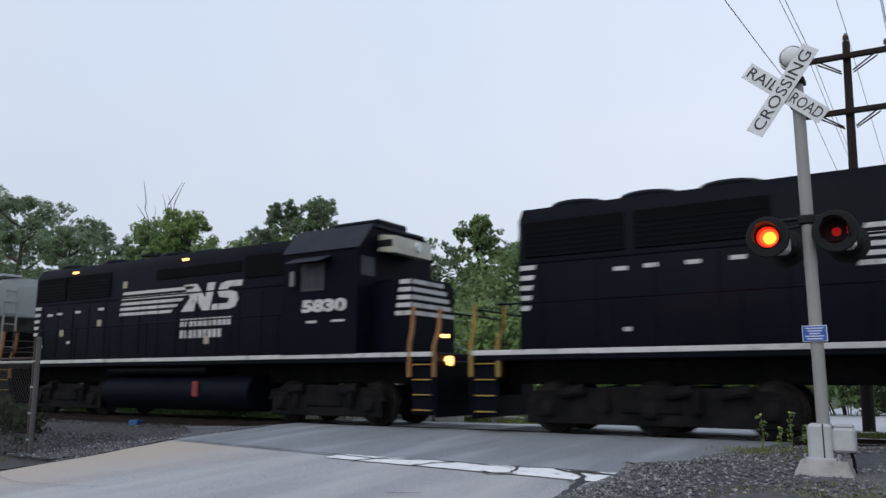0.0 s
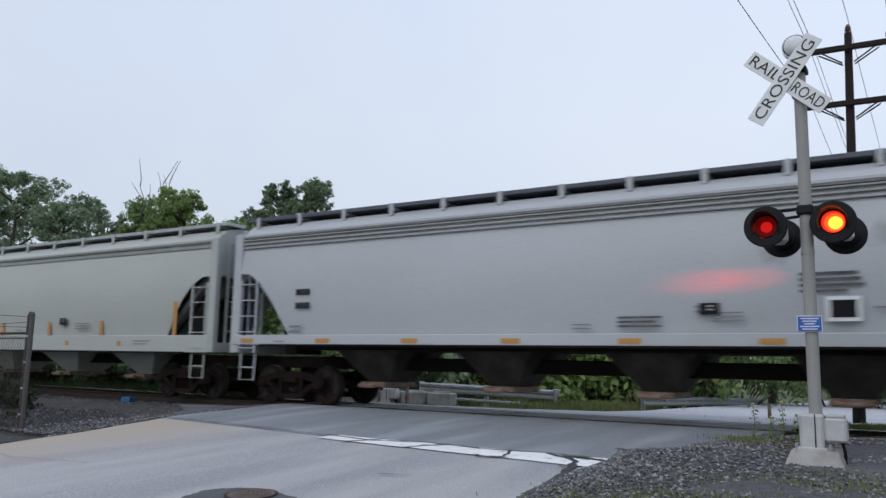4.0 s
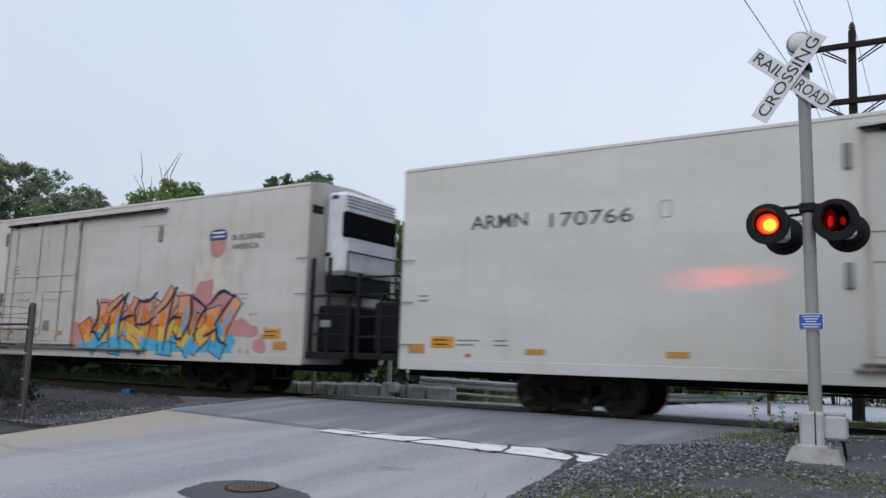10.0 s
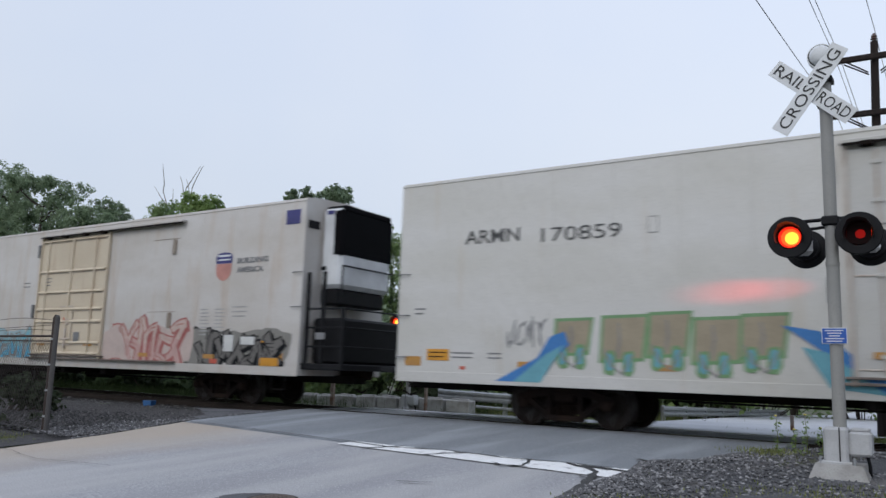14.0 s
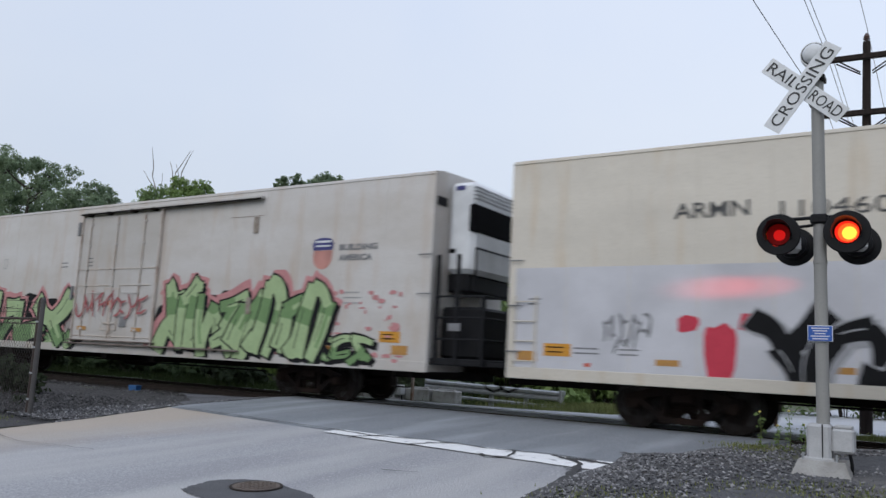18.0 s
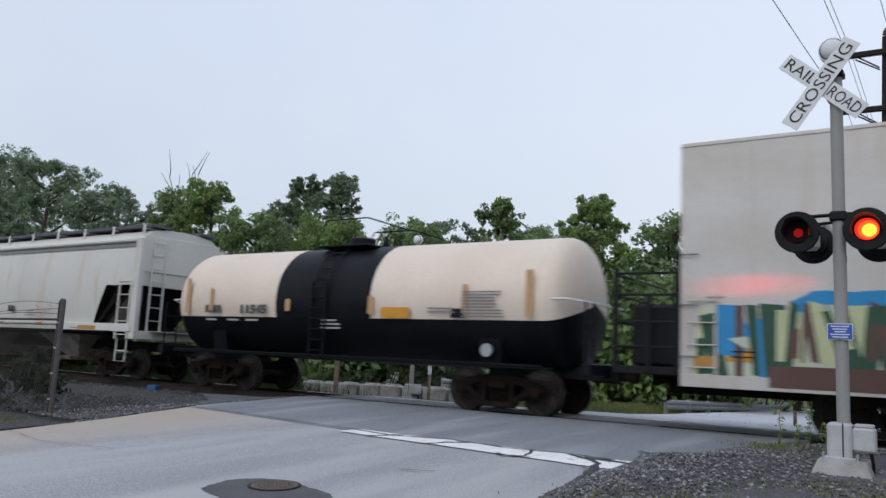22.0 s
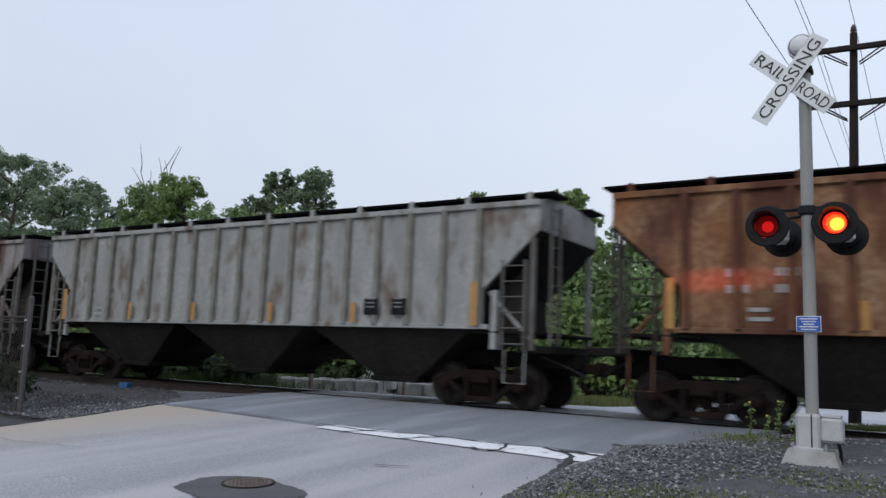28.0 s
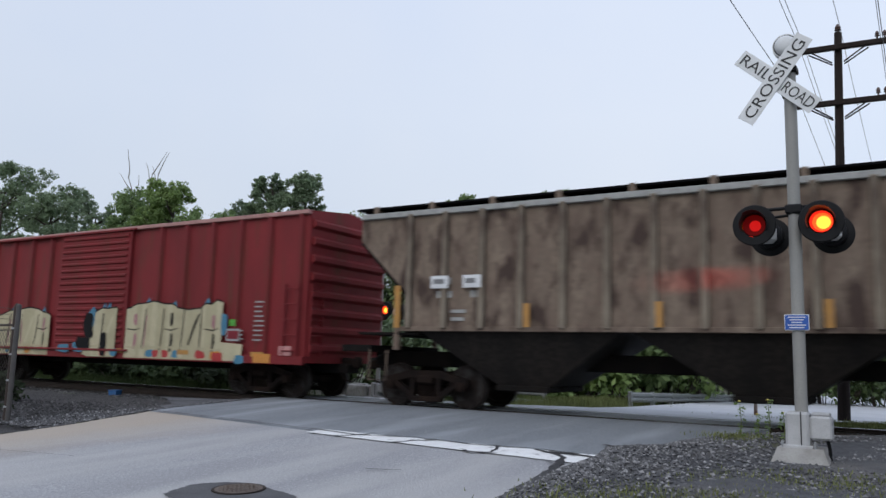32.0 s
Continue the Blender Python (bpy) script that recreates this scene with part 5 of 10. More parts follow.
def rear_porch(car, x):
    part("end_platform", Geo().rbox(x - 0.6, x, -1.4, 1.4, 0.95, 1.06, 0.02), BLACK_METAL, car)
    for y in (-1.4, -0.5):
        part("end_post", Geo().rbox(x - 0.12, x - 0.04, y - 0.04, y + 0.04, 1.0, 2.6, 0.01), BLACK_METAL, car)
    part("brake_wheel", Geo().lathe([(0.28, x - 0.2), (0.28, x - 0.16), (0.22, x - 0.16), (0.22, x - 0.2)], "x", 18, (0, -0.3, 2.6)), CAST, car)


# ---- smooth-sided covered hoppers ----
OUTLET_GREY = mat("outlet_grey", (0.15, 0.142, 0.13), 0.8, spec=0.2, color2=(0.085, 0.075, 0.066), scale=2, fine=14, bump=0.1)
END_DARK = mat("end_dark", (0.06, 0.052, 0.046), 0.85, spec=0.15, color2=(0.028, 0.024, 0.022), scale=2, fine=14, bump=0.1)
SLOPE_PALE = mat("outlet_pale", (0.30, 0.285, 0.26), 0.8, spec=0.2, color2=(0.17, 0.15, 0.13), scale=2, fine=14, bump=0.1)
# light grey paint with the underside's shade put into its colour
SLOPE_SHADED = mat("slope_sheet_shaded", (0.20, 0.20, 0.19), 0.8, spec=0.2, color2=(0.12, 0.115, 0.11), scale=2, fine=14, bump=0.05)


def arc_side(z0, z1, y0, y1, bulge, n=8):
    return [(-(y0 + (y1 - y0) * i / n + bulge * math.sin(math.pi * i / n)), z0 + (z1 - z0) * i / n) for i in range(n + 1)]


def hopper(front, rear, label, m, bays=4, straps=AMBER_STRIP, sill_bottom=1.19, eave_band=None, flat_end=False, eave_lines=False, walk=GALV):
    """Covered hopper with plain curved sides, sloped ends in open frames and outlet hoppers beneath."""
    car, h = new_car("covered_hopper_car", label, "railway car", front, rear)
    zs, ze, zt = 1.62, 4.15, 4.38
    side = arc_side(zs, ze, 1.46, 1.42, 0.14)
    half = side + [(-1.30, 4.28), (-1.12, 4.44), (-0.6, 4.53), (0, 4.56)]
    full = half + [(-y, z) for y, z in half[-2::-1]]
    # body rings: the ends cut back below, as the end sheets slope
    g = Geo()
    grid = []
    xs = [-h + 0.02, -h + 0.4, -h + 0.8, -h + 1.1, -h + 1.4, -h + 1.75, -h + 2.05] + list(np.linspace(-h + 2.6, h - 2.6, 9)) + [h - 2.05, h - 1.75, h - 1.4, h - 1.1, h - 0.8, h - 0.4, h - 0.02]
    for x in xs:
        d = h - abs(x)
        floor = zs + (1.16 * min(1.0, max(0.0, (2.05 - d) / 0.65)) if flat_end else 1.55 * math.sin(math.pi / 2 * min(1.0, max(0.0, (1.75 - d) / 1.5))))
        ring = []
        for y, z in full:
            zz = max(z, floor)
            if zz > z:
                k = (zz - zs) / (ze - zs)
                y = math.copysign(1.46 + (1.42 - 1.46) * k + 0.14 * math.sin(math.pi * k), y)
            ring.append((x, y, zz))
        grid.append(ring)
    g.sheet(grid)
    n = len(full)
    g.add(grid[0], [list(range(n))])
    g.add(grid[-1], [list(range(n))])
    part("body", g, m, car)
    # sloped end sheets inside the frame, coloured dark for the shade under them
    for e in (-1, 1):
        part("end_sheet", Geo().prism([(e * (h - 0.25), 3.2), (e * (h - 2.0), 1.5), (e * (h - 2.2), 1.5), (e * (h - 0.45), 3.25)], -1.38, 1.38, "y"), UNDER if flat_end else SLOPE_SHADED, car)
        if flat_end:
            # dark plate added to fill the end opening and block the view through
            part("end_web", Geo().prism([(e * (h - 1.98), 1.45), (e * (h - 0.12), 1.45), (e * (h - 0.12), 2.85), (e * (h - 1.4), 2.85)], -1.22, -1.18, "y"), END_DARK, car)
        else:
            part("bolster_web", Geo().rbox(e * (h - 0.9) - 0.22, e * (h - 0.9) + 0.22, -0.5, 0.5, 1.2, 2.7, 0.02), UNDER, car)
        part("end_frame", Geo().rbox(e * h - 0.13, e * h + 0.13, -1.57, -1.40, 1.2, 4.18, 0.015), m, car)
        part("end_frame", Geo().rbox(e * h - 0.09, e * h + 0.09, 1.43, 1.57, 1.2, 4.15, 0.015), m, car)
        part("end_sill", Geo().rbox(e * h - 0.12, e * h + 0.12, -1.5, 1.5, 1.2, 1.45, 0.02), m, car)
        part("end_wall", Geo().rbox(e * h - 0.03, e * h + 0.03, -1.4, 1.4, 3.2, 4.3, 0.01), m, car)
        ladder(car, e * (h - 0.45), -1.58, 1.2, 3.0, m, 5, 0.55)
        ladder(car, e * (h + 0.06), -0.85, 1.25, 4.2, m, 8, 0.45, yaw=90 * e)
        part("step", Geo().tube([(e * (h - 0.7), -1.5, 1.2), (e * (h - 0.7), -1.52, 0.55), (e * (h - 0.22), -1.52, 0.55), (e * (h - 0.22), -1.5, 1.2)], 0.022, 6).tube([(e * (h - 0.7), -1.52, 0.85), (e * (h - 0.22), -1.52, 0.85)], 0.018, 6), m, car)
        part("crossover_platform", Geo().rbox(e * h - 0.35, e * h + 0.35, -1.0, 1.0, 1.42, 1.46, 0.01), GALV, car)
        part("corner_brace", Geo().tube([(e * (h - 1.9), -1.2, 1.5), (e * (h - 0.2), -1.2, 3.1)], 0.05, 6), UNDER, car)
    # sill, eave, roof walk
    part("side_sill", Geo().rbox(-h, h, -1.60, -1.47, sill_bottom, 1.64, 0.015), m, car)
    part("side_sill", Geo().rbox(-h, h, 1.47, 1.60, sill_bottom, 1.64, 0.015), m, car)
    part("sill_lip", Geo().rbox(-h + 0.9, h - 0.9, -1.615, -1.55, sill_bottom - 0.03, sill_bottom + 0.02, 0.006), UNDER, car)
    if eave_band:
        part("eave_band", Geo().sheet([[(x, -1.495, 3.93), (x, -1.465, 4.06)] for x in (-h + 0.1, h - 0.1)]), eave_band, car, "grey band under the roof edge")
    if eave_lines:
        for z in (3.80, 3.90, 4.0):
            part("eave_bead", Geo().rbox(-h + 0.05, h - 0.05, -1.545 + 0.10 * (z - 3.8), -1.45, z, z + 0.03, 0.006), STENCIL_PALE, car)
    part("roof_eave", Geo().rbox(-h, h, -1.52, -1.36, 4.09, 4.17, 0.015), m, car)
    # shade under the eave is put in as a grey strip
    part("eave_lip", Geo().rbox(-h + 0.05, h - 0.05, -1.505, -1.42, 4.055, 4.09, 0.006), STENCIL_GREY if not eave_band else eave_band, car, "strip under the roof edge, grey for the shade there")
    walkway = part("roof_walk", Geo().rbox(-h - 0.05, h + 0.05, -1.22, -0.55, 4.55, 4.64, 0.008).rbox(-h - 0.05, h + 0.05, 0.55, 1.22, 4.55, 4.64, 0.008), walk, car)
    stem = cached(("walk_post", m.name), lambda: Geo().rbox(-0.055, 0.055, -1.245, -1.222, 4.36, 4.65, 0.006).rbox(-0.05, 0.05, -1.222, -0.6, 4.50, 4.55, 0.008).mesh("walk_post", m))
    for x in np.linspace(-h + 0.3, h - 0.3, 13):
        part("walk_post", stem, None, walkway, at=(float(x), 0, 0))
    hatch = cached("hatch", lambda: Geo().rbox(-0.62, 0.62, -0.45, 0.45, 4.52, 4.63, 0.04).mesh("hatch", GALV))
    for x in np.linspace(-h + 1.4, h - 1.4, 10):
        part("hatch", hatch, None, car, at=(float(x), 0, 0))
    # outlet hoppers
    step, ow = (2 * h - 4.2) / bays, 0.27 if flat_end else 0.30 if straps is None else 0.36
    outlet = cached(("outlet", bays, m.name, round(step, 2)), lambda: Geo().add(
        [(x, y, z) for x, y, z in ((-step * ow, -1.15, 1.45), (step * ow, -1.15, 1.45), (step * ow, 1.15, 1.45), (-step * ow, 1.15, 1.45), (-0.32, -0.45, 0.58), (0.32, -0.45, 0.58), (0.32, 0.45, 0.58), (-0.32, 0.45, 0.58))],
        [(0, 1, 5, 4), (1, 2, 6, 5), (2, 3, 7, 6), (3, 0, 4, 7), (4, 5, 6, 7), (0, 3, 2, 1)]).mesh("outlet", SLOPE_PALE if flat_end and eave_band else END_DARK if flat_end or straps is None else m))
    gate = cached("gate", lambda: Geo().rbox(-0.36, 0.36, -0.75, 0.55, 0.46, 0.58, 0.02).tube([(-0.2, -0.95, 0.5), (0.2, -0.95, 0.5)], 0.05, 8).tube([(0, -0.95, 0.5), (0, -0.7, 0.5)], 0.03, 6).mesh("gate", RUST_POST))
    for i in range(bays):
        x = -h + 2.1 + step * (i + 0.5)
        o = part("outlet_hopper", outlet, None, car, at=(x, 0, 0))
        part("gate", gate, None, o)
    part("centre_sill", Geo().rbox(-h - 0.3, h + 0.3, -0.25, 0.25, 0.85, 1.15, 0.02), UNDER, car)
    part("air_tank", Geo().tube([(-h + 2.4, 0.3, 1.1), (-h + 3.4, 0.3, 1.1)], 0.2, 10), UNDER, car)
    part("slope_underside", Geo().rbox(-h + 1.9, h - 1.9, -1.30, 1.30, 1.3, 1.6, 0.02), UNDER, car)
    # marks
    if straps is None:
        for k in range(6):
            plate(car, h - 4.8 - 2.42 * k, 1.58 if flat_end else 1.50, 0.42, 0.10, AMBER_STRIP, "reflector", -1.602)
        plate(car, h - 2.15, 1.50, 0.92, 0.12, AMBER_STRIP, "reflector", -1.602)
    if straps:
        if flat_end:
            spots_x = [(-h + 1.9, 0.8)] + [(h - 4.33 - 2.87 * k, 0.42) for k in range(5)] + [(h - 1.85, 0.8)]
        else:
            spots_x = [(-h + 1.2, 0.8)] + [(-h + 3.7 + 2.56 * k, 0.42) for k in range(5)] + [(h - 1.35, 0.9)]
        for x, tall in spots_x:
            plate(car, x, 1.64 + tall / 2, 0.15, tall, straps, "reflector", -1.53 if tall < 0.5 else -1.575)
        for x in (-h + 3.6, -1.5, 3.2, h - 3.6):
            plate(car, x, 1.42, 0.16, 0.13, straps, "reflector", -1.602)
    if straps is None and not flat_end:
        plate(car, h - 3.72, 2.02, 0.50, 0.40, SIGN_WHITE, "data_panel", -1.592)
        plate(car, h - 3.72, 2.02, 0.38, 0.28, STENCIL, "data_panel_face", -1.599)
        bars(car, h - 3.85, 2.62, 1.0, 4, STENCIL_DULL, 0.045, 0.095, -1.60)
        bars(car, h - 5.8, 2.12, 0.5, 2, STENCIL_GREY, 0.04, 0.09, -1.59)
        bars(car, h - 7.0, 1.95, 0.9, 3, STENCIL_DULL, 0.04, 0.08, -1.585)
        bars(car, h - 3.0, 2.05, 0.6, 1, STENCIL_GREY, 0.03, 0.08, -1.592)
        tag_scrawl(car, h - 3.3, h - 2.5, 2.95, 3.45, STENCIL_FAINT, 4, 72, 0.02, "thin worn grey stencil lines", -1.603)
        tag_scrawl(car, h - 5.0, h - 4.5, 2.8, 3.15, STENCIL_FAINT, 3, 73, 0.03, "thin worn grey stencil lines", -1.603)
    plate(car, 2.9, 2.06, 0.34, 0.2, STENCIL, "data_panel", -1.595)
    bars(car, 2.92, 2.12, 0.12, 2, STENCIL_PALE, 0.03, 0.06, -1.603)
    bars(car, -h + 2.35, 2.72, 0.6, 2, STENCIL, 0.15, 0.32, -1.605)
    bars(car, -h + 2.1, 1.86, 0.5, 2, STENCIL_GREY, 0.05, 0.12, -1.575)
    bars(car, h - 5.4, 2.0, 0.7, 3, STENCIL_GREY, 0.025, 0.07, -1.585)
    bars(car, 0.6, 1.82, 0.5, 2, STENCIL_GREY, 0.025, 0.07, -1.57)
    bars(car, h - 2.6, 1.5, 0.8, 2, STENCIL_GREY, 0.03, 0.08, -1.602)
    bars(car, -h + 1.6, 1.5, 0.4, 2, STENCIL_GREY, 0.03, 0.08, -1.602)
    truck(car, h - 1.5)
    truck(car, -h + 1.5)
    couplers(car, h + 0.1, -h - 0.1)
    return car, h


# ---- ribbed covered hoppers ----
# the bays' dark shading is put into this brown grime
BAY = mat("bay_grime_shade", (0.013, 0.0115, 0.011), 0.85, spec=0.15, color2=(0.027, 0.022, 0.019), scale=1.0, stretch=(1.5, 1, 0.6), fine=12, bump=0.1, grainy=0.55)
def ribbed_hopper(front, rear, label, m, posts=None, straps=AMBER_STRIP, marks=(4.15, 6.73, 9.45, 12.0), panels=(4.0, 3.25), chord=None, rear_ladder=None):
    """Three-bay covered hopper with vertical side posts and wide black outlet bays."""
    car, h = new_car("ribbed_hopper_car", label, "railway car", front, rear)
    zs, ze = 1.62, 4.16
    g = Geo()
    for x0, x1 in ((-h + 1.25, h - 1.25),):
        g.prism([(x0, zs), (x1, zs), (x1, 2.42), (h, 3.6), (h, ze), (-h, ze), (-h, 3.6), (x0, 2.42)], -1.52, 1.52, "y")
    part("body", g, m, car)
    part("roof", Geo().prism([(-1.52, ze), (1.52, ze), (1.2, 4.28), (0, 4.34), (-1.2, 4.28)], -h, h, "x"), m, car)
    part("top_chord", Geo().rbox(-h, h, -1.60, -1.50, 4.08, 4.20, 0.012), chord or m, car)
    part("bottom_chord", Geo().rbox(-h + 1.1, h - 1.1, -1.58, -1.50, 1.60, 1.70, 0.01), m, car)
    n = 17
    rib = cached(("rib", m.name), lambda: Geo().rbox(-0.065, 0.065, -1.63, -1.52, 1.66, 4.12, 0.015).mesh("side_post", posts or m))
    for i in range(n):
        x = -h + 1.35 + (2 * h - 2.7) * i / (n - 1)
        part("side_post", rib, None, car, at=(x, 0, 0))
    for e in (-1, 1):
        # the shade under the sloped end is put in as a near-black sheet
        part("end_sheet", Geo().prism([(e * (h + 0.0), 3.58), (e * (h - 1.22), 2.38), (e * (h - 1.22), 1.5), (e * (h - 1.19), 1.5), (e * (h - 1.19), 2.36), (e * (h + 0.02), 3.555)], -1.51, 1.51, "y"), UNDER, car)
        if e > 0 or rear_ladder:
            part("corner_post", Geo().rbox(e * (h - 0.15) - 0.05, e * (h - 0.15) + 0.05, -1.52, -1.42, 1.2, 3.45, 0.01), OUTLET_GREY if e > 0 else rear_ladder, car)
            part("brace", Geo().tube([(e * (h - 0.1), -1.4, 1.3), (e * (h - 1.3), -1.4, 2.5)], 0.04, 6), m, car)
        part("corner_post", Geo().rbox(e * (h - 0.15) - 0.05, e * (h - 0.15) + 0.05, 1.42, 1.52, 1.2, 3.6, 0.01), m, car)
        part("bolster_post", Geo().rbox(e * (h - 1.0) - 0.07, e * (h - 1.0) + 0.07, -1.5, -1.4, 1.2, 2.4, 0.01), m, car)
        part("end_sill", Geo().rbox(e * h - 0.5, e * h + 0.3, -1.45, 1.45, 1.15, 1.3, 0.015), UNDER, car)
        part("end_deck", Geo().rbox(min(e * h, e * (h - 1.6)), max(e * h, e * (h - 1.6)), -1.5, 1.5, 1.52, 1.58, 0.01), UNDER, car)
        if e > 0 or rear_ladder:
            ladder(car, e * (h - 0.55), -1.53, 1.2, 3.0, OUTLET_GREY if e > 0 else rear_ladder, 6, 0.5)
            ladder(car, e * (h + 0.12), -0.95, 1.25, 4.15, OUTLET_GREY if e > 0 else rear_ladder, 8, 0.42, yaw=90 * e)
        if e > 0:
            # added dark plate fills part of the end cavity
            part("end_web", Geo().prism([(e * (h - 1.25), 1.3), (e * (h - 0.42), 1.3), (e * (h - 0.42), 3.05), (e * (h - 1.25), 2.35)], -0.92, -0.88, "y"), END_DARK, car)
        part("step", Geo().tube([(e * (h - 0.75), -1.46, 1.2), (e * (h - 0.75), -1.48, 0.55), (e * (h - 0.3), -1.48, 0.55), (e * (h - 0.3), -1.46, 1.2)], 0.02, 6), m, car)
        part("brake_pipe", Geo().tube([(e * (h - 0.2), -0.9, 1.1), (e * (h + 0.3), -0.7, 0.9), (e * (h + 0.6), -0.4, 0.7)], 0.02, 6), RUBBER, car)
    walkway = part("roof_walk", Geo().rbox(-h - 0.25, h + 0.25, -1.40, -0.62, 4.33, 4.38, 0.008).rbox(-h - 0.25, h + 0.25, 0.62, 1.40, 4.33, 4.38, 0.008), LOCO_GRILLE, car, "dark grating")
    stem = cached(("rw", m.name), lambda: Geo().rbox(-0.06, 0.06, -1.43, -1.39, 4.16, 4.40, 0.008).rbox(-0.04, 0.04, -1.39, -0.66, 4.27, 4.33, 0.008).mesh("walk_post", m))
    for x in np.linspace(-h + 0.3, h - 0.3, 12):
        part("walk_post", stem, None, walkway, at=(float(x), 0, 0))
    part("hatch_trough", Geo().rbox(-h + 0.4, h - 0.4, -0.45, 0.45, 4.32, 4.44, 0.03), UNDER, car)
    bays, step = 3, (2 * h - 2.9) / 3
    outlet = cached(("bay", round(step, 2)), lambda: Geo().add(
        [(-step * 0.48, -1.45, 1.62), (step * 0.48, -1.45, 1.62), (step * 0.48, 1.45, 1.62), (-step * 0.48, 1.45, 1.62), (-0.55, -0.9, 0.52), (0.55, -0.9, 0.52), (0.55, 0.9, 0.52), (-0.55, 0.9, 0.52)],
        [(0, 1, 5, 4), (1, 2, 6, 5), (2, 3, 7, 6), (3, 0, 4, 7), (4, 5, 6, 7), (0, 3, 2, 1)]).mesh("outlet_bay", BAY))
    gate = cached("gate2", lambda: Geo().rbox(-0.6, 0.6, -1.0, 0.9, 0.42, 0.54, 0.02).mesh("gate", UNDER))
    for i in range(bays):
        o = part("outlet_bay", outlet, None, car, at=(-h + 1.45 + step * (i + 0.5), 0, 0))
        part("gate", gate, None, o)
    part("centre_sill", Geo().rbox(-h - 0.4, h + 0.4, -0.28, 0.28, 0.85, 1.2, 0.02), UNDER, car)
    for x in (-h + 1.1, h - 1.4):
        plate(car, x, 2.12, 0.14, 0.9, straps, "reflector", -1.634)
    for q in marks:
        plate(car, -h + q, 1.92, 0.13, 0.46, straps, "reflector", -1.634)
    for x in (h - panels[0], h - panels[1]):
        plate(car, x, 2.05, 0.40, 0.36, STENCIL, "data_panel", -1.633)
        bars(car, x, 2.24, 0.26, 3, STENCIL_GREY, 0.03, 0.09, -1.64)
    bars(car, -h + 2.25, 2.72, 0.42, 2, STENCIL_PALE, 0.14, 0.28, -1.535)
    bars(car, -h + 3.05, 2.72, 0.42, 2, STENCIL_PALE, 0.14, 0.28, -1.535)
    bars(car, -h + 2.6, 2.05, 0.42, 2, STENCIL_PALE, 0.07, 0.16, -1.535)
    truck(car, h - 1.5)
    truck(car, -h + 1.5)
    couplers(car, h + 0.35, -h - 0.35)
    return car, h


# ---- tank car ----
def tank_car(front, rear, label):
    car, h = new_car("tank_car", label, "railway car", front, rear)
    r, zc, bx0, bx1 = 1.45, 2.33, -1.92, 1.12

    def shell(a, b, lo, hi, n=28):
        rows = []
        for x in (a, b):
            rows.append([(x, r * math.cos(t), zc + r * math.sin(t)) for t in np.linspace(lo, hi, n)])
        return Geo().sheet(rows)

    def dish(e, lo, hi, m):
        rows = []
        for k in range(7):
            q = k / 6 * math.pi / 2
            rr, x = r * math.cos(q), e * (h - 0.55 + 0.52 * math.sin(q))
            rows.append([(x, rr * math.cos(t), zc + rr * math.sin(t)) for t in np.linspace(lo, hi, 24)])
        return part("tank_head", Geo().sheet(rows), m, car)
    cut = math.asin((1.90 - zc) / r)
    hi = (cut, math.pi - cut)
    lo = (math.pi - cut, 2 * math.pi + cut)
    part("tank_shell", shell(-h + 0.55, bx0, *hi), TANK_CREAM, car, "cream upper shell")
    part("tank_shell", shell(bx1, h - 0.55, *hi), TANK_CREAM, car, "cream upper shell")
    part("tank_band", shell(bx0, bx1, *hi), TANK_BLACK, car, "black band round the middle")
    part("tank_belly", shell(-h + 0.55, h - 0.55, *lo), TANK_BLACK, car, "black lower shell")
    for e in (-1, 1):
        dish(e, hi[0], hi[1], TANK_CREAM)
        dish(e, lo[0], lo[1], TANK_BLACK)
        part("saddle", Geo().prism([(-1.1, 0.95), (1.1, 0.95), (1.25, 1.75), (-1.25, 1.75)], e * (h - 1.9) - 0.25, e * (h - 1.9) + 0.25, "x"), TANK_BLACK, car)
        part("end_sill", Geo().rbox(e * (h + 0.35) - 0.1, e * (h + 0.35) + 0.1, -1.35, 1.35, 0.85, 1.1, 0.02), TANK_BLACK, car)
        part("stub_sill", Geo().rbox(min(e * (h - 2.4), e * (h + 0.6)), max(e * (h - 2.4), e * (h + 0.6)), -0.3, 0.3, 0.75, 1.05, 0.02), TANK_BLACK, car)
        part("handrail", Geo().tube([(e * (h - 1.2), -1.42, 2.35), (e * (h - 0.1), -1.35, 2.35), (e * (h + 0.25), -0.9, 2.3), (e * (h + 0.25), 0.9, 2.3)], 0.022, 6), SIGN_WHITE, car)
        part("end_ladder", Geo().tube([(e * (h + 0.3), -1.3, 1.0), (e * (h + 0.3), -1.3, 2.3)], 0.02, 6).tube([(e * (h + 0.3), -0.9, 1.0), (e * (h + 0.3), -0.9, 2.3)], 0.02, 6).tube([(e * (h + 0.3), -1.3, 1.5), (e * (h + 0.3), -0.9, 1.5)], 0.016, 6).tube([(e * (h + 0.3), -1.3, 1.9), (e * (h + 0.3), -0.9, 1.9)], 0.016, 6), TANK_BLACK, car)
        plate(car, e * (h - 0.85), 2.45, 0.16, 0.95, TAN_STRIP, "reflector", -1.485)
    part("running_board", Geo().rbox(-h + 0.4, h - 0.4, -1.5, -1.2, 0.93, 0.98, 0.01), TANK_BLACK, car)
    part("side_rail", Geo().tube([(-h + 0.5, -1.52, 1.0), (h - 0.5, -1.52, 1.0)], 0.025, 6), TANK_BLACK, car)
    # manway, valves and the platform with its railing
    xm = (bx0 + bx1) / 2
    part("manway", Geo().lathe([(0.35, 3.7), (0.35, 4.0), (0.30, 4.04), (0.1, 4.08)], "z", 18, (xm, 0, 0)), TANK_BLACK, car)
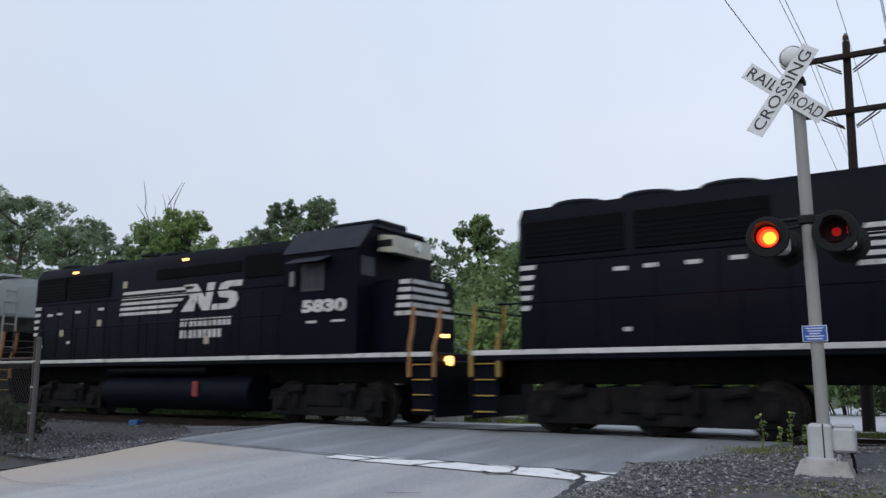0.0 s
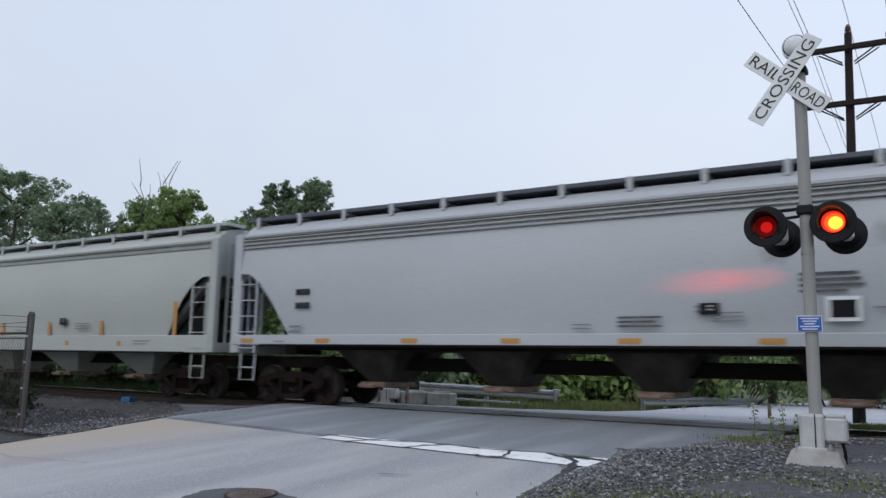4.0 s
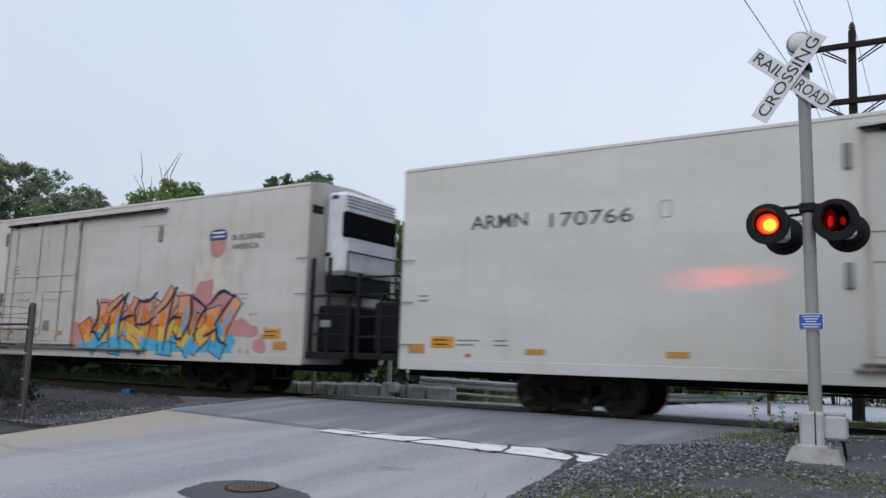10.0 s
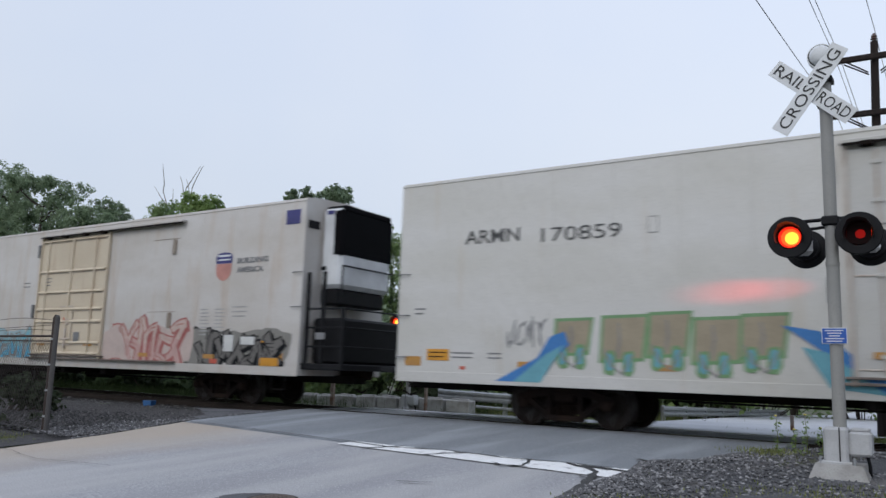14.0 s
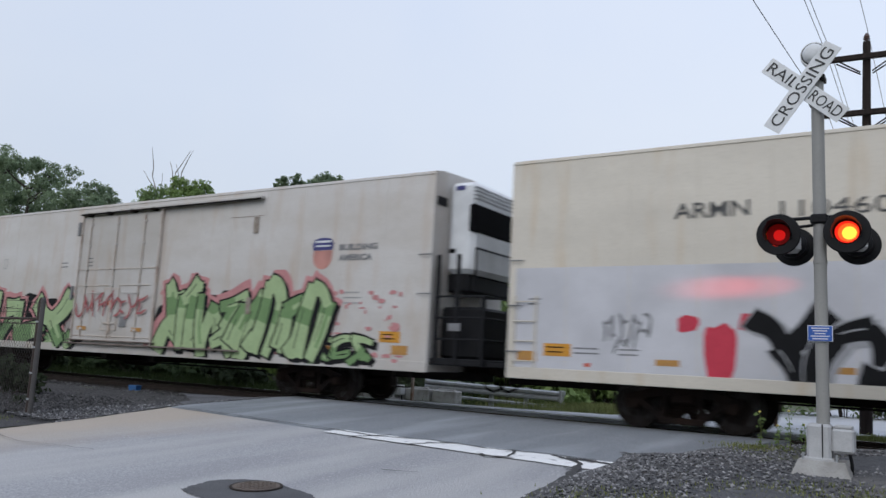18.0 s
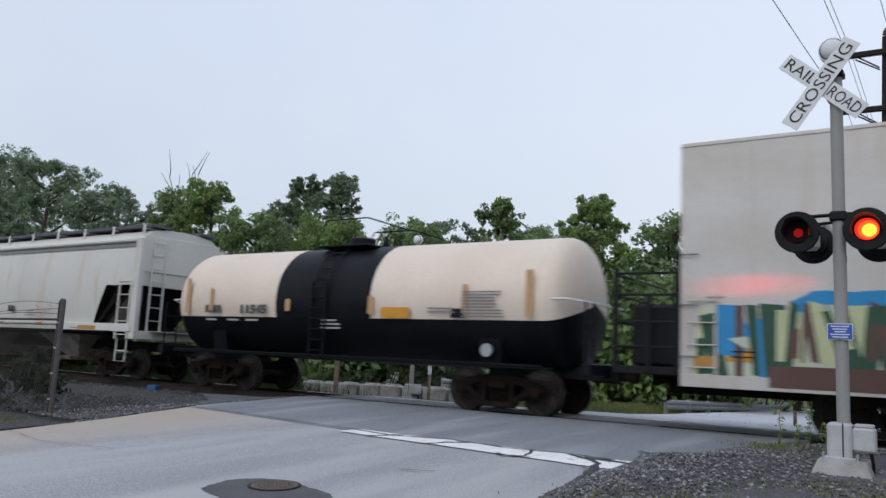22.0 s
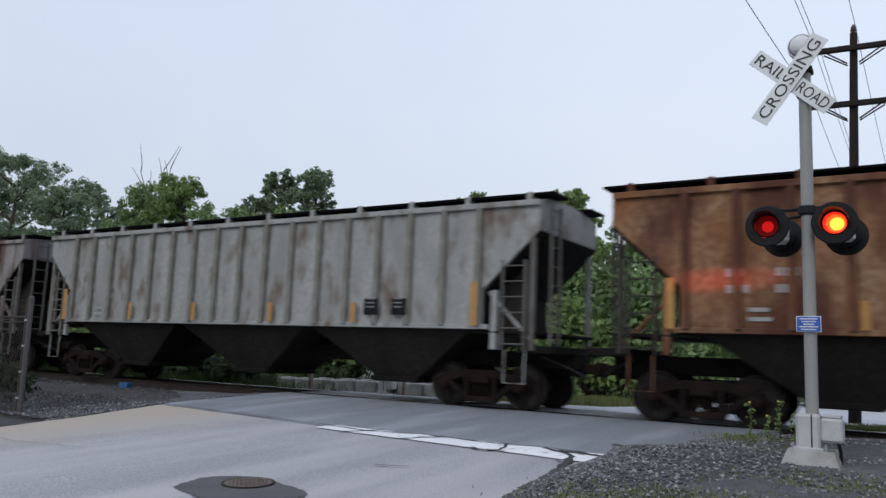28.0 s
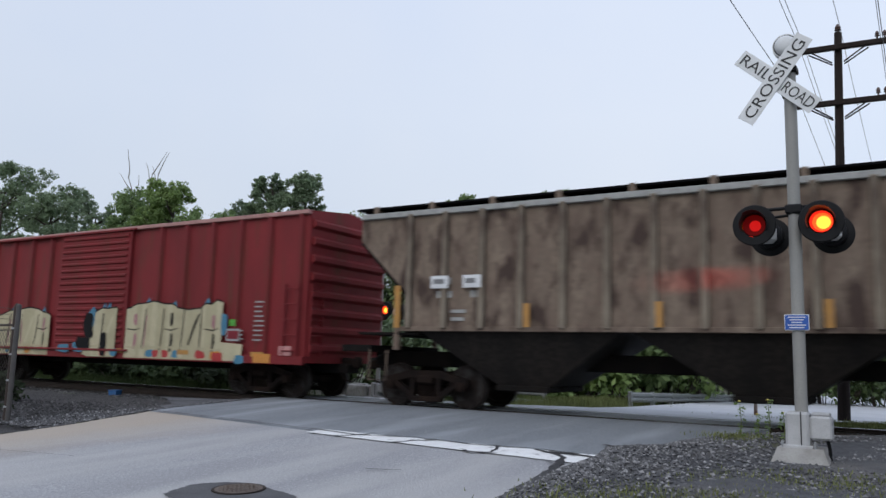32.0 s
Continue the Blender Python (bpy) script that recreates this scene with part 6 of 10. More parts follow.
    part("top_platform", Geo().rbox(xm - 0.8, xm + 0.9, -0.85, 0.85, 3.72, 3.76, 0.01), TANK_BLACK, car)
    part("valve", Geo().lathe([(0.1, 3.6), (0.1, 3.85), (0.05, 4.1)], "z", 10, (xm + 0.6, 0.2, 0)), TANK_BLACK, car)
    for sy in (-0.95, 0.95):
        rail = Geo()
        rail.tube([(xm - 0.8, sy, 3.75), (xm - 0.4, sy, 4.38), (xm + 0.9, sy, 4.38), (xm + 2.0, sy * 0.8, 4.05)], 0.018, 6)
        rail.tube([(xm + 0.5, sy, 3.75), (xm + 0.5, sy, 4.38)], 0.016, 6)
        part("platform_railing", rail, BLACK_METAL, car)
    ladder(car, xm, -1.53, 1.0, 2.75, TANK_BLACK, 7, 0.45)
    for sx in (-0.22, 0.22):
        part("grab_rail", Geo().tube([(xm + sx, -1.53 * math.cos(a), zc + 1.53 * math.sin(a)) for a in np.linspace(0.2, 1.15, 9)], 0.022, 6), BLACK_METAL, car)
    for a in np.linspace(0.35, 1.1, 5):
        part("grab_rung", Geo().tube([(xm - 0.22, -1.53 * math.cos(a), zc + 1.53 * math.sin(a)), (xm + 0.22, -1.53 * math.cos(a), zc + 1.53 * math.sin(a))], 0.016, 6), BLACK_METAL, car)
    plate(car, bx1 + 0.05, 2.2, 0.16, 0.4, TAN_STRIP, "reflector", -1.475)
    plate(car, bx0 + 0.45, 2.2, 0.16, 0.3, TAN_STRIP, "reflector", -1.475)
    plate(car, (bx1 + h) / 2 + 0.1, 2.35, 0.13, 0.6, TAN_STRIP, "reflector", -1.475)
    plate(car, (bx0 - h) / 2 - 0.3, 2.35, 0.13, 0.6, TAN_STRIP, "reflector", -1.475)
    plate(car, bx1 + 0.75, 2.03, 0.8, 0.24, PLACARD, "placard", -1.475)
    bars(car, -h + 2.0, 2.2, 0.85, 1, STENCIL_DULL, 0.2, 0.3, -1.475)
    lettering(car, "11545", -h + 3.4, 2.08, 0.3, STENCIL_DULL, -1.477, 0.95, bold=0.012)
    bars(car, h - 1.9, 2.5, 1.1, 9, STENCIL_GREY, 0.03, 0.065, -1.49)
    bars(car, bx1 + 2.0, 2.15, 0.7, 2, STENCIL_GREY, 0.03, 0.08, -1.475)
    plate(car, h - 2.55, 2.03, 0.35, 0.2, STENCIL, "data_panel", -1.47)
    part("builder_disc", Geo().lathe([(0.14, -1.33), (0.14, -1.28)], "y", 18, (h - 1.9, 0, 1.28)), GALV, car)
    for dx in (1.9, 2.7, 3.4):
        bars(car, -h + dx, 1.84, 0.5, 1, STENCIL_PALE, 0.05, 0.1, -1.46)
    bars(car, bx0 + 1.9, 1.86, 0.6, 3, STENCIL_PALE, 0.04, 0.09, -1.455)
    truck(car, h - 1.75)
    truck(car, -h + 1.75)
    couplers(car, h + 0.5, -h - 0.5)
    return car, h


# ---- box car ----
def box_car(front, rear, label):
    car, h = new_car("box_car", label, "railway car", front, rear)
    part("body", Geo().prism([(-1.50, 0.85), (-1.50, 4.40), (-1.42, 4.46), (0, 4.62), (1.42, 4.46), (1.50, 4.40), (1.50, 0.85)], -h, h, "x"), BOX_RED, car)
    part("roof_edge", Geo().rbox(-h, h, -1.60, -1.48, 4.36, 4.46, 0.012), mat("boxcar_roof_edge", (0.42, 0.22, 0.20), 0.6, scale=3, bump=0.05), car)
    d1, d0 = h - 9.6, h - 6.4
    post = cached("boxpost", lambda: Geo().prism([(-0.10, -1.50), (0.10, -1.50), (0.05, -1.59), (-0.05, -1.59)], 0.95, 4.38, "z").mesh("side_post", BOX_RED))
    for i in range(16):
        x = -h + 0.25 + (2 * h - 0.5) * i / 15
        if not d1 - 0.2 < x < d0 + 0.2:
            part("side_post", post, None, car, at=(x, 0, 0))
    dr = part("door", Geo().rbox(d1, d0, -1.60, -1.48, 1.05, 4.36, 0.012), BOX_RED, car)
    corr = cached("doorcorr", lambda: Geo().prism([(-1.60, -0.05), (-1.60, 0.05), (-1.64, 0.02), (-1.64, -0.02)], -(d0 - d1) / 2 + 0.12, (d0 - d1) / 2 - 0.12, "x").mesh("corrugation", BOX_RED))
    for k in range(17):
        part("corrugation", corr, None, dr, at=((d0 + d1) / 2, 0, 1.25 + k * 0.185))
    part("door_track", Geo().rbox(d1 - 3.3, d0 + 0.2, -1.68, -1.5, 1.0, 1.06, 0.01).rbox(d1 - 3.3, d0 + 0.2, -1.66, -1.5, 4.34, 4.40, 0.01), BOX_RED, car)
    part("side_sill", Geo().rbox(-h, h, -1.60, -1.5, 0.80, 1.0, 0.012), BOX_RED, car)
    # corrugated end
    dread = cached("dread", lambda: Geo().prism([(0, -0.12), (0, 0.12), (0.10, 0.05), (0.10, -0.05)], -1.42, 1.42, "y").mesh("end_corrugation", BOX_RED))
    for k in range(8):
        z = 1.2 + 0.42 * k
        part("end_corrugation", dread, None, car, at=(h, 0, z))
    ladder(car, h - 0.4, -1.61, 1.0, 2.7, BOX_RED, 5, 0.42)
    ladder(car, h + 0.06, -1.2, 1.0, 2.7, BOX_RED, 5, 0.42, yaw=90)
    for x in np.arange(-h + 1, h - 0.5, 2.6):
        plate(car, float(x), 1.02, 0.42, 0.11, AMBER_STRIP, y=-1.605)
    bars(car, h - 1.4, 2.3, 0.34, 9, STENCIL_PALE, 0.035, 0.115, -1.59)
    bars(car, h - 2.0, 1.6, 0.26, 3, STENCIL_PALE, 0.03, 0.1, -1.59)
    part("centre_sill", Geo().rbox(-h - 0.3, h + 0.3, -0.25, 0.25, 0.62, 0.85, 0.02), UNDER, car)
    truck(car, h - 1.8)
    truck(car, -h + 1.8)
    couplers(car, h + 0.1, -h - 0.1)
    return car, h


# ---- locomotives ----
def loco_truck(car, x, axles, r=0.508):
    wb = 2.74 if axles == 2 else 4.15
    def make():
        g = Geo()
        for sgn in (-1, 1):
            y0, y1 = sorted((sgn * 0.98, sgn * 1.12))
            g.prism([(-wb / 2 - 0.45, 0.55), (-wb / 2 - 0.35, 0.82), (-0.5, 0.92), (0.5, 0.92), (wb / 2 + 0.35, 0.82), (wb / 2 + 0.45, 0.55), (wb / 2 + 0.2, 0.62), (wb / 2 - 0.45, 0.60), (0.75, 0.40), (-0.75, 0.40), (-wb / 2 + 0.45, 0.60), (-wb / 2 - 0.2, 0.62)], y0, y1, "y")
            g.rbox(-0.55, 0.55, y0 - 0.05, y1 + 0.05, 0.42, 0.66, 0.03)
            for e in (-1, 1):
                g.tube([(e * 0.85, sgn * 1.16, 0.45), (e * 0.85, sgn * 1.16, 0.85)], 0.09, 8)
        g.rbox(-0.4, 0.4, -1.0, 1.0, 0.55, 0.9, 0.04)
        return g.mesh("truck", CAST_DARK, 30)
    t = part("truck", cached(("ltruck", axles), make), None, car, at=(x, 0, 0))
    for k in range(axles):
        ox = -wb / 2 + wb * k / (axles - 1)
        w = part("wheelset", cached(("wheelset", r), lambda: wheelset_mesh(r)), None, t, at=(ox, 0, r))
        WHEELSETS.append((w, car, ox, r))
        for sgn in (-1, 1):
            part("axle_box", cached("laxle", lambda: Geo().rbox(-0.2, 0.2, -0.1, 0.08, -0.2, 0.24, 0.04).lathe([(0.15, -0.1), (0.15, -0.16), (0.08, -0.18)], "y", 12).mesh("axle_box", CAST_DARK, 30)), None, t, at=pose(ox, sgn * 1.06, r, 0, 0, 0 if sgn < 0 else 180))
            part("brake_cylinder", cached("lcyl", lambda: Geo().tube([(-0.25, 0, 0), (0.25, 0, 0.08)], 0.11, 10).mesh("brake_cylinder", CAST_DARK, 30)), None, t, at=(ox + 0.55 * (1 if ox <= 0 else -1), sgn * 1.18, 0.78))


CAST_DARK = mat("loco_truck_grime", (0.0045, 0.0046, 0.005), 0.85, spec=0.12, color2=(0.014, 0.0125, 0.012), scale=3, fine=35, bump=0.4)


def locomotive(front, rear, label, axles, number=None, cab=True):
    """Black road switcher: narrow hood, cab, walkways with railings, fuel tank and grilles. Front is +x."""
    car, h = new_car("diesel_locomotive", label, "locomotive", front, rear, "locomotives at the head of the train")
    hw = 0.92
    hood_r = -h + 0.85
    cab_r, cab_f, nose = (h - 4.35, h - 2.05, h - 0.95)
    deck = 1.62
    part("deck", Geo().rbox(-h, h, -1.50, 1.50, 1.42, deck, 0.02), LOCO_BLACK, car)
    part("frame_stripe", Geo().rbox(-h + 0.02, h - 0.02, -1.525, -1.49, 1.53, 1.63, 0.008), LOCO_WHITE, car, "dirty white stripe along the frame")
    part("underframe", Geo().rbox(-h + 0.3, h - 0.3, -0.6, 0.6, 0.95, 1.42, 0.03), CAST_DARK, car)
    hood = part("hood", Geo().prism([(-hw, deck), (-hw, 4.34), (-0.74, 4.62), (0.74, 4.62), (hw, 4.34), (hw, deck)], hood_r, cab_r, "x"), LOCO_BLACK, car)
    # door seams and latches along the hood
    seam = cached("hoodseam", lambda: Geo().rbox(-0.012, 0.012, -hw - 0.012, -hw, 1.75, 3.35, 0.003).mesh("door_seam", LOCO_GRILLE))
    for k in range(14):
        part("door_seam", seam, None, hood, at=(hood_r + 0.5 + k * (cab_r - hood_r - 1.0) / 13, 0, 0))
    part("hood_ledge", Geo().rbox(hood_r, cab_r, -hw - 0.02, -hw, 3.42, 3.46, 0.006), LOCO_BLACK, hood)
    big = axles == 3
    for a, b in (((hood_r + 0.12, hood_r + 2.3), (hood_r + 2.5, hood_r + 5.0)) if big else ((hood_r + 0.1, hood_r + 1.7), (hood_r + 1.8, hood_r + 4.0))):
        gr = part("radiator_grille", Geo().rbox(a, b, -hw - 0.03, -hw + 0.02, 3.55, 4.30, 0.01), LOCO_GRILLE, hood)
        for k in range(6):
            part("grille_slat", Geo().box(a + 0.03, b - 0.03, -hw - 0.04, -hw - 0.03, 3.56 + 0.1 * k, 3.59 + 0.1 * k), LOCO_BLACK, gr)
    part("side_grille", Geo().rbox(cab_r - 2.0, cab_r - 0.1, -hw - 0.03, -hw + 0.02, 3.7, 4.3, 0.01), LOCO_GRILLE, hood)
    part("side_grille", Geo().rbox(-1.5, 2.0, -hw - 0.02, -hw + 0.02, 3.9, 4.2, 0.01), LOCO_GRILLE, hood)
    fan = cached("fan", lambda: Geo().lathe([(0.68, 4.58), (0.68, 4.70), (0.62, 4.76), (0.45, 4.78), (0.2, 4.76)], "z", 26).mesh("fan", LOCO_BLACK))
    for x in (hood_r + 1.0, hood_r + 3.4, hood_r + 6.2) if not big else (hood_r + 1.05, hood_r + 2.6, hood_r + 4.2):
        part("cooling_fan", fan, None, hood, at=(x, 0, 0))
    part("exhaust_stack", Geo().rbox(-0.6, 0.3, -0.4, 0.4, 4.58, 4.76, 0.04), LOCO_BLACK, hood)
    if not big:
        part("air_horn", Geo().tube([(hood_r + 4.6, 0, 4.6), (hood_r + 4.6, 0, 4.84)], 0.03, 6).tube([(hood_r + 4.35, -0.15, 4.88), (hood_r + 4.85, -0.15, 4.88)], [0.04, 0.09], 8).tube([(hood_r + 4.35, 0.1, 4.90), (hood_r + 4.85, 0.1, 4.90)], [0.04, 0.09], 8), BLACK_METAL, hood)
    for x in () if big else (hood_r + 2.1, -0.3):
        part("hood_lamp", Geo().rbox(x - 0.10, x + 0.10, -0.94, -0.82, 4.38, 4.44, 0.01), LAMP_AMBER, hood, "small amber lamp")
    # rear end marks and stripes
    g = Geo()
    for k in range(5):
        z = 2.45 + 0.21 * k
        g.prism([(hood_r + 0.02, z), (hood_r + 0.34 - 0.03 * (4 - k), z), (hood_r + 0.38 - 0.03 * (4 - k), z + 0.10), (hood_r + 0.02, z + 0.10)], -hw - 0.008, -hw - 0.002, "y")
        g.box(hood_r - 0.008, hood_r - 0.002, -hw + 0.02, hw - 0.02, z, z + 0.10)
    part("end_stripes", g, LOCO_WHITE, hood, "white stripes at the rear")
    for q, z in ((2.2, 3.18), (2.8, 3.2), (3.6, 3.2), (4.4, 3.22), (2.3, 2.0)) if big else ((0.9, 3.1), (1.4, 3.12), (2.4, 3.14), (3.6, 3.18), (0.5, 2.1), (2.0, 2.2)):
        plate(car, hood_r + q, z, 0.28 if z > 3 else 0.16, 0.08, LOCO_WHITE, "stencil", -hw - 0.002)
    for q, z in () if big else ((1.6, 2.5), (4.7, 3.85), (6.9, 4.0), (3.55, 2.75), (8.4, 2.1)):
        plate(car, hood_r + q, z, 0.2, 0.2, mat("notice_tan", (0.42, 0.36, 0.26), 0.7, bump=0), "notice", -hw - 0.002)
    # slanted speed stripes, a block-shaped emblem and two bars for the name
    e0 = hood_r + (6.3 if big else 4.5)
    g = Geo()
    for k in range(5):
        z = 2.92 + 0.155 * k
        g.prism([(e0 + 0.03 * k, z), (e0 + 2.35 + 0.22 * k, z), (e0 + 2.45 + 0.22 * k, z + 0.085), (e0 + 0.04 + 0.03 * k, z + 0.085)], -hw - 0.008, -hw - 0.002, "y")
    part("speed_stripes", g, LOCO_WHITE, hood, "five slanted white stripes")
    x1 = e0 + 2.8
    g = Geo()
    for pts in (((x1, 2.92), (x1 + 0.36, 3.3), (x1 + 0.05, 3.68), (x1 + 0.62, 3.68), (x1 + 0.98, 3.26), (x1 + 1.06, 3.68), (x1 + 1.36, 3.68), (x1 + 1.16, 2.92), (x1 + 0.88, 2.92), (x1 + 0.62, 3.22), (x1 + 0.52, 2.92)),
                ((x1 + 1.24, 2.92), (x1 + 1.28, 3.08), (x1 + 1.86, 3.08), (x1 + 1.94, 3.2), (x1 + 1.56, 3.26), (x1 + 1.46, 3.42), (x1 + 1.58, 3.62), (x1 + 1.8, 3.68), (x1 + 2.42, 3.68), (x1 + 2.38, 3.52), (x1 + 1.88, 3.52), (x1 + 1.86, 3.44), (x1 + 2.2, 3.36), (x1 + 2.28, 3.16), (x1 + 2.16, 2.98), (x1 + 1.95, 2.92))):
        g.prism(list(pts), -hw - 0.008, -hw - 0.002, "y")
    part("emblem", g, LOCO_WHITE, hood, "white angular emblem")
    bars(car, x1 + 1.05, 2.72, 2.1, 2, LOCO_WHITE, 0.22, 0.32, -hw, "name_bar")
    # cab
    if cab:
        c = part("cab", Geo().prism([(-1.53, deck), (-1.53, 4.10), (-1.05, 4.62), (1.05, 4.62), (1.53, 4.10), (1.53, deck)], cab_r, cab_f, "x"), LOCO_BLACK, car)
        part("cab_roof", Geo().prism([(-1.58, 4.07), (-1.07, 4.64), (1.07, 4.64), (1.58, 4.07), (1.07, 4.70), (-1.07, 4.70)], cab_r - 0.03, cab_f + 0.08, "x"), CAB_GREY, c)
        part("air_conditioner", Geo().rbox(cab_r + 0.7, cab_f - 0.1, -0.6, 0.6, 4.68, 4.92, 0.05), LOCO_BLACK, c)
        part("sunshade", Geo().prism([(-1.53, 3.95), (-1.95, 3.78), (-1.95, 3.76), (-1.53, 3.92)], cab_r + 0.4, cab_r + 1.5, "x"), CAB_GREY, c)
        wf = part("side_window", Geo().rbox(cab_r + 0.58, cab_r + 1.30, -1.55, -1.52, 3.12, 3.80, 0.01), mat("window_frame", (0.035, 0.036, 0.038), 0.5, bump=0), c)
        part("pane", Geo().box(cab_r + 0.64, cab_r + 0.92, -1.556, -1.552, 3.18, 3.74), mat("dull_glass", (0.03, 0.036, 0.042), 0.3, spec=0.25, bump=0), wf)
        part("pane", Geo().box(cab_r + 0.96, cab_r + 1.24, -1.556, -1.552, 3.18, 3.74), MATS["dull_glass"], wf)
        part("mirror", Geo().rbox(cab_r + 0.34, cab_r + 0.46, -1.7, -1.6, 3.25, 3.62, 0.02), STENCIL_GREY, c)
        part("front_window", Geo().box(cab_f, cab_f + 0.01, -1.4, -0.9, 3.45, 3.9), MATS["dull_glass"], c)
        part("number_board", Geo().prism([(cab_f - 0.1, 4.1), (cab_f + 0.55, 4.0), (cab_f + 0.5, 4.42), (cab_f - 0.1, 4.5)], -0.75, 0.75, "y"), mat("board_cream", (0.45, 0.43, 0.36), 0.6, scale=3, bump=0), c, "cream number board")
        part("board_print", Geo().box(cab_f + 0.0, cab_f + 0.42, -0.757, -0.752, 4.17, 4.34), STENCIL, c, "dark bars on the board")
        part("headlight", Geo().lathe([(0.12, cab_f + 0.5), (0.12, cab_f + 0.58)], "x", 14, (0, 0.15, 4.25)), SIGN_WHITE, c)
        if number:
            lettering(car, number, (cab_r + cab_f) / 2 + 0.15, 2.75, 0.38, LOCO_WHITE, -1.53, 1.38, "white road number", 0.02, "road_number")
            bars(car, cab_r + 0.95, 2.42, 0.35, 1, LOCO_WHITE, 0.06, 0.1, -1.532)
            bars(car, cab_r + 1.75, 2.42, 0.4, 1, LOCO_WHITE, 0.05, 0.1, -1.532)
        n = part("nose", Geo().prism([(-0.92, deck), (-0.92, 3.25), (-0.7, 3.38), (0.7, 3.38), (0.92, 3.25), (0.92, deck)], cab_f, nose, "x"), LOCO_BLACK, car)
        g = Geo()
        for k in range(5):
            z = 2.5 + 0.18 * k
            g.box(nose + 0.002, nose + 0.008, -0.9, 0.9 - 0.12 * k, z, z + 0.1)
            g.box(nose - 0.45 + 0.03 * k, nose - 0.02, -0.932, -0.924, z, z + 0.1)
        part("nose_stripes", g, LOCO_WHITE, n, "white nose stripes")
        for y in (-0.95, 0.95):
            part("ditch_light", Geo().lathe([(0.10, h + 0.02), (0.11, h + 0.12), (0.08, h + 0.13)], "x", 14, (0, y, 1.45)), LAMP_WARM, car, "lit warm headlamp")
        part("marker_lamp", Geo().rbox(h - 0.05, h + 0.05, -1.1, -0.9, 1.95, 2.02, 0.01), LAMP_AMBER, car)
    # pilot, steps, tank, railings
    rails = mat("rail_ochre", (0.30, 0.14, 0.05), 0.7, color2=(0.22, 0.10, 0.04), scale=4, bump=0.02) if number else mat("rail_olive_yellow", (0.30, 0.20, 0.04), 0.7, color2=(0.23, 0.15, 0.03), scale=4, bump=0.02)
    for e in (-1, 1):
        x = e * (h - 0.3)
        part("pilot", Geo().rbox(min(e * h, e * (h + 0.06)), max(e * h, e * (h + 0.06)), -1.45, 1.45, 0.25, 1.45, 0.02), LOCO_BLACK, car)
        st = part("steps", Geo().rbox(x - 0.28, x + 0.28, -1.42, -1.36, 0.3, 1.5, 0.02), LOCO_BLACK, car)
        for k in range(4):
            part("step_edge", Geo().rbox(x - 0.22, x + 0.22, -1.50, -1.40, 0.39 + 0.32 * k, 0.415 + 0.32 * k, 0.005), YELLOW, st, "yellow step edge")
        part("corner_rail", Geo().tube([(x - 0.30, -1.50, 1.1), (x - 0.30, -1.50, 1.75), (x - 0.24, -1.48, 2.1), (x - 0.22, -1.46, 2.6)], 0.05, 6), rails, car)
        part("corner_rail", Geo().tube([(x + 0.30, -1.44, 1.1), (x + 0.30, -1.44, 1.75), (x + 0.4, -1.4, 2.1), (x + 0.42, -1.38, 2.55)], 0.05, 6), rails, car)
        part("end_rail", Geo().tube([(e * (h + 0.02), -1.4, 2.5), (e * (h + 0.02), 1.4, 2.5)], 0.025, 6), LOCO_BLACK, car)
    hr = part("handrail", Geo().tube([(-h + 0.6, -1.46, 2.55), (cab_r if cab else h - 1, -1.46, 2.62)], 0.02, 6), LOCO_BLACK, car)
    for k in range(8):
        x = -h + 0.7 + k * ((cab_r if cab else h - 1) + h - 0.9) / 7
        part("stanchion", cached("stanchion", lambda: Geo().tube([(0, 0, deck), (0, 0, 2.6)], 0.018, 6).mesh("stanchion", LOCO_BLACK)), None, hr, at=(x, -1.46, 0))
    a, b = (-3.0, 2.9) if axles == 2 else (-2.6, 2.6)
    rim = [(-1.0 - 0.42 * math.sin(q), 0.70 - 0.46 * math.cos(q)) for q in np.linspace(0, math.pi, 10)]
    part("fuel_tank", Geo().prism(rim + [(-y, z) for y, z in rim[::-1]], a, b, "x"), LOCO_BLACK, car)
    part("air_reservoir", Geo().tube([(a + 0.1, -1.25, 1.30), (b - 1.6, -1.25, 1.30)], 0.13, 14), LOCO_BLACK, car)
    part("fuel_filler", Geo().rbox(0.9, 1.1, -1.46, -1.40, 0.6, 1.0, 0.02), mat("filler_red", (0.25, 0.03, 0.03), 0.6, bump=0), car, "red filler cap")
    tx = h - (3.32 if axles == 2 else 3.6)
    # added dark plates stand in for deep truck frames, hiding the road behind
    for x in (-tx, tx):
        part("brake_rigging", Geo().rbox(x - 0.85 * axles, x + 0.85 * axles, -1.12, -1.06, 0.20, 0.60, 0.02), CAST_DARK, car)
    loco_truck(car, tx, axles)
    loco_truck(car, -tx, axles)
    couplers(car, h + 0.2, -h - 0.2)
    return car, h


# ---- the train, head to tail ----
locomotive(13.4, -8.2, "black diesel locomotive with white stripes and roof fans", 3, None)
locomotive(-9.15, -26.15, "black diesel locomotive with white stripes, emblem and road number", 2, "5830")
hopper(-27.0, -45.3, "pale grey-green covered hopper car with smooth curved sides", HOPPER_PALE)
hopper(-46.1, -63.5, "pale silver-grey covered hopper car with smooth curved sides", HOPPER_NEUTRAL, straps=None, sill_bottom=1.40, eave_lines=True, walk=ROOF_GREY)
c, h = hopper(-64.4, -82.9, "pale covered hopper car with a small red tag", HOPPER_PALE, eave_band=mat("band_grey", (0.22, 0.23, 0.22), 0.5, bump=0.02))
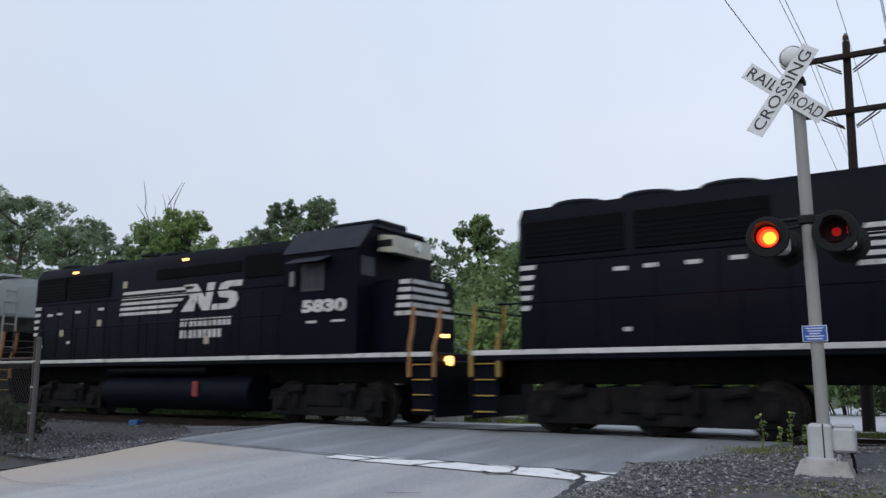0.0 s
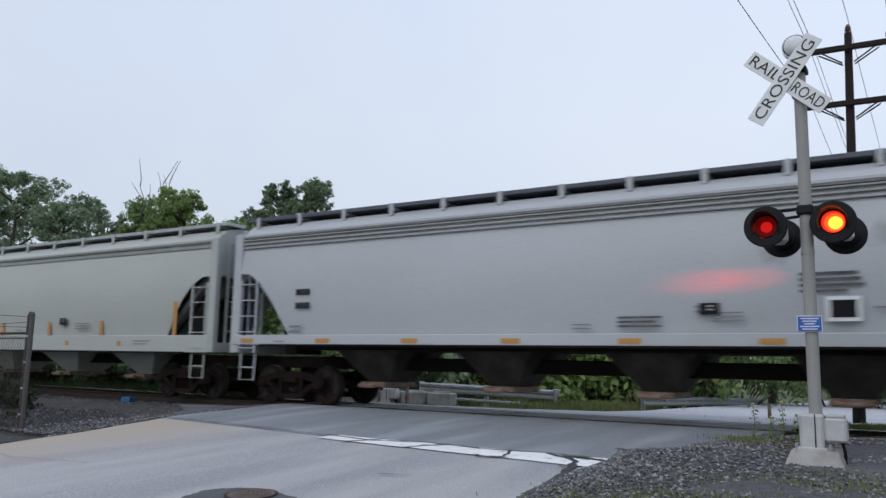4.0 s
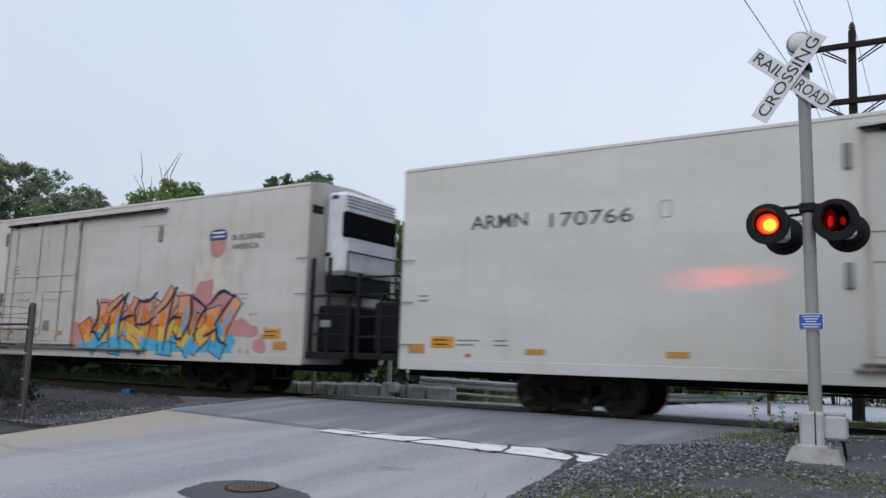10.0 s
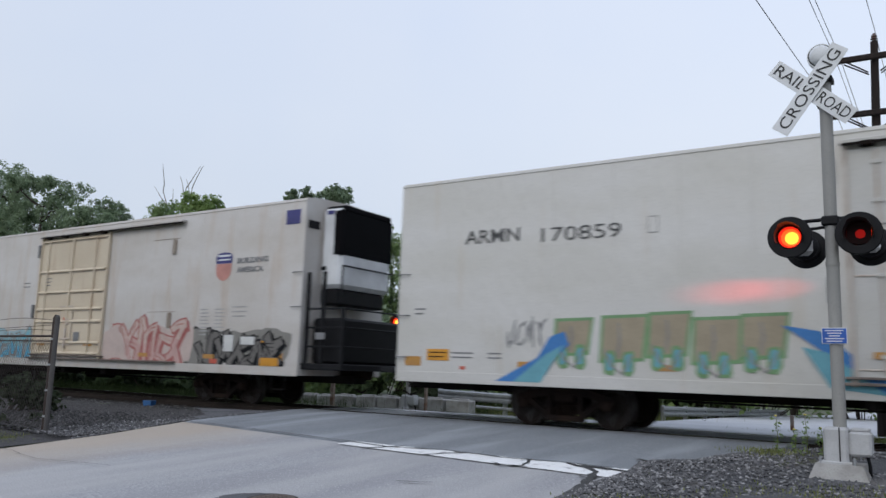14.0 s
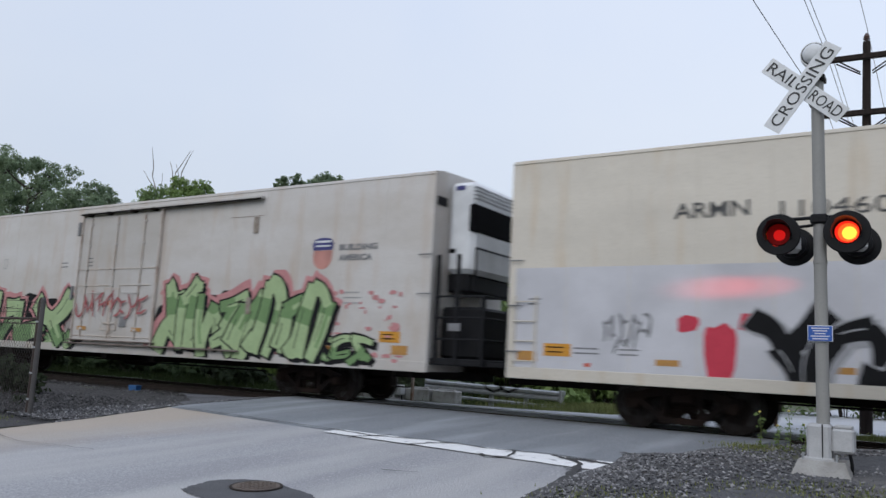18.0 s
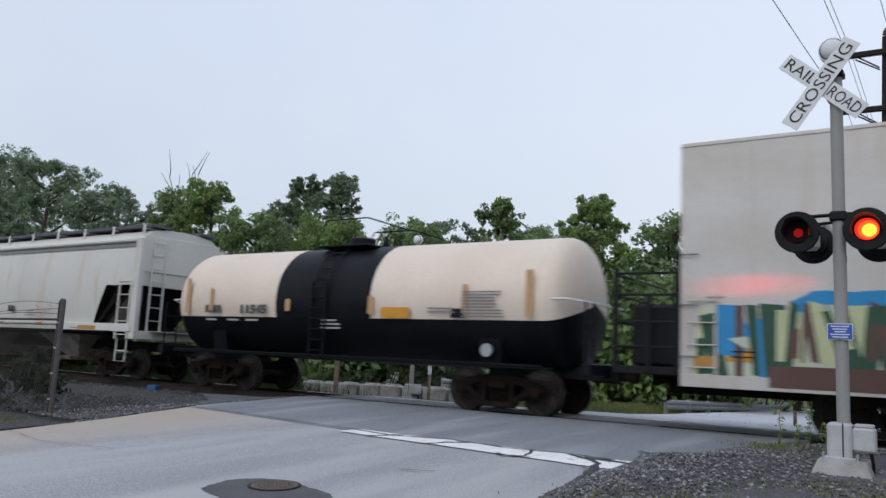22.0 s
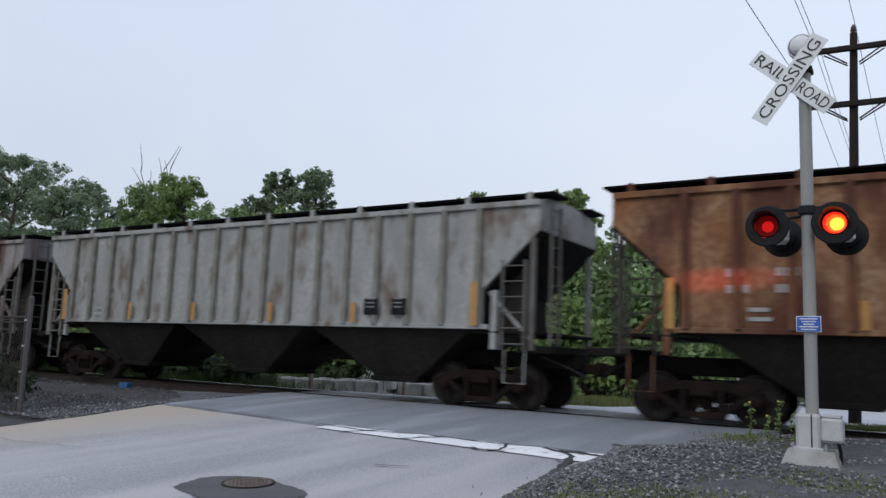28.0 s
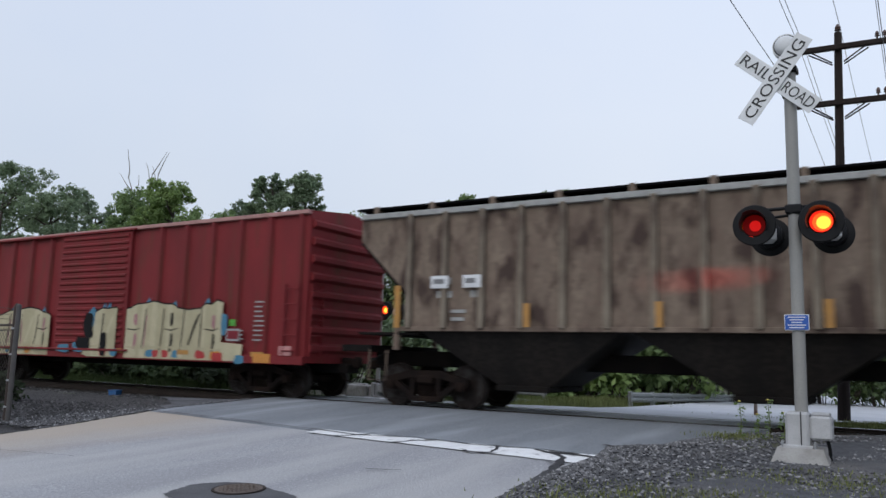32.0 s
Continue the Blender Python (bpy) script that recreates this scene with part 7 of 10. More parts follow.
tag_scrawl(c, -h + 2.45, -h + 3.8, 1.75, 2.4, paint("red", (0.55, 0.05, 0.08)), 5, 5, 0.075, "red sprayed tag", -1.60)
c, h = reefer(-84.9, -107.5, "cream insulated car with orange-red bands and bold graffiti", CREAM, None, "flat", None, False, None, ORANGE_RED, (9.6, 13.25), False)
CRYO = (c, h)
c, h = reefer(-108.7, -131.15, "white insulated car with a yellow end panel", WHITE_REEFER, ("ARMN", "170766"), False, PLACARD, door=(9.9, 13.55), text_at=(1.72, 3.78), logo_at=(4.02, 3.80))
big_porch(c, -h)
c, h = reefer(-133.92, -156.35, "white insulated car with pink, orange and blue graffiti", WHITE_DIRTY, ("ARMN", "170077"), "flat", door=(9.0, 12.82), text_at=(1.4, 2.06), logo_at=(3.08, 3.85))
R2 = (c, h)
c, h = reefer(-157.65, -180.15, "white insulated car with green and blue graffiti near its end", WHITE_REEFER, ("ARMN", "170859"), False, PLACARD, door=(9.78, 13.6), text_at=(1.7, 3.78), logo_at=(4.1, 3.82))
R3 = (c, h)
c, h = reefer(-183.1, -203.25, "white insulated car with pink and blue graffiti and a tan door", WHITE_DIRTY, None, "curved", None, True, CREAM_DOOR, None, (7.9, 11.6), True, True, logo_at=(2.85, 3.60), ribbed=True)
R4 = (c, h)
c, h = reefer(-205.7, -225.55, "stained white insulated car with tan door and black-red graffiti", WHITE_CREAMY, ("ARMN", "110460"), "curved", None, True, CREAM_DOOR, None, (7.5, 11.2), True, True, (3.3, 3.87), (2.5, 3.75), True)
R5 = (c, h)
c, h = reefer(-227.45, -250.05, "stained white insulated car covered in green graffiti", WHITE_DIRTY, ("ARMN", "170302"), "flat", door=(9.0, 12.75), text_at=(1.65, 3.44), logo_at=(3.1, 3.45))
R6 = (c, h)
c, h = reefer(-251.1, -270.97, "white insulated car with brown, teal and blue graffiti", WHITE_DIRTY, ("ARMN", "110888"), False, LOGO_BLUE, True, None, None, (8.55, 12.2), False, True, (2.2, 3.38), (3.6, 3.52), True)
R7 = (c, h)
big_porch(c, -h)
tank_car(-273.2, -285.4, "cream and black tank car with a black middle band")
c, h = hopper(-286.9, -306.0, "cream covered hopper car with rust streaks and a red tag", HOPPER_CREAM, 3, straps=None, sill_bottom=1.40, flat_end=True, eave_band=mat("band_dull_grey", (0.20, 0.20, 0.195), 0.6, bump=0.02), walk=ROOF_GREY)
H5 = (c, h)
hopper(-307.0, -326.8, "silver-grey covered hopper car with smooth sides", HOPPER_SILVER, 3, sill_bottom=1.40, flat_end=True, eave_lines=True)
ribbed_hopper(-328.3, -345.0, "rust-orange ribbed covered hopper car", RIB_RUST, rear_ladder=END_DARK)
ribbed_hopper(-346.5, -363.0, "grey ribbed covered hopper car with dark outlet bays", RIB_GREY, POST_TAN, rear_ladder=POST_TAN)
ribbed_hopper(-364.6, -381.85, "grey ribbed covered hopper car streaked with rust", RIB_MIXED, POST_RUST, marks=(4.24, 7.76, 11.28), panels=(4.55, 3.75), rear_ladder=POST_TAN)
c, h = ribbed_hopper(-383.15, -399.95, "brown grimy ribbed covered hopper car", RIB_BROWN, POST_BROWN, chord=STENCIL_PALE, panels=(4.92, 4.11))
for bx0, bx1, bz0, bz1 in ((-0.22, 0.22, 2.23, 2.27), (-0.22, 0.22, 1.84, 1.88), (-0.22, -0.18, 1.88, 2.23), (0.18, 0.22, 1.88, 2.23)):
    part("panel_frame", Geo().box(h - 4.11 + bx0, h - 4.11 + bx1, -1.645, -1.632, bz0, bz1), WHITE_CLEAN, c)
for x in (2.15, 2.92):
    plate(c, -h + x, 2.62, 0.42, 0.26, WHITE_CLEAN, "number_plate_patch", -1.632, "pale painted patch")
    bars(c, -h + x, 2.68, 0.30, 1, STENCIL_GREY, 0.10, 0.1, -1.64)
c, h = box_car(-401.5, -416.9, "dark red box car with cream graffiti and a corrugated end")
BOX = (c, h)


# ---- paint on the cars ----
SKY, TEAL = paint("sky", (0.08, 0.38, 0.58)), paint("teal", (0.08, 0.44, 0.33))
ORANGE, CREAMY = paint("orange", (0.68, 0.22, 0.04)), paint("creamy", (0.62, 0.52, 0.33))
RED, BROWN, GREY_P, BLUE = paint("red", (0.55, 0.05, 0.08)), paint("brown", (0.12, 0.07, 0.058)), paint("grey", (0.24, 0.23, 0.22)), paint("blue", (0.06, 0.19, 0.44))
MAROON, WHITE_P, FOREST = paint("maroon", (0.20, 0.025, 0.035)), paint("white", (0.62, 0.62, 0.60)), paint("forest", (0.04, 0.09, 0.06))
LILAC = mat("paint_out_lilac", (0.555, 0.55, 0.575), 0.5, bump=0.02, scale=0.8)

c, h = CRYO
part("white_panel", Geo().add([(h - 5.25, -1.604, 3.20), (h - 0.92, -1.604, 3.20), (h - 0.92, -1.604, 4.50), (h - 5.25, -1.604, 4.50)], [(0, 1, 2, 3)]), PATCH_WHITE, c, "pale painted-out rectangle")
g = Geo()
paint_fan(g, [(h - 9.75, 0.84), (h - 5.1, 0.84), (h - 5.05, 2.12), (h - 7, 2.2), (h - 9.0, 2.1), (h - 9.5, 1.6)], -1.628, 0)
paint_fan(g, [(h - 8.9, 2.08), (h - 5.05, 2.1), (h - 5.1, 2.24), (h - 7.0, 2.28), (h - 8.8, 2.22)], -1.629, 1)
part("graffiti_ground", g, [STENCIL, SKY], c, "black sprayed ground with a blue edge", angle=0)
words("graffiti_letters", "2TRAINZ", 1.42, c, Matrix.Translation((h - 7.15, -1.632, 1.55)) @ SIDE, paint("orchid", (0.46, 0.13, 0.27)), "pink sprayed letters", 4.35, 0.002, 0.06)
words("graffiti_tag", "FLIPO", 0.52, c, Matrix.Translation((h - 2.85, -1.605, 1.93)) @ SIDE, STENCIL, "black sprayed tag", 1.65, 0.002)
part("tag_line", Geo().box(h - 3.8, h - 1.9, -1.606, -1.602, 1.62, 1.67), STENCIL, c)
for k in range(3):
    tag_scrawl(c, h - 4.95, h - 4.2, 1.72 - 0.27 * k, 1.94 - 0.27 * k, STENCIL_DULL, 4, 80 + k, 0.035, "small dark sprayed tag")
plate(c, h - 2.15, 1.38, 0.34, 0.36, STENCIL, "data_panel")
lx = h - 19.75
g = Geo()
ex, ez = lx - 0.28, 3.73
g.sheet([[(ex + rr * 1.06 * math.cos(a), -1.606, ez + rr * math.sin(a)) for a in np.linspace(0.9, 5.3, 14)] for rr in (0.20, 0.46)])
g.box(ex + 0.2, ex + 1.03, -1.607, -1.602, 3.94, 4.19)
g.prism([(ex + 0.28, 3.30), (ex + 0.62, 3.30), (ex + 0.80, 3.94), (ex + 0.44, 3.94)], -1.607, -1.602, "y")
g.box(ex - 0.1, ex + 0.3, -1.607, -1.602, 3.66, 3.80)
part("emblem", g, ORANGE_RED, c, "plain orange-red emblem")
bars(c, lx + 0.0, 3.14, 2.95, 1, ORANGE_RED, 0.28, 0.3, name="name_bar")
bars(c, lx + 0.05, 2.85, 0.9, 1, ORANGE_RED, 0.10, 0.3)
bars(c, lx + 0.0, 2.42, 0.75, 1, ORANGE_RED, 0.16, 0.3)
bars(c, h - 11.3, 4.32, 2.2, 1, ORANGE_RED, 0.10, 0.2, -1.65)
bars(c, h - 12.5, 3.62, 0.5, 2, ORANGE_RED, 0.08, 0.22, -1.65)
bars(c, h - 2.9, 2.9, 0.9, 1, ORANGE_RED, 0.05, 0.2)
bars(c, h - 1.8, 2.25, 1.0, 3, ORANGE_RED, 0.06, 0.18)

c, h = R2
NAVY, PEACH, GOLD = paint("navy", (0.03, 0.03, 0.07)), paint("peach", (0.66, 0.30, 0.19)), paint("gold", (0.66, 0.42, 0.08))
PINK_DULL = paint("pink_dull", (0.52, 0.24, 0.24))
rng_p = random.Random(31)
spots(c, [(h - 8.6 + 0.62 * k + rng_p.uniform(-0.1, 0.2), 1.75 + rng_p.uniform(-0.5, 0.65), rng_p.uniform(0.7, 1.2), rng_p.uniform(0.6, 1.1)) for k in range(10)] + [(h - 2.9 + 0.30 * k, 1.85 - 0.12 * k + rng_p.uniform(-0.1, 0.2), rng_p.uniform(0.25, 0.5), rng_p.uniform(0.25, 0.45)) for k in range(6)] + [(h - 3.4 + rng_p.uniform(0, 2.4), rng_p.uniform(0.95, 2.0), rng_p.uniform(0.05, 0.13), rng_p.uniform(0.05, 0.13)) for k in range(26)], PINK_DULL, -1.602, 4, "dull pink sprayed cloud")
spots(c, [(h - 6.9 + 1.35 * k, 1.75, 2.0, 1.2) for k in range(3)] + [(h - 3.3, 1.6, 0.6, 0.8)], PEACH, -1.6024, 41, "peach sprayed letter ground")
spots(c, [(h - 7.2 + 1.3 * k, 1.45, 1.8, 0.5) for k in range(3)] + [(h - 3.6, 1.35, 0.9, 0.4)], ORANGE, -1.6042, 42, "orange sprayed letter ground")
spots(c, [(h - 7.0, 1.08, 3.2, 0.5), (h - 4.6, 1.08, 4.2, 0.5), (h - 3.2, 1.2, 2.0, 0.55)], SKY, -1.6055, 5, "blue sprayed ground")
graffiti(c, h - 8.5, h - 2.5, 1.0, 2.65, [SKY, GOLD, ORANGE, PEACH, PEACH], 8, 4, "pink, orange and blue sprayed piece", -1.611, thick=0.52, outline=NAVY, edge=0.04, lean=0.05, shade=False)
tag_scrawl(c, h - 8.3, h - 2.4, 1.2, 2.6, NAVY, 6, 51, 0.085, "dark blue sprayed outlines", -1.6225)
spots(c, [(h - 18.5, 1.5, 0.9, 0.7), (h - 18.0, 1.2, 0.8, 0.7), (h - 12.3, 1.75, 1.1, 0.6), (h - 12.6, 1.1, 1.4, 0.5)] + [(h - 17.2 + 0.9 * k, 1.0 + 1.3 * (k % 2), 1.3, 0.5) for k in range(6)], MAROON, -1.602, 6, "dark red sprayed cloud")
spots(c, [(h - 17.0 + 1.05 * k, 1.65 - 0.2 * (k % 2), 1.7, 1.25) for k in range(5)], CREAMY, -1.6045, 43, "cream sprayed letter ground")
spots(c, [(h - 16.7, 2.0, 1.6, 0.7), (h - 15.2, 2.05, 1.6, 0.6), (h - 14.0, 2.0, 1.2, 0.7), (h - 14.2, 1.1, 0.7, 0.6)], paint("ice", (0.30, 0.50, 0.55)), -1.6062, 44, "pale blue sprayed letter tops")
graffiti(c, h - 17.6, h - 12.8, 0.95, 2.4, [paint("sage", (0.36, 0.38, 0.22)), CREAMY, MATS["spray_ice"]], 9, 4, "blue and cream sprayed piece with dark red edges", y=-1.6085, thick=0.46, outline=paint("slate", (0.10, 0.09, 0.10)), edge=0.045)
spots(c, [(h - 3.0, 3.35, 1.9, 1.7)], mat("repaint_cream", (0.60, 0.545, 0.48), 0.5, bump=0.02), seed=2)
c, h = R3
KHAKI, LEAFY, CYAN = paint("khaki", (0.33, 0.28, 0.20)), paint("leafy", (0.17, 0.30, 0.15)), paint("cyan", (0.14, 0.34, 0.40))
g = Geo()
paint_fan(g, [(h - 20.0, 0.86), (h - 19.3, 0.86), (h - 18.4, 1.6), (h - 18.5, 1.85), (h - 18.8, 1.75), (h - 19.1, 1.3)], -1.6215, 0)
paint_fan(g, [(h - 19.6, 0.86), (h - 19.0, 0.86), (h - 18.5, 1.6), (h - 18.9, 1.4)], -1.6225, 1)
paint_fan(g, [(h - 14.6, 1.95), (h - 14.0, 1.85), (h - 13.5, 1.4), (h - 12.3, 0.84), (h - 13.1, 0.84), (h - 14.1, 1.6)], -1.6215, 0)
paint_fan(g, [(h - 14.3, 1.6), (h - 13.9, 1.5), (h - 13.1, 0.86), (h - 13.9, 0.95)], -1.6225, 1)
tagged(part("spray_sweep", g, [BLUE, CYAN], c, "blue and cyan sprayed sweep", angle=0), kind="stuff")
# square tan letters with green edges, dripping below
g = Geo()
rng_p = random.Random(12)
for k, x in enumerate((18.7, 17.75, 16.85, 16.05, 15.25)):
    w, b, t = 0.74 + 0.12 * (k % 2), 1.42 - 0.1 * (k % 2), 2.06 + 0.05 * (k % 3)
    for j, (gx, gy, m) in enumerate(((0.06, 0.0, 0), (0.0, 0.0, 1))):
        yy = -1.6035 - 0.0006 * (2 * k + j)
        a0, a1, b0, b1 = h - x - gx, h - x + w + gx, b - gx, t + gx
        g.add([(a0, yy, b0), (a1 - 0.1, yy, b0 + 0.05), (a1, yy, b1), (a0 + 0.05, yy, b1 - 0.02)], [(0, 1, 2, 3)], m)
    for dx in (0.16, 0.52):
        paint_fan(g, blob(rng_p, h - x + dx, b - 0.05, 0.24, 0.46, 0.1), -1.6102 - 0.0003 * k, 0)
        paint_fan(g, blob(rng_p, h - x + dx, b - 0.04, 0.13, 0.33, 0.1), -1.6122 - 0.0003 * k, 2)
    paint_stroke(g, [(h - x + 0.30, b + 0.05), (h - x + 0.36, (b + t) / 2), (h - x + 0.33, t - 0.1)], 0.05, -1.6142, 3)
    paint_stroke(g, [(h - x + 0.05, b + 0.2), (h - x + 0.2, b - 0.1), (h - x + 0.4, b - 0.25), (h - x + 0.6, b + 0.1)], 0.05, -1.6148 - 0.0003 * k, 3)
tagged(part("graffiti", g, [LEAFY, KHAKI, CYAN, GREY_P], c, "green and tan sprayed square letters with blue drips", angle=0), kind="stuff")
tag_scrawl(c, h - 19.8, h - 18.95, 1.5, 2.1, STENCIL_GREY, 4, 4, 0.05, "grey sprayed tag")
c, h = R4
spots(c, [(h - 7.2 + 0.9 * k, 1.5, 1.3, 1.0) for k in range(4)], paint("pale_blush", (0.52, 0.42, 0.38)), -1.602, 45, "faded pink sprayed ground")
graffiti(c, h - 7.7, h - 4.4, 0.98, 2.15, [paint("blush", (0.50, 0.33, 0.30)), paint("salmon", (0.52, 0.40, 0.35))], 14, 4, "faded pink sprayed letters", thick=0.30, outline=paint("rose", (0.36, 0.12, 0.11)), edge=0.05)
spots(c, [(h - 3.5 + 0.85 * k, 1.45, 1.4, 0.9) for k in range(4)], paint("pewter", (0.24, 0.23, 0.21)), -1.602, 46, "grey sprayed ground")
graffiti(c, h - 4.1, h - 0.7, 0.95, 1.9, [paint("ash", (0.16, 0.15, 0.14))], 15, 5, "grey and black sprayed letters", thick=0.36, edge=0.05, lean=0.0)
spots(c, [(h - 14.6 + 0.95 * k, 1.45, 1.4, 0.95) for k in range(3)], paint("haze_blue", (0.30, 0.42, 0.46)), -1.602, 47, "pale blue sprayed ground")
graffiti(c, h - 15.1, h - 12.0, 0.95, 2.0, [SKY, paint("aqua", (0.22, 0.42, 0.46))], 16, 4, "pale blue sprayed letters", thick=0.28, outline=GREY_P, edge=0.06)
lettering(c, "ARMN", h - 15.7, 2.5, 0.40, STENCIL_DULL, width=1.2)
bars(c, h - 15.75, 2.28, 1.3, 1, STENCIL_DULL, 0.24, 0.3)
graffiti(c, h - 19.6, h - 16.6, 0.95, 1.75, [paint("dusk", (0.30, 0.30, 0.40))], 17, 4, "grey-blue sprayed tag", thick=0.2, edge=0.05)
plate(c, h - 0.42, 4.70, 0.48, 0.36, LOGO_BLUE, "blue_plate", -1.604, "small blue plate near the roof corner")
plate(c, h - 2.45, 1.55, 0.36, 0.42, WHITE_P, "blank_panel", -1.622)
plate(c, h - 1.75, 1.62, 0.5, 0.2, WHITE_P, "blank_panel", -1.622)
plate(c, h - 0.95, 1.1, 0.62, 0.2, PLACARD, "placard", -1.62)
c, h = R5
part("repaint", Geo().box(h - 19.7, h - 11.35, -1.6025, -1.6, 0.9, 2.95), LILAC, c, "lilac painted-out patch")
part("repaint", Geo().box(h - 7.3, h - 1.4, -1.6025, -1.6, 0.9, 2.52), LILAC, c, "lilac painted-out patch")
spots(c, [(h - 15.75, 1.4, 0.5, 1.1), (h - 16.3, 1.9, 0.35, 0.3), (h - 12.3, 2.15, 0.9, 0.3), (h - 12.0, 1.95, 0.5, 0.4), (h - 15.2, 1.95, 0.5, 0.3)], RED, -1.604, 8, "red sprayed splashes")
spots(c, [(h - 10.1, 1.85, 0.9, 0.6), (h - 10.0, 1.35, 0.6, 0.8), (h - 8.45, 1.75, 0.35, 0.5), (h - 8.2, 1.0, 0.4, 0.4), (h - 8.9, 1.15, 0.3, 0.7)], RED, -1.703, 9, "red sprayed splashes")
graffiti(c, h - 15.5, h - 11.4, 0.9, 2.1, [STENCIL], 18, 3, "black sprayed letters with pale edges", -1.608, thick=0.52, outline=paint("pale_edge", (0.34, 0.34, 0.35)), lean=0.3, edge=0.04)
graffiti(c, h - 11.1, h - 8.7, 0.85, 2.1, [STENCIL], 19, 2, "black sprayed letters with pale edges", -1.7055, thick=0.46, outline=MATS["spray_pale_edge"], lean=0.3, edge=0.04)
tag_scrawl(c, h - 17.9, h - 16.95, 1.35, 2.1, STENCIL_GREY, 4, 6, 0.06, "grey sprayed tag")
c, h = R6
MINT, MINT_D = paint("mint", (0.36, 0.47, 0.25)), paint("mint_dark", (0.17, 0.28, 0.12))
spots(c, [(h - 18.2 + 1.05 * k, 1.65 + 0.1 * (k % 2), 1.6, 1.5) for k in range(5)], STENCIL, -1.602, 48, "black sprayed ground")
graffiti(c, h - 19.1, h - 13.4, 0.95, 2.55, [MINT_D, MINT, MINT], 20, 3, "green sprayed piece with pink edges", -1.608, thick=0.60, edge=0.07, halo=PINK_DULL)
graffiti(c, h - 14.2, h - 12.6, 0.88, 1.35, [MINT, MINT_D], 27, 2, "green sprayed flourish", -1.6095, thick=0.9, edge=0.05)
spots(c, [(h - 8.0 + 1.1 * k, 1.75, 1.7, 1.5) for k in range(5)], STENCIL, -1.604, 13, "black sprayed ground")
graffiti(c, h - 8.9, h - 3.1, 0.92, 2.75, [MINT, MINT, MINT_D, MINT], 21, 5, "large green and black sprayed piece with pink edges", -1.611, thick=0.40, edge=0.06, halo=PINK_DULL)
graffiti(c, h - 3.9, h - 1.6, 0.88, 1.5, [MINT_D, MINT], 23, 3, "green sprayed flourish", -1.6125, thick=0.5, edge=0.06)
rng_p = random.Random(77)
spots(c, [(h - rng_p.uniform(0.7, 3.0), rng_p.uniform(0.95, 2.5), rng_p.uniform(0.05, 0.2), rng_p.uniform(0.04, 0.12)) for k in range(44)] + [(h - 0.85, 1.72, 0.22, 0.2)], PINK_DULL, -1.602, 49, "pink sprayed smears")
tag_scrawl(c, h - 12.6, h - 9.3, 1.75, 2.5, paint("rose2", (0.36, 0.11, 0.11)), 7, 22, 0.075, "dull red sprayed scrawl", -1.70)
spots(c, [(h - 20.9, 1.45, 1.3, 0.5), (h - 19.9, 1.4, 0.9, 0.4), (h - 20.6, 1.05, 1.4, 0.3), (h - 12.9, 1.6, 0.7, 0.5)], paint("smudge", (0.33, 0.29, 0.27)), seed=12, label="grey sprayed smudges")
c, h = R7
MAUVE = paint("mauve_brown", (0.33, 0.22, 0.185))
spots(c, [(h - 8.1 + 0.85 * k, 2.15 + 0.15 * (k % 2), 1.2, 0.85) for k in range(8)], MAUVE, -1.602, 16, "mauve-brown sprayed ground")
spots(c, [(h - 7.9 + 0.95 * k, 1.4, 1.2, 0.85) for k in range(7)], CREAMY, -1.605, 17, "cream sprayed ground")
graffiti(c, h - 8.3, h - 2.2, 1.0, 2.55, [CREAMY, CREAMY, paint("fawn", (0.44, 0.31, 0.25)), MAUVE], 24, 6, "brown and cream sprayed piece", -1.610, thick=0.42, outline=paint("plum", (0.58, 0.33, 0.33)), edge=0.06, shade=False)
dots = Geo()
for k, (dx, z, w, hh, s) in enumerate(((7.75, 2.6, 0.5, 0.6, 0), (7.2, 2.65, 0.35, 0.4, 0), (6.3, 2.62, 0.55, 0.5, 0), (5.75, 2.66, 0.5, 0.55, 0), (4.3, 2.6, 0.55, 0.4, 0), (3.9, 2.8, 0.4, 0.35, 0), (2.1, 2.55, 0.5, 0.6, 0), (1.2, 2.6, 0.62, 0.65, 0), (1.1, 2.0, 0.4, 0.6, 0), (0.5, 2.0, 0.45, 0.4, 0), (8.4, 2.1, 0.4, 0.65, 0), (0.6, 1.55, 0.55, 0.7, 1), (0.75, 1.0, 0.5, 0.7, 1), (8.85, 1.85, 0.4, 0.6, 1), (8.8, 1.1, 0.5, 0.6, 1))):
    paint_fan(dots, [(h - dx + w / 2 * math.cos(a), z + 0.15 + hh / 2 * math.sin(a)) for a in np.linspace(0, 6.0, 18)], -1.6 - 0.0004 * k, s)
tagged(part("spray_dots", dots, [TEAL, FOREST], c, "teal and dark green sprayed dots", angle=0), kind="stuff")
spots(c, [(h - 18.6 + 1.5 * k, 1.35, 2.2, 0.9) for k in range(4)], paint("chalk", (0.50, 0.53, 0.42)), -1.598, 19, "pale green sprayed ground")
spots(c, [(h - 17.3, 2.1, 1.5, 0.7), (h - 13.2, 1.35, 0.6, 0.6), (h - 14.0, 1.0, 0.5, 0.4), (h - 19.0, 1.7, 0.6, 0.7)], paint("azure", (0.04, 0.26, 0.52)), -1.602, 15, "blue sprayed patches")
blocks(c, h - 19.7, h - 15.6, 0.95, 2.2, [BROWN, BROWN, paint("lemon", (0.50, 0.53, 0.32)), MATS["spray_azure"], FOREST, MATS["spray_chalk"]], 25, 34, "blue, brown and pale green sprayed piece", -1.604)
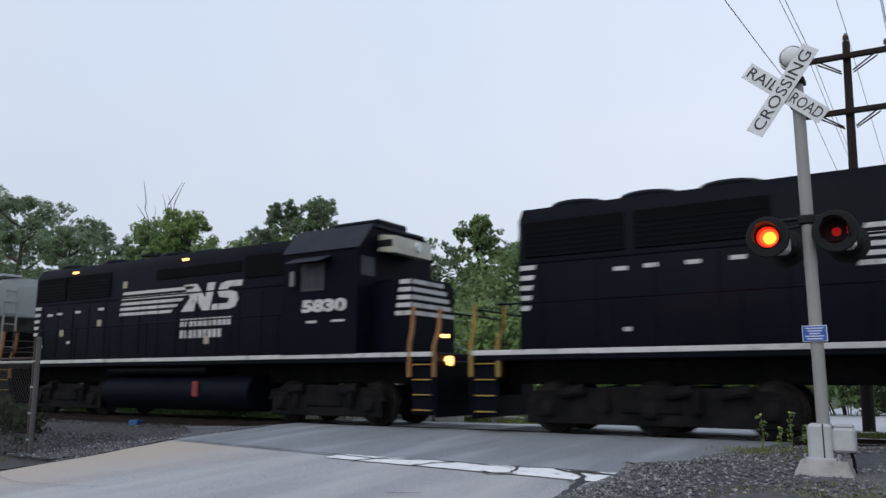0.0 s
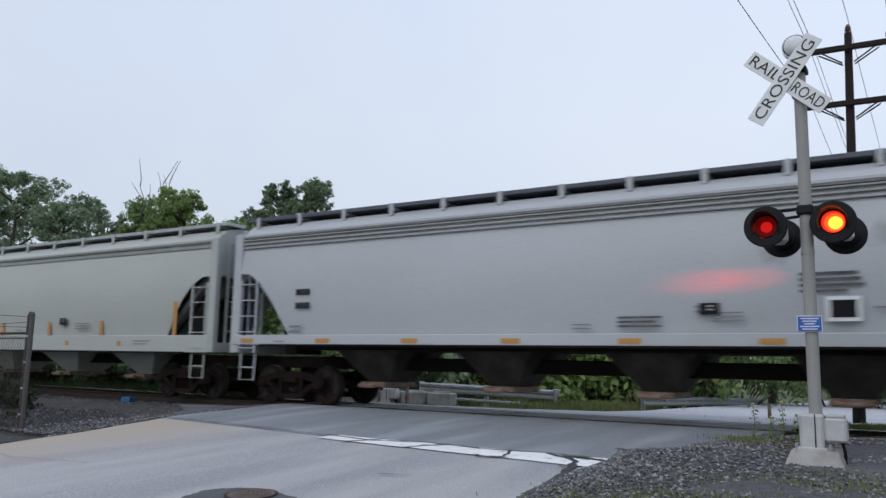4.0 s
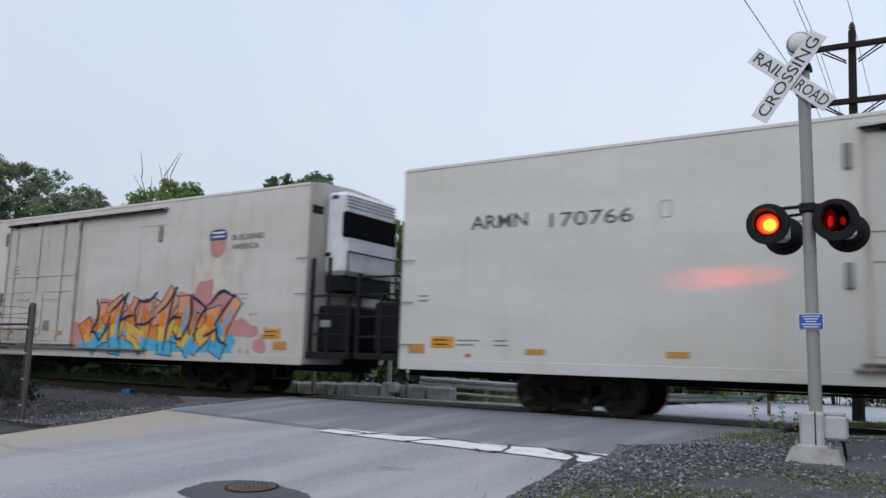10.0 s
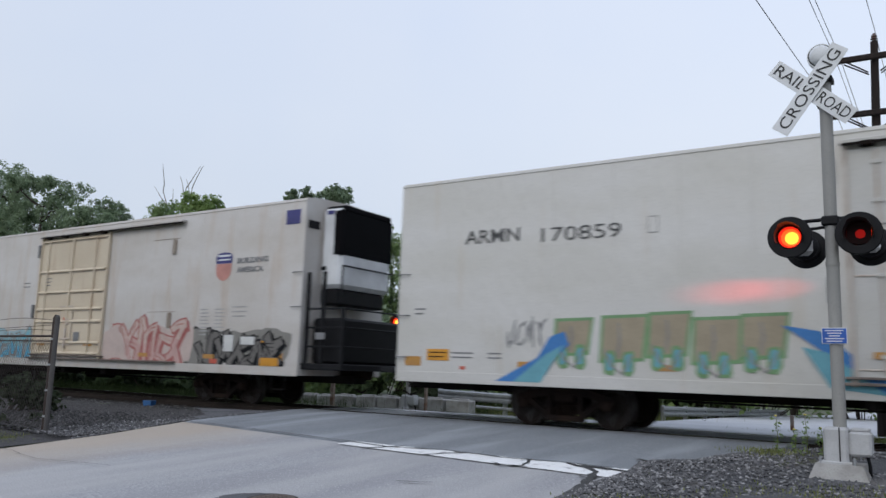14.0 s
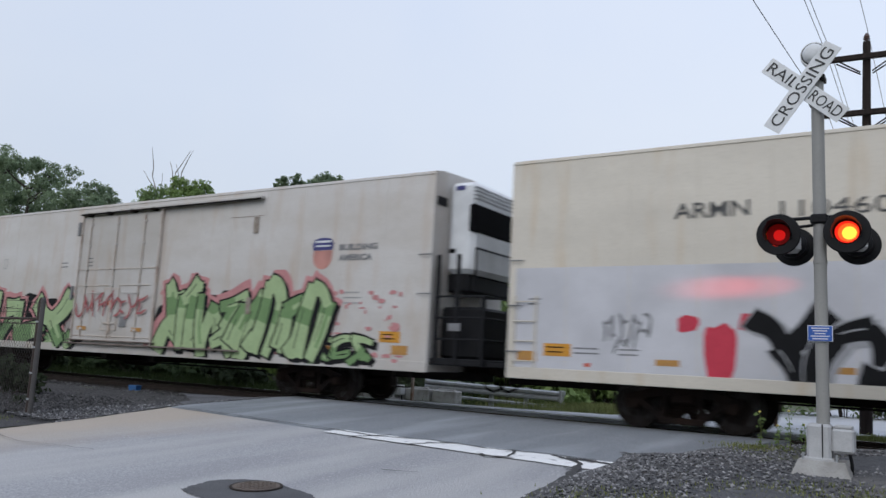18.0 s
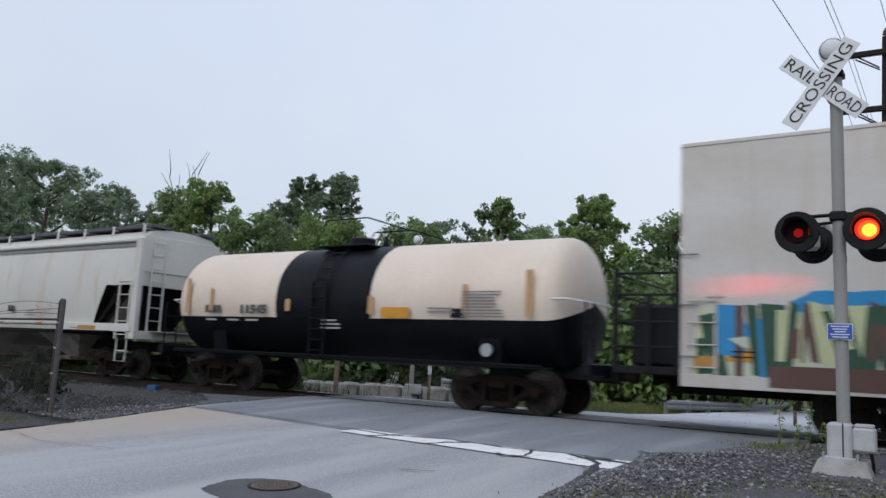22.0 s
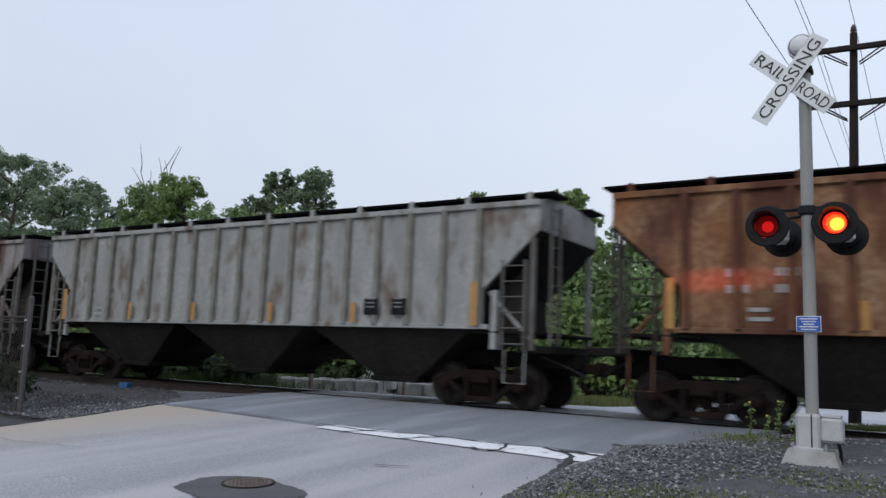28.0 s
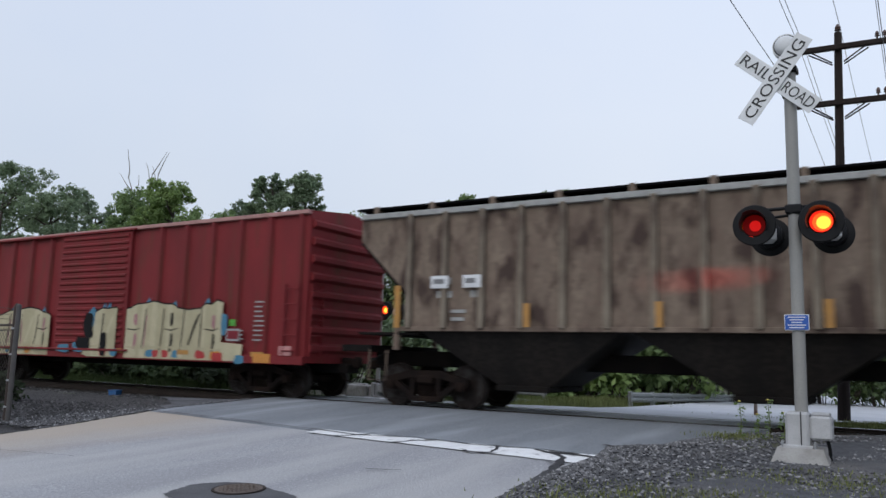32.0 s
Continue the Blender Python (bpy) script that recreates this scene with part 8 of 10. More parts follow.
blocks(c, h - 15.6, h - 12.6, 0.95, 2.1, [MATS["spray_lemon"], FOREST, MATS["spray_azure"], BROWN, MATS["spray_chalk"]], 26, 22, "blue, brown and pale green sprayed piece", -1.604)
part("brown_band", Geo().box(h - 18.4, h - 15.2, -1.622, -1.616, 0.84, 1.2), BROWN, c, "brown sprayed band", angle=0)
part("paint_bar", Geo().box(h - 3.2, h - 1.0, -1.616, -1.61, 1.32, 1.42), ORANGE, c, "orange paint bar")
c, h = H5
g = Geo()
loops = [[(5.45, 2.46), (5.15, 2.40), (4.98, 1.95), (5.08, 1.52), (5.40, 1.42), (5.56, 1.62), (5.45, 1.84), (5.2, 1.84)],
         [(6.35, 2.50), (6.06, 2.40), (6.02, 2.10), (6.30, 2.02), (6.52, 2.25), (6.35, 2.50)], [(6.30, 2.02), (6.02, 1.75), (6.12, 1.46), (6.42, 1.48), (6.52, 1.75), (6.30, 2.02)],
         [(6.62, 1.5), (6.74, 1.95), (6.98, 2.12), (7.16, 1.95)], [(7.22, 2.16), (7.38, 1.90), (7.2, 1.72)], [(7.35, 1.95), (7.55, 1.85), (7.45, 1.62), (7.25, 1.62)]]
for k, loop in enumerate(loops):
    line = []
    for (ax, az), (bx, bz) in zip(loop, loop[1:]):
        line += [(-h + ax + (bx - ax) * q, az + (bz - az) * q) for q in (0, 0.33, 0.66)]
    paint_stroke(g, line + [(-h + loop[-1][0], loop[-1][1])], 0.19 if k < 3 else 0.11, -1.602 - 0.0004 * k, 0, False)
tagged(part("graffiti_tag", g, paint("brick", (0.42, 0.085, 0.085)), c, "dull red sprayed loops", angle=0), kind="stuff")
bars(c, -h + 10.6, 2.55, 1.9, 2, STENCIL_GREY, 0.06, 0.28, -1.603)
bars(c, -h + 2.5, 1.95, 1.5, 2, STENCIL_GREY, 0.05, 0.13, -1.602)
bars(c, -h + 3.1, 1.96, 0.5, 2, paint("brick", (0.42, 0.085, 0.085)), 0.09, 0.15, -1.61)
for x in (-h + 9.6, h - 5.2):
    tag_scrawl(c, x, x + 1.0, 1.75, 2.2, paint("old_rose", (0.52, 0.36, 0.35)), 4, 61, 0.04, "thin faded red scrawl", -1.602)
c, h = BOX
STRAW = paint("straw", (0.50, 0.45, 0.30))
def sprayed_blocks(car, x0, x1, z1, y, seed, label):
    """A wall of cream block letters run together: jagged top with blue tips, dark edge, thin letter slits, coloured foot."""
    rng, g = random.Random(seed), Geo()
    n = max(6, int((x1 - x0) * 5))
    xs = [x0 + (x1 - x0) * i / n for i in range(n + 1)]
    tops = [z1 + 0.10 * math.sin(x * 2.1 + seed) + rng.uniform(-0.05, 0.05) for x in xs]
    for i in range(n):
        a, b, ta, tb = xs[i], xs[i + 1], tops[i], tops[i + 1]
        g.add([(a, y, 0.84), (b, y, 0.84), (b, y, tb + 0.04), (a, y, ta + 0.04)], [(0, 1, 2, 3)], 3)
        g.add([(a, y - 0.001, 0.84), (b, y - 0.001, 0.84), (b, y - 0.001, tb), (a, y - 0.001, ta)], [(0, 1, 2, 3)], rng.choice((0, 0, 1)))
        if rng.random() < 0.22:
            g.add([(a - 0.12, y + 0.0005, ta - 0.05), (a + 0.16, y + 0.0005, ta - 0.05), (a + 0.10, y + 0.0005, ta + rng.uniform(0.1, 0.2))], [(0, 1, 2)], 2)
    w = 0.72
    k = max(2, round((x1 - x0) / w))
    for i in range(k):
        a = x0 + (x1 - x0) * (i + rng.uniform(-0.06, 0.06)) / k
        b = a + (x1 - x0) / k
        lean = rng.uniform(-0.10, 0.16)
        if i:
            paint_stroke(g, [(a - 0.04, 1.05), (a + lean * 0.5, 1.5), (a + lean, z1 - 0.08)], rng.uniform(0.04, 0.075), y - 0.002, 3)
            paint_stroke(g, [(a + 0.05, 1.1), (a + 0.04 + lean, z1 - 0.25)], 0.05, y - 0.0025, rng.choice((1, 4, 0)))
        m = (a + b) / 2 + rng.uniform(-0.08, 0.08)
        if rng.random() < 0.3:
            paint_stroke(g, [(m - 0.15, 1.2), (m + 0.05, 1.7), (m + 0.2, 2.0)], rng.uniform(0.05, 0.1), y - 0.0028, rng.choice((3, 1, 4)))
            continue
        paint_fan(g, blob(rng, m, 1.85 + rng.uniform(-0.15, 0.1), rng.uniform(0.08, 0.15), rng.uniform(0.25, 0.42), 0.12), y - 0.003, rng.choice((3, 4, 4)))
        paint_stroke(g, [(m - 0.02, 1.02), (m + 0.03, 1.3), (m + 0.02, 1.5)], rng.uniform(0.07, 0.13), y - 0.0031, rng.choice((3, 3, 4)))
        paint_stroke(g, [(a + 0.12, 1.62), (m, 1.58), (b - 0.12, 1.64)], 0.035, y - 0.0032, 3)
    for i in range(k * 2):
        x = x0 + (x1 - x0) * (i + rng.random()) / (2 * k)
        paint_fan(g, blob(rng, x, 0.97, rng.uniform(0.15, 0.4), 0.2, 0.15), y - 0.0034 - 0.0001 * i, rng.choice((2, 5, 6, 1, 0, 0)))
    paint_stroke(g, [(x0 + 0.1, 1.12), ((x0 + x1) / 2, 1.14), (x1, 1.10)], 0.05, y - 0.0062, 0)
    return tagged(part("graffiti", g, [CREAMY_DULL, STRAW, paint("box_blue", (0.07, 0.20, 0.30)), STENCIL, paint("box_rose", (0.36, 0.17, 0.19)), paint("box_orange", (0.55, 0.24, 0.06)), paint("box_red", (0.40, 0.05, 0.05))], car, label, angle=0), kind="stuff")


CREAMY_DULL = paint("creamy_dull", (0.43, 0.385, 0.25))
sprayed_blocks(c, h - 6.35, h - 2.65, 2.24, -1.602, 28, "run-together cream sprayed block letters with dark edges")
sprayed_blocks(c, h - 7.95, h - 6.7, 2.12, -1.655, 31, "cream and black sprayed letters on the door")
sprayed_blocks(c, h - 14.9, h - 9.85, 2.12, -1.602, 34, "run-together cream sprayed block letters with dark edges")
spots(c, [(h - 7.9, 1.7, 0.45, 0.7), (h - 8.1, 1.2, 0.6, 0.4), (h - 7.2, 1.2, 0.3, 0.6)], STENCIL, -1.663, 35, "black sprayed strokes on the door")
spots(c, [(h - 8.3, 1.1, 0.5, 0.3), (h - 7.75, 1.95, 0.25, 0.5), (h - 9.0, 1.05, 0.5, 0.25)], MATS["spray_box_blue"], -1.661, 36, "blue sprayed strokes on the door")
spots(c, [(h - 2.58, 1.75, 0.22, 0.5), (h - 2.0, 0.88, 0.35, 0.2)], MATS["spray_box_blue"], -1.603, 37, "blue sprayed edge")
part("graffiti_foot", Geo().add([(h - 2.7, -1.6035, 0.84), (h - 1.95, -1.6035, 0.84), (h - 1.9, -1.6035, 1.25), (h - 2.7, -1.6035, 1.3)], [(0, 1, 2, 3)]), STRAW, c, "straw-coloured sprayed foot")
plate(c, h - 2.28, 1.78, 0.20, 0.16, paint("box_green", (0.10, 0.36, 0.06)), "green_tag", -1.604)
plate(c, h - 2.24, 1.48, 0.46, 0.30, STENCIL_PALE, "data_panel", -1.604)
plate(c, h - 2.24, 1.48, 0.38, 0.20, MAROON, "data_panel_face", -1.611)
plate(c, h - 1.25, 0.93, 0.55, 0.22, paint("box_orange", (0.55, 0.24, 0.06)), "orange_plate", -1.606)
plate(c, h - 2.75, 0.93, 0.35, 0.2, MATS["spray_box_red"], "red_plate", -1.606)
plate(c, h - 0.52, 1.12, 0.38, 0.22, paint("box_pink", (0.50, 0.25, 0.24)), "faded_patch", -1.606)


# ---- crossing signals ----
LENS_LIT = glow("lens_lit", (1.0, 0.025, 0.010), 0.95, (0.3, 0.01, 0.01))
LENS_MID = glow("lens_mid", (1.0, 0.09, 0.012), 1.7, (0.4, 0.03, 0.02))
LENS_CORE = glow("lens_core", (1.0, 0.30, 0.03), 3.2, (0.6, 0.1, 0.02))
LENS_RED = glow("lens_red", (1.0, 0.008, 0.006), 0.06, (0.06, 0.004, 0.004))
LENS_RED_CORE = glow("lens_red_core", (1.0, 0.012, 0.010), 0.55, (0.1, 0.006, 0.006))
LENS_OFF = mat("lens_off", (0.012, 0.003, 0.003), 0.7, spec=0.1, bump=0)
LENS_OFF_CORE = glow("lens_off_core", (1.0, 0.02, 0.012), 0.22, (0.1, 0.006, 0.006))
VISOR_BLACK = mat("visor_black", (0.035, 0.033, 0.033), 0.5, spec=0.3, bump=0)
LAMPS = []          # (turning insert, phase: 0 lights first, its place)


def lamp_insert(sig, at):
    """A made-up three-sided insert whose turning stands in for the flashing: one face fully lit, one glowing dull red,
    one nearly dark.
    """
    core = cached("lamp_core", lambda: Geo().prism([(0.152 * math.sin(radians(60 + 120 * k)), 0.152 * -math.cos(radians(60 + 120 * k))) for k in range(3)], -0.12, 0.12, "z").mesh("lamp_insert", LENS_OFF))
    ins, n = part("lamp_insert", core, None, sig, "made-up turning insert carrying the red signal lens", at=at), 24

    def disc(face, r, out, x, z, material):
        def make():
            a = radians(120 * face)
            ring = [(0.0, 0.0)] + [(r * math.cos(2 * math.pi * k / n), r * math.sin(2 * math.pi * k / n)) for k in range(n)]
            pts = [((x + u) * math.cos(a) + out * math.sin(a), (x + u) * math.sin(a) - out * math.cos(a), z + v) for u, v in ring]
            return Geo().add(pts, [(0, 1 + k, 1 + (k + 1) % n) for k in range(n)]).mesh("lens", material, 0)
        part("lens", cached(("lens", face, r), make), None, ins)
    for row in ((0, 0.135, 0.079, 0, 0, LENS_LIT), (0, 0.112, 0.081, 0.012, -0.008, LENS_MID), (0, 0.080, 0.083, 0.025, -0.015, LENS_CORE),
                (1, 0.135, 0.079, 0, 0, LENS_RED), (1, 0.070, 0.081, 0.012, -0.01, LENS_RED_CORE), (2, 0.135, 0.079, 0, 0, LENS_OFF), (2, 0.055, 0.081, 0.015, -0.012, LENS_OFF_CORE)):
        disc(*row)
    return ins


def flasher(sig, x, z, y, phase, back=False, turn=0):
    """One flashing lamp: round black background with a hole, drum behind, peaked visor, turning insert."""
    m = pose(x, y, z, 0, 0, turn + (180 if back else 0))
    bg = part("lamp_background", cached("lampbg", lambda: Geo().lathe([(0.152, -0.03), (0.25, -0.03), (0.262, -0.018), (0.262, 0.0), (0.25, 0.004), (0.152, 0.004), (0.152, -0.03)], "y", 32, caps=False).mesh("lamp_background", BLACK_METAL)), None, sig, "round black background disc", at=m)
    drum = cached("drum", lambda: Geo().tube([(0, 0.004, 0), (0, 0.2, 0), (0, 0.26, 0)], [0.175, 0.175, 0.10], 20).mesh("drum", BLACK_METAL))
    def visor():
        rows = []
        for yy, r in ((-0.03, 0.156), (-0.22, 0.166)):
            rows.append([(r * math.cos(a), yy if 0.25 < a / math.pi < 0.75 or yy > -0.1 else yy * 0.6, r * math.sin(a)) for a in np.linspace(-0.15 * math.pi, 1.15 * math.pi, 22)])
        return Geo().sheet(rows).mesh("visor", VISOR_BLACK)
    # the drum's bowl is open at the front
    bowl = cached("bowl", lambda: Geo().sheet([[(r * math.cos(a), yy, r * math.sin(a)) for a in np.linspace(0, 2 * math.pi, 25)] for r, yy in ((0.155, 0.0), (0.178, 0.05), (0.178, 0.16), (0.12, 0.235), (0.01, 0.24))]).mesh("bowl", BLACK_METAL))
    part("bowl", bowl, None, bg)
    part("visor", cached("visor", visor), None, bg)
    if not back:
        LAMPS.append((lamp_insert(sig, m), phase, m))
    else:
        part("drum_cap", drum, None, bg)
    return bg


def crossing_signal(x, y, z, sign, label, dark_back=False):
    sig = thing("crossing_signal", label, "crossing signal", "level crossing signals", at=(x, y, z))
    part("mast", Geo().tube([(0, 0, 0.5), (0, 0, 5.0)], 0.075, 16), ALU_PAINT, sig)
    part("footing", Geo().add([(a * 0.33, b * 0.33, -0.06) for a, b in ((-1, -1), (1, -1), (1, 1), (-1, 1))] + [(a * 0.25, b * 0.25, 0.14) for a, b in ((-1, -1), (1, -1), (1, 1), (-1, 1))] + [(a * 0.36, b * 0.36, -0.4) for a, b in ((-1, -1), (1, -1), (1, 1), (-1, 1))],
                                   [(4, 5, 6, 7), (0, 1, 5, 4), (1, 2, 6, 5), (2, 3, 7, 6), (3, 0, 4, 7), (8, 9, 1, 0), (9, 10, 2, 1), (10, 11, 3, 2), (11, 8, 0, 3)]), CONCRETE, sig, "weathered concrete footing")
    part("base_casting", Geo().rbox(-0.17, 0.10, -0.16, 0.14, 0.13, 0.56, 0.03).rbox(-0.20, 0.14, -0.20, 0.2, 0.13, 0.17, 0.01), CAST_ALU, sig, "silver-painted cast base")
    part("base_seam", Geo().box(0.0, 0.015, -0.165, -0.16, 0.13, 0.56), SIGN_BLACK, sig)
    part("junction_box", Geo().rbox(0.10, 0.34, -0.15, 0.12, 0.24, 0.52, 0.025).rbox(0.12, 0.32, -0.12, 0.10, 0.52, 0.56, 0.012), CAST_ALU, sig, "grey junction box")
    part("conduit", Geo().tube([(0.28, 0, 0.24), (0.30, 0, 0.12), (0.30, 0.05, 0.0)], 0.02, 8), BLACK_METAL, sig)
    for a, b in ((-0.2, -0.22), (0.16, -0.22)):
        part("anchor_bolt", Geo().tube([(a, b + 0.03, 0.12), (a, b + 0.03, 0.22)], 0.014, 6), GALV, sig)
    part("lamp_arm", Geo().tube([(-0.52, 0.12, 3.10), (0.36, 0.12, 3.12)], 0.024, 8).tube([(-0.46, 0.12, 2.98), (0.0, 0.1, 3.02)], 0.02, 8).rbox(-0.1, 0.1, -0.1, 0.13, 3.0, 3.12, 0.02), BLACK_METAL, sig)
    part("mast_clamp", Geo().lathe([(0.082, 2.5), (0.082, 2.55)], "z", 14), ALU_PAINT, sig)
    for k, dx in enumerate((-0.45, 0.32)):
        flasher(sig, dx, 2.86, -0.18, k, False, 0)
        flasher(sig, dx + 0.05, 2.84, 0.72, k, True)
        part("lamp_housing", Geo().rbox(dx - 0.1, dx + 0.18, 0.3, 0.44, 2.70, 2.95, 0.05), CAST_ALU, sig, "pale lamp housing")
        part("lamp_bracket", Geo().tube([(dx, 0.0, 2.88), (dx, 0.12, 3.10), (dx, 0.3, 2.88)], 0.02, 6), BLACK_METAL, sig)
    # bell
    bell = part("bell", Geo().lathe([(0.02, -0.13), (0.07, -0.125), (0.11, -0.10), (0.13, -0.06), (0.132, -0.03)], "y", 26, (-0.03, -0.02, 5.22)), SIGN_WHITE, sig, "white bell gong")
    part("bell_gap", Geo().lathe([(0.128, -0.03), (0.146, -0.035), (0.146, -0.02)], "y", 24, (-0.03, -0.02, 5.22)), SIGN_BLACK, bell)
    part("bell_case", Geo().lathe([(0.144, -0.03), (0.16, -0.03), (0.165, 0.06), (0.11, 0.13)], "y", 24, (-0.03, -0.02, 5.22)), CAST_ALU if dark_back else SIGN_WHITE, bell)
    if sign:
        # two crossed boards, turned a little on the mast
        cx, cz = -0.16, 4.76
        for tilt, length, texts in ((-31.0 - 11.3, 1.19, (("RAIL", -0.335), ("ROAD", 0.335))), (54.0, 1.27, (("CROSSING", 0.0),))):
            back = tilt < 0
            yb = -0.115 if back else -0.14
            m = Matrix.Translation((cx + (0.02 if back else -0.0), yb, cz - (0.02 if back else 0.0))) @ pose(0, 0, 0, 0, -tilt, 0)
            bd = part("crossbuck_board", Geo().rbox(-length / 2, length / 2, -0.005, 0.006, -0.112, 0.112, 0.003), SIGN_WHITE, sig, "white crossbuck board", at=m)
            for text, off in texts:
                words("board_lettering", text, 0.205, bd, pose(off, -0.008, -0.005, 90), SIGN_BLACK, "black lettering", 0.44 if len(text) == 4 else 1.14, 0.002, 0.0)
        for z in (4.55, 4.85):
            part("sign_bracket", Geo().rbox(-0.1, 0.1, -0.11, 0.1, z, z + 0.07, 0.01), BLACK_METAL, sig)
        plate_ob = part("emergency_plate", Geo().rbox(-0.145, 0.135, -0.10, -0.09, 1.54, 1.735, 0.01), SIGN_WHITE, sig, "small blue notice plate with white border")
        part("plate_face", Geo().box(-0.137, 0.127, -0.103, -0.1, 1.548, 1.727), SIGN_BLUE, plate_ob)
        g = Geo()
        for k, w in enumerate((0.2, 0.16, 0.12, 0.21, 0.17)):
            g.box(-0.005 - w / 2, -0.005 + w / 2, -0.106, -0.103, 1.695 - 0.032 * k, 1.707 - 0.032 * k)
        part("plate_print", g, SIGN_WHITE, plate_ob)
    return sig


crossing_signal(-1.27, 10.6, -0.04, True, "silver railroad crossing signal with crossbuck, bell and red flashing lamps")
# the lamps on the far side throw their narrow red beams on the passing cars
for x, tx in ((-1.67, -3.30), (-0.90, -2.75)):
    beam = new("signal_beam", bpy.data.lights.new("signal_beam", "SPOT"))
    beam.data.energy, beam.data.color, beam.data.shadow_soft_size = 165.0, (1.0, 0.02, 0.018), 0.03
    beam.data.spot_size, beam.data.spot_blend = radians(10.0), 1.0
    beam.matrix_world = look((x, 11.56, 2.79), (tx, 13.9, 2.54)) @ Matrix.Diagonal((3.4, 1.0, 1.0, 1.0))
crossing_signal(-14.85, 20.6, -0.33, False, "silver crossing signal with red flashing lamps behind the track")


# ---- power line ----
def pole(x, y, z, height, lean, label):
    p = thing("utility_pole", label, "utility pole", "power line poles", at=pose(x, y, z, 0, lean, 0))
    part("shaft", Geo().tube([(0, 0, -0.5), (0, 0, height)], [0.135, 0.08], 12), CREOSOTE, p)
    for z1, w0, w1 in ((height - 0.40, -1.0, 1.0), (height - 1.72, -1.0, 1.1)):
        arm = part("crossarm", Geo().rbox(w0, w1, -0.20, -0.08, z1 - 0.06, z1 + 0.06, 0.01), CREOSOTE, p)
        for dx in (-0.92, -0.82, 0.80, 0.95):
            part("insulator", cached("insul", lambda: Geo().lathe([(0.02, 0), (0.02, 0.06), (0.055, 0.06), (0.03, 0.10), (0.05, 0.11), (0.03, 0.16), (0.015, 0.18)], "z", 10).mesh("insulator", PORCELAIN)), None, arm, at=(dx, -0.14, z1 + 0.07))
        for e in (-1, 1):
            part("brace", Geo().tube([(e * 0.55, -0.14, z1 - 0.06), (e * 0.12, -0.14, z1 - 0.36)], 0.018, 6), BLACK_METAL, p)
            part("brace", Geo().tube([(e * 0.62, -0.02, z1 - 0.06), (e * 0.12, 0.02, z1 - 0.36)], 0.018, 6), BLACK_METAL, p)
    part("top_insulator", Geo().lathe([(0.03, height), (0.03, height + 0.05), (0.08, height + 0.06), (0.05, height + 0.10), (0.07, height + 0.12), (0.03, height + 0.2)], "z", 12), PORCELAIN, p)
    return p


pole(-1.5, 19.5, -0.2, 9.0, 1.4, "dark wooden utility pole with two crossarms beside the track")
pole(-1.3, -27, -1.2, 9.6, 0, "dark wooden utility pole with two crossarms behind the viewer")
pole(-1.0, 62, -1.0, 9.0, 0, "distant dark wooden utility pole with two crossarms")
wires = thing("power_lines", "thin overhead wires strung between wooden poles", "wires")
for dx, z0, sag in ((-0.83, 8.62, 0.6), (-0.73, 8.62, 0.65), (0.02, 9.1, 0.55), (0.85, 8.62, 0.6), (-0.85, 7.22, 0.7), (0.98, 7.2, 0.7)):
    for (ya, za, xa), (yb, zb, xb) in (((-27, z0 - 0.1, -1.3), (19.4, z0, -1.28)), ((19.4, z0, -1.28), (62, z0 - 0.6, -1.0))):
        pts = [(xa + (xb - xa) * q + dx - (1.3 * (1 - q) if dx == -0.85 and ya < 0 else 0), ya + (yb - ya) * q, za + (zb - za) * q - sag * 4 * q * (1 - q)) for q in np.linspace(0, 1, 20)]
        part("wire", Geo().tube(pts, 0.0075, 5), WIRE, wires)

# ---- fence by the road ----
fence = thing("chain_link_fence", "rusty chain-link fence ending in paired posts beside the road", "fence")
FX, FY = -13.5, 7.9
FD = Vector((-1, 0.13, 0)).normalized()
MESH_WIRE = mat("fence_wire", (0.045, 0.037, 0.033), 0.7, 0.2, bump=0)
part("post", Geo().tube([(FX + 0.06, FY - 0.02, -0.45), (FX + 0.06, FY - 0.02, 1.76), (FX + 0.06, FY - 0.02, 1.79)], [0.042, 0.042, 0.02], 12), mat("post_grey", (0.085, 0.08, 0.078), 0.7, 0.2, scale=5, bump=0.1), fence, "grey steel post")
part("post", Geo().tube([(FX - 0.07, FY + 0.02, -0.45), (FX - 0.07, FY + 0.02, 1.74), (FX - 0.07, FY + 0.02, 1.80)], [0.048, 0.048, 0.02], 12), mat("post_rust", (0.05, 0.034, 0.028), 0.75, 0.3, scale=5, bump=0.2), fence, "rusty brown post")
for k in range(4):
    part("tie_band", Geo().lathe([(0.056, 0), (0.056, 0.03)], "z", 12, (FX - 0.07, FY + 0.02, 0.0 + 0.45 * k)), GALV, fence)
for k in (1, 2, 3):
    q = Vector((FX, FY, 0)) + FD * (3.0 * k)
    part("post", Geo().tube([(q.x, q.y, -0.5), (q.x, q.y, 1.5)], 0.03, 10), MATS["post_rust"], fence)
q = Vector((FX, FY, 0)) + FD * 9
part("top_rail", Geo().tube([(FX - 0.07, FY + 0.02, 1.42), (q.x, q.y, 1.45)], 0.022, 8), MATS["post_rust"], fence)
part("second_rail", Geo().tube([(FX - 0.07, FY + 0.02, 1.33), (q.x, q.y, 1.36)], 0.012, 6), MATS["post_rust"], fence)
g = Geo()
L0, Z0, Z1, S = 5.0, -0.28, 1.38, 0.11
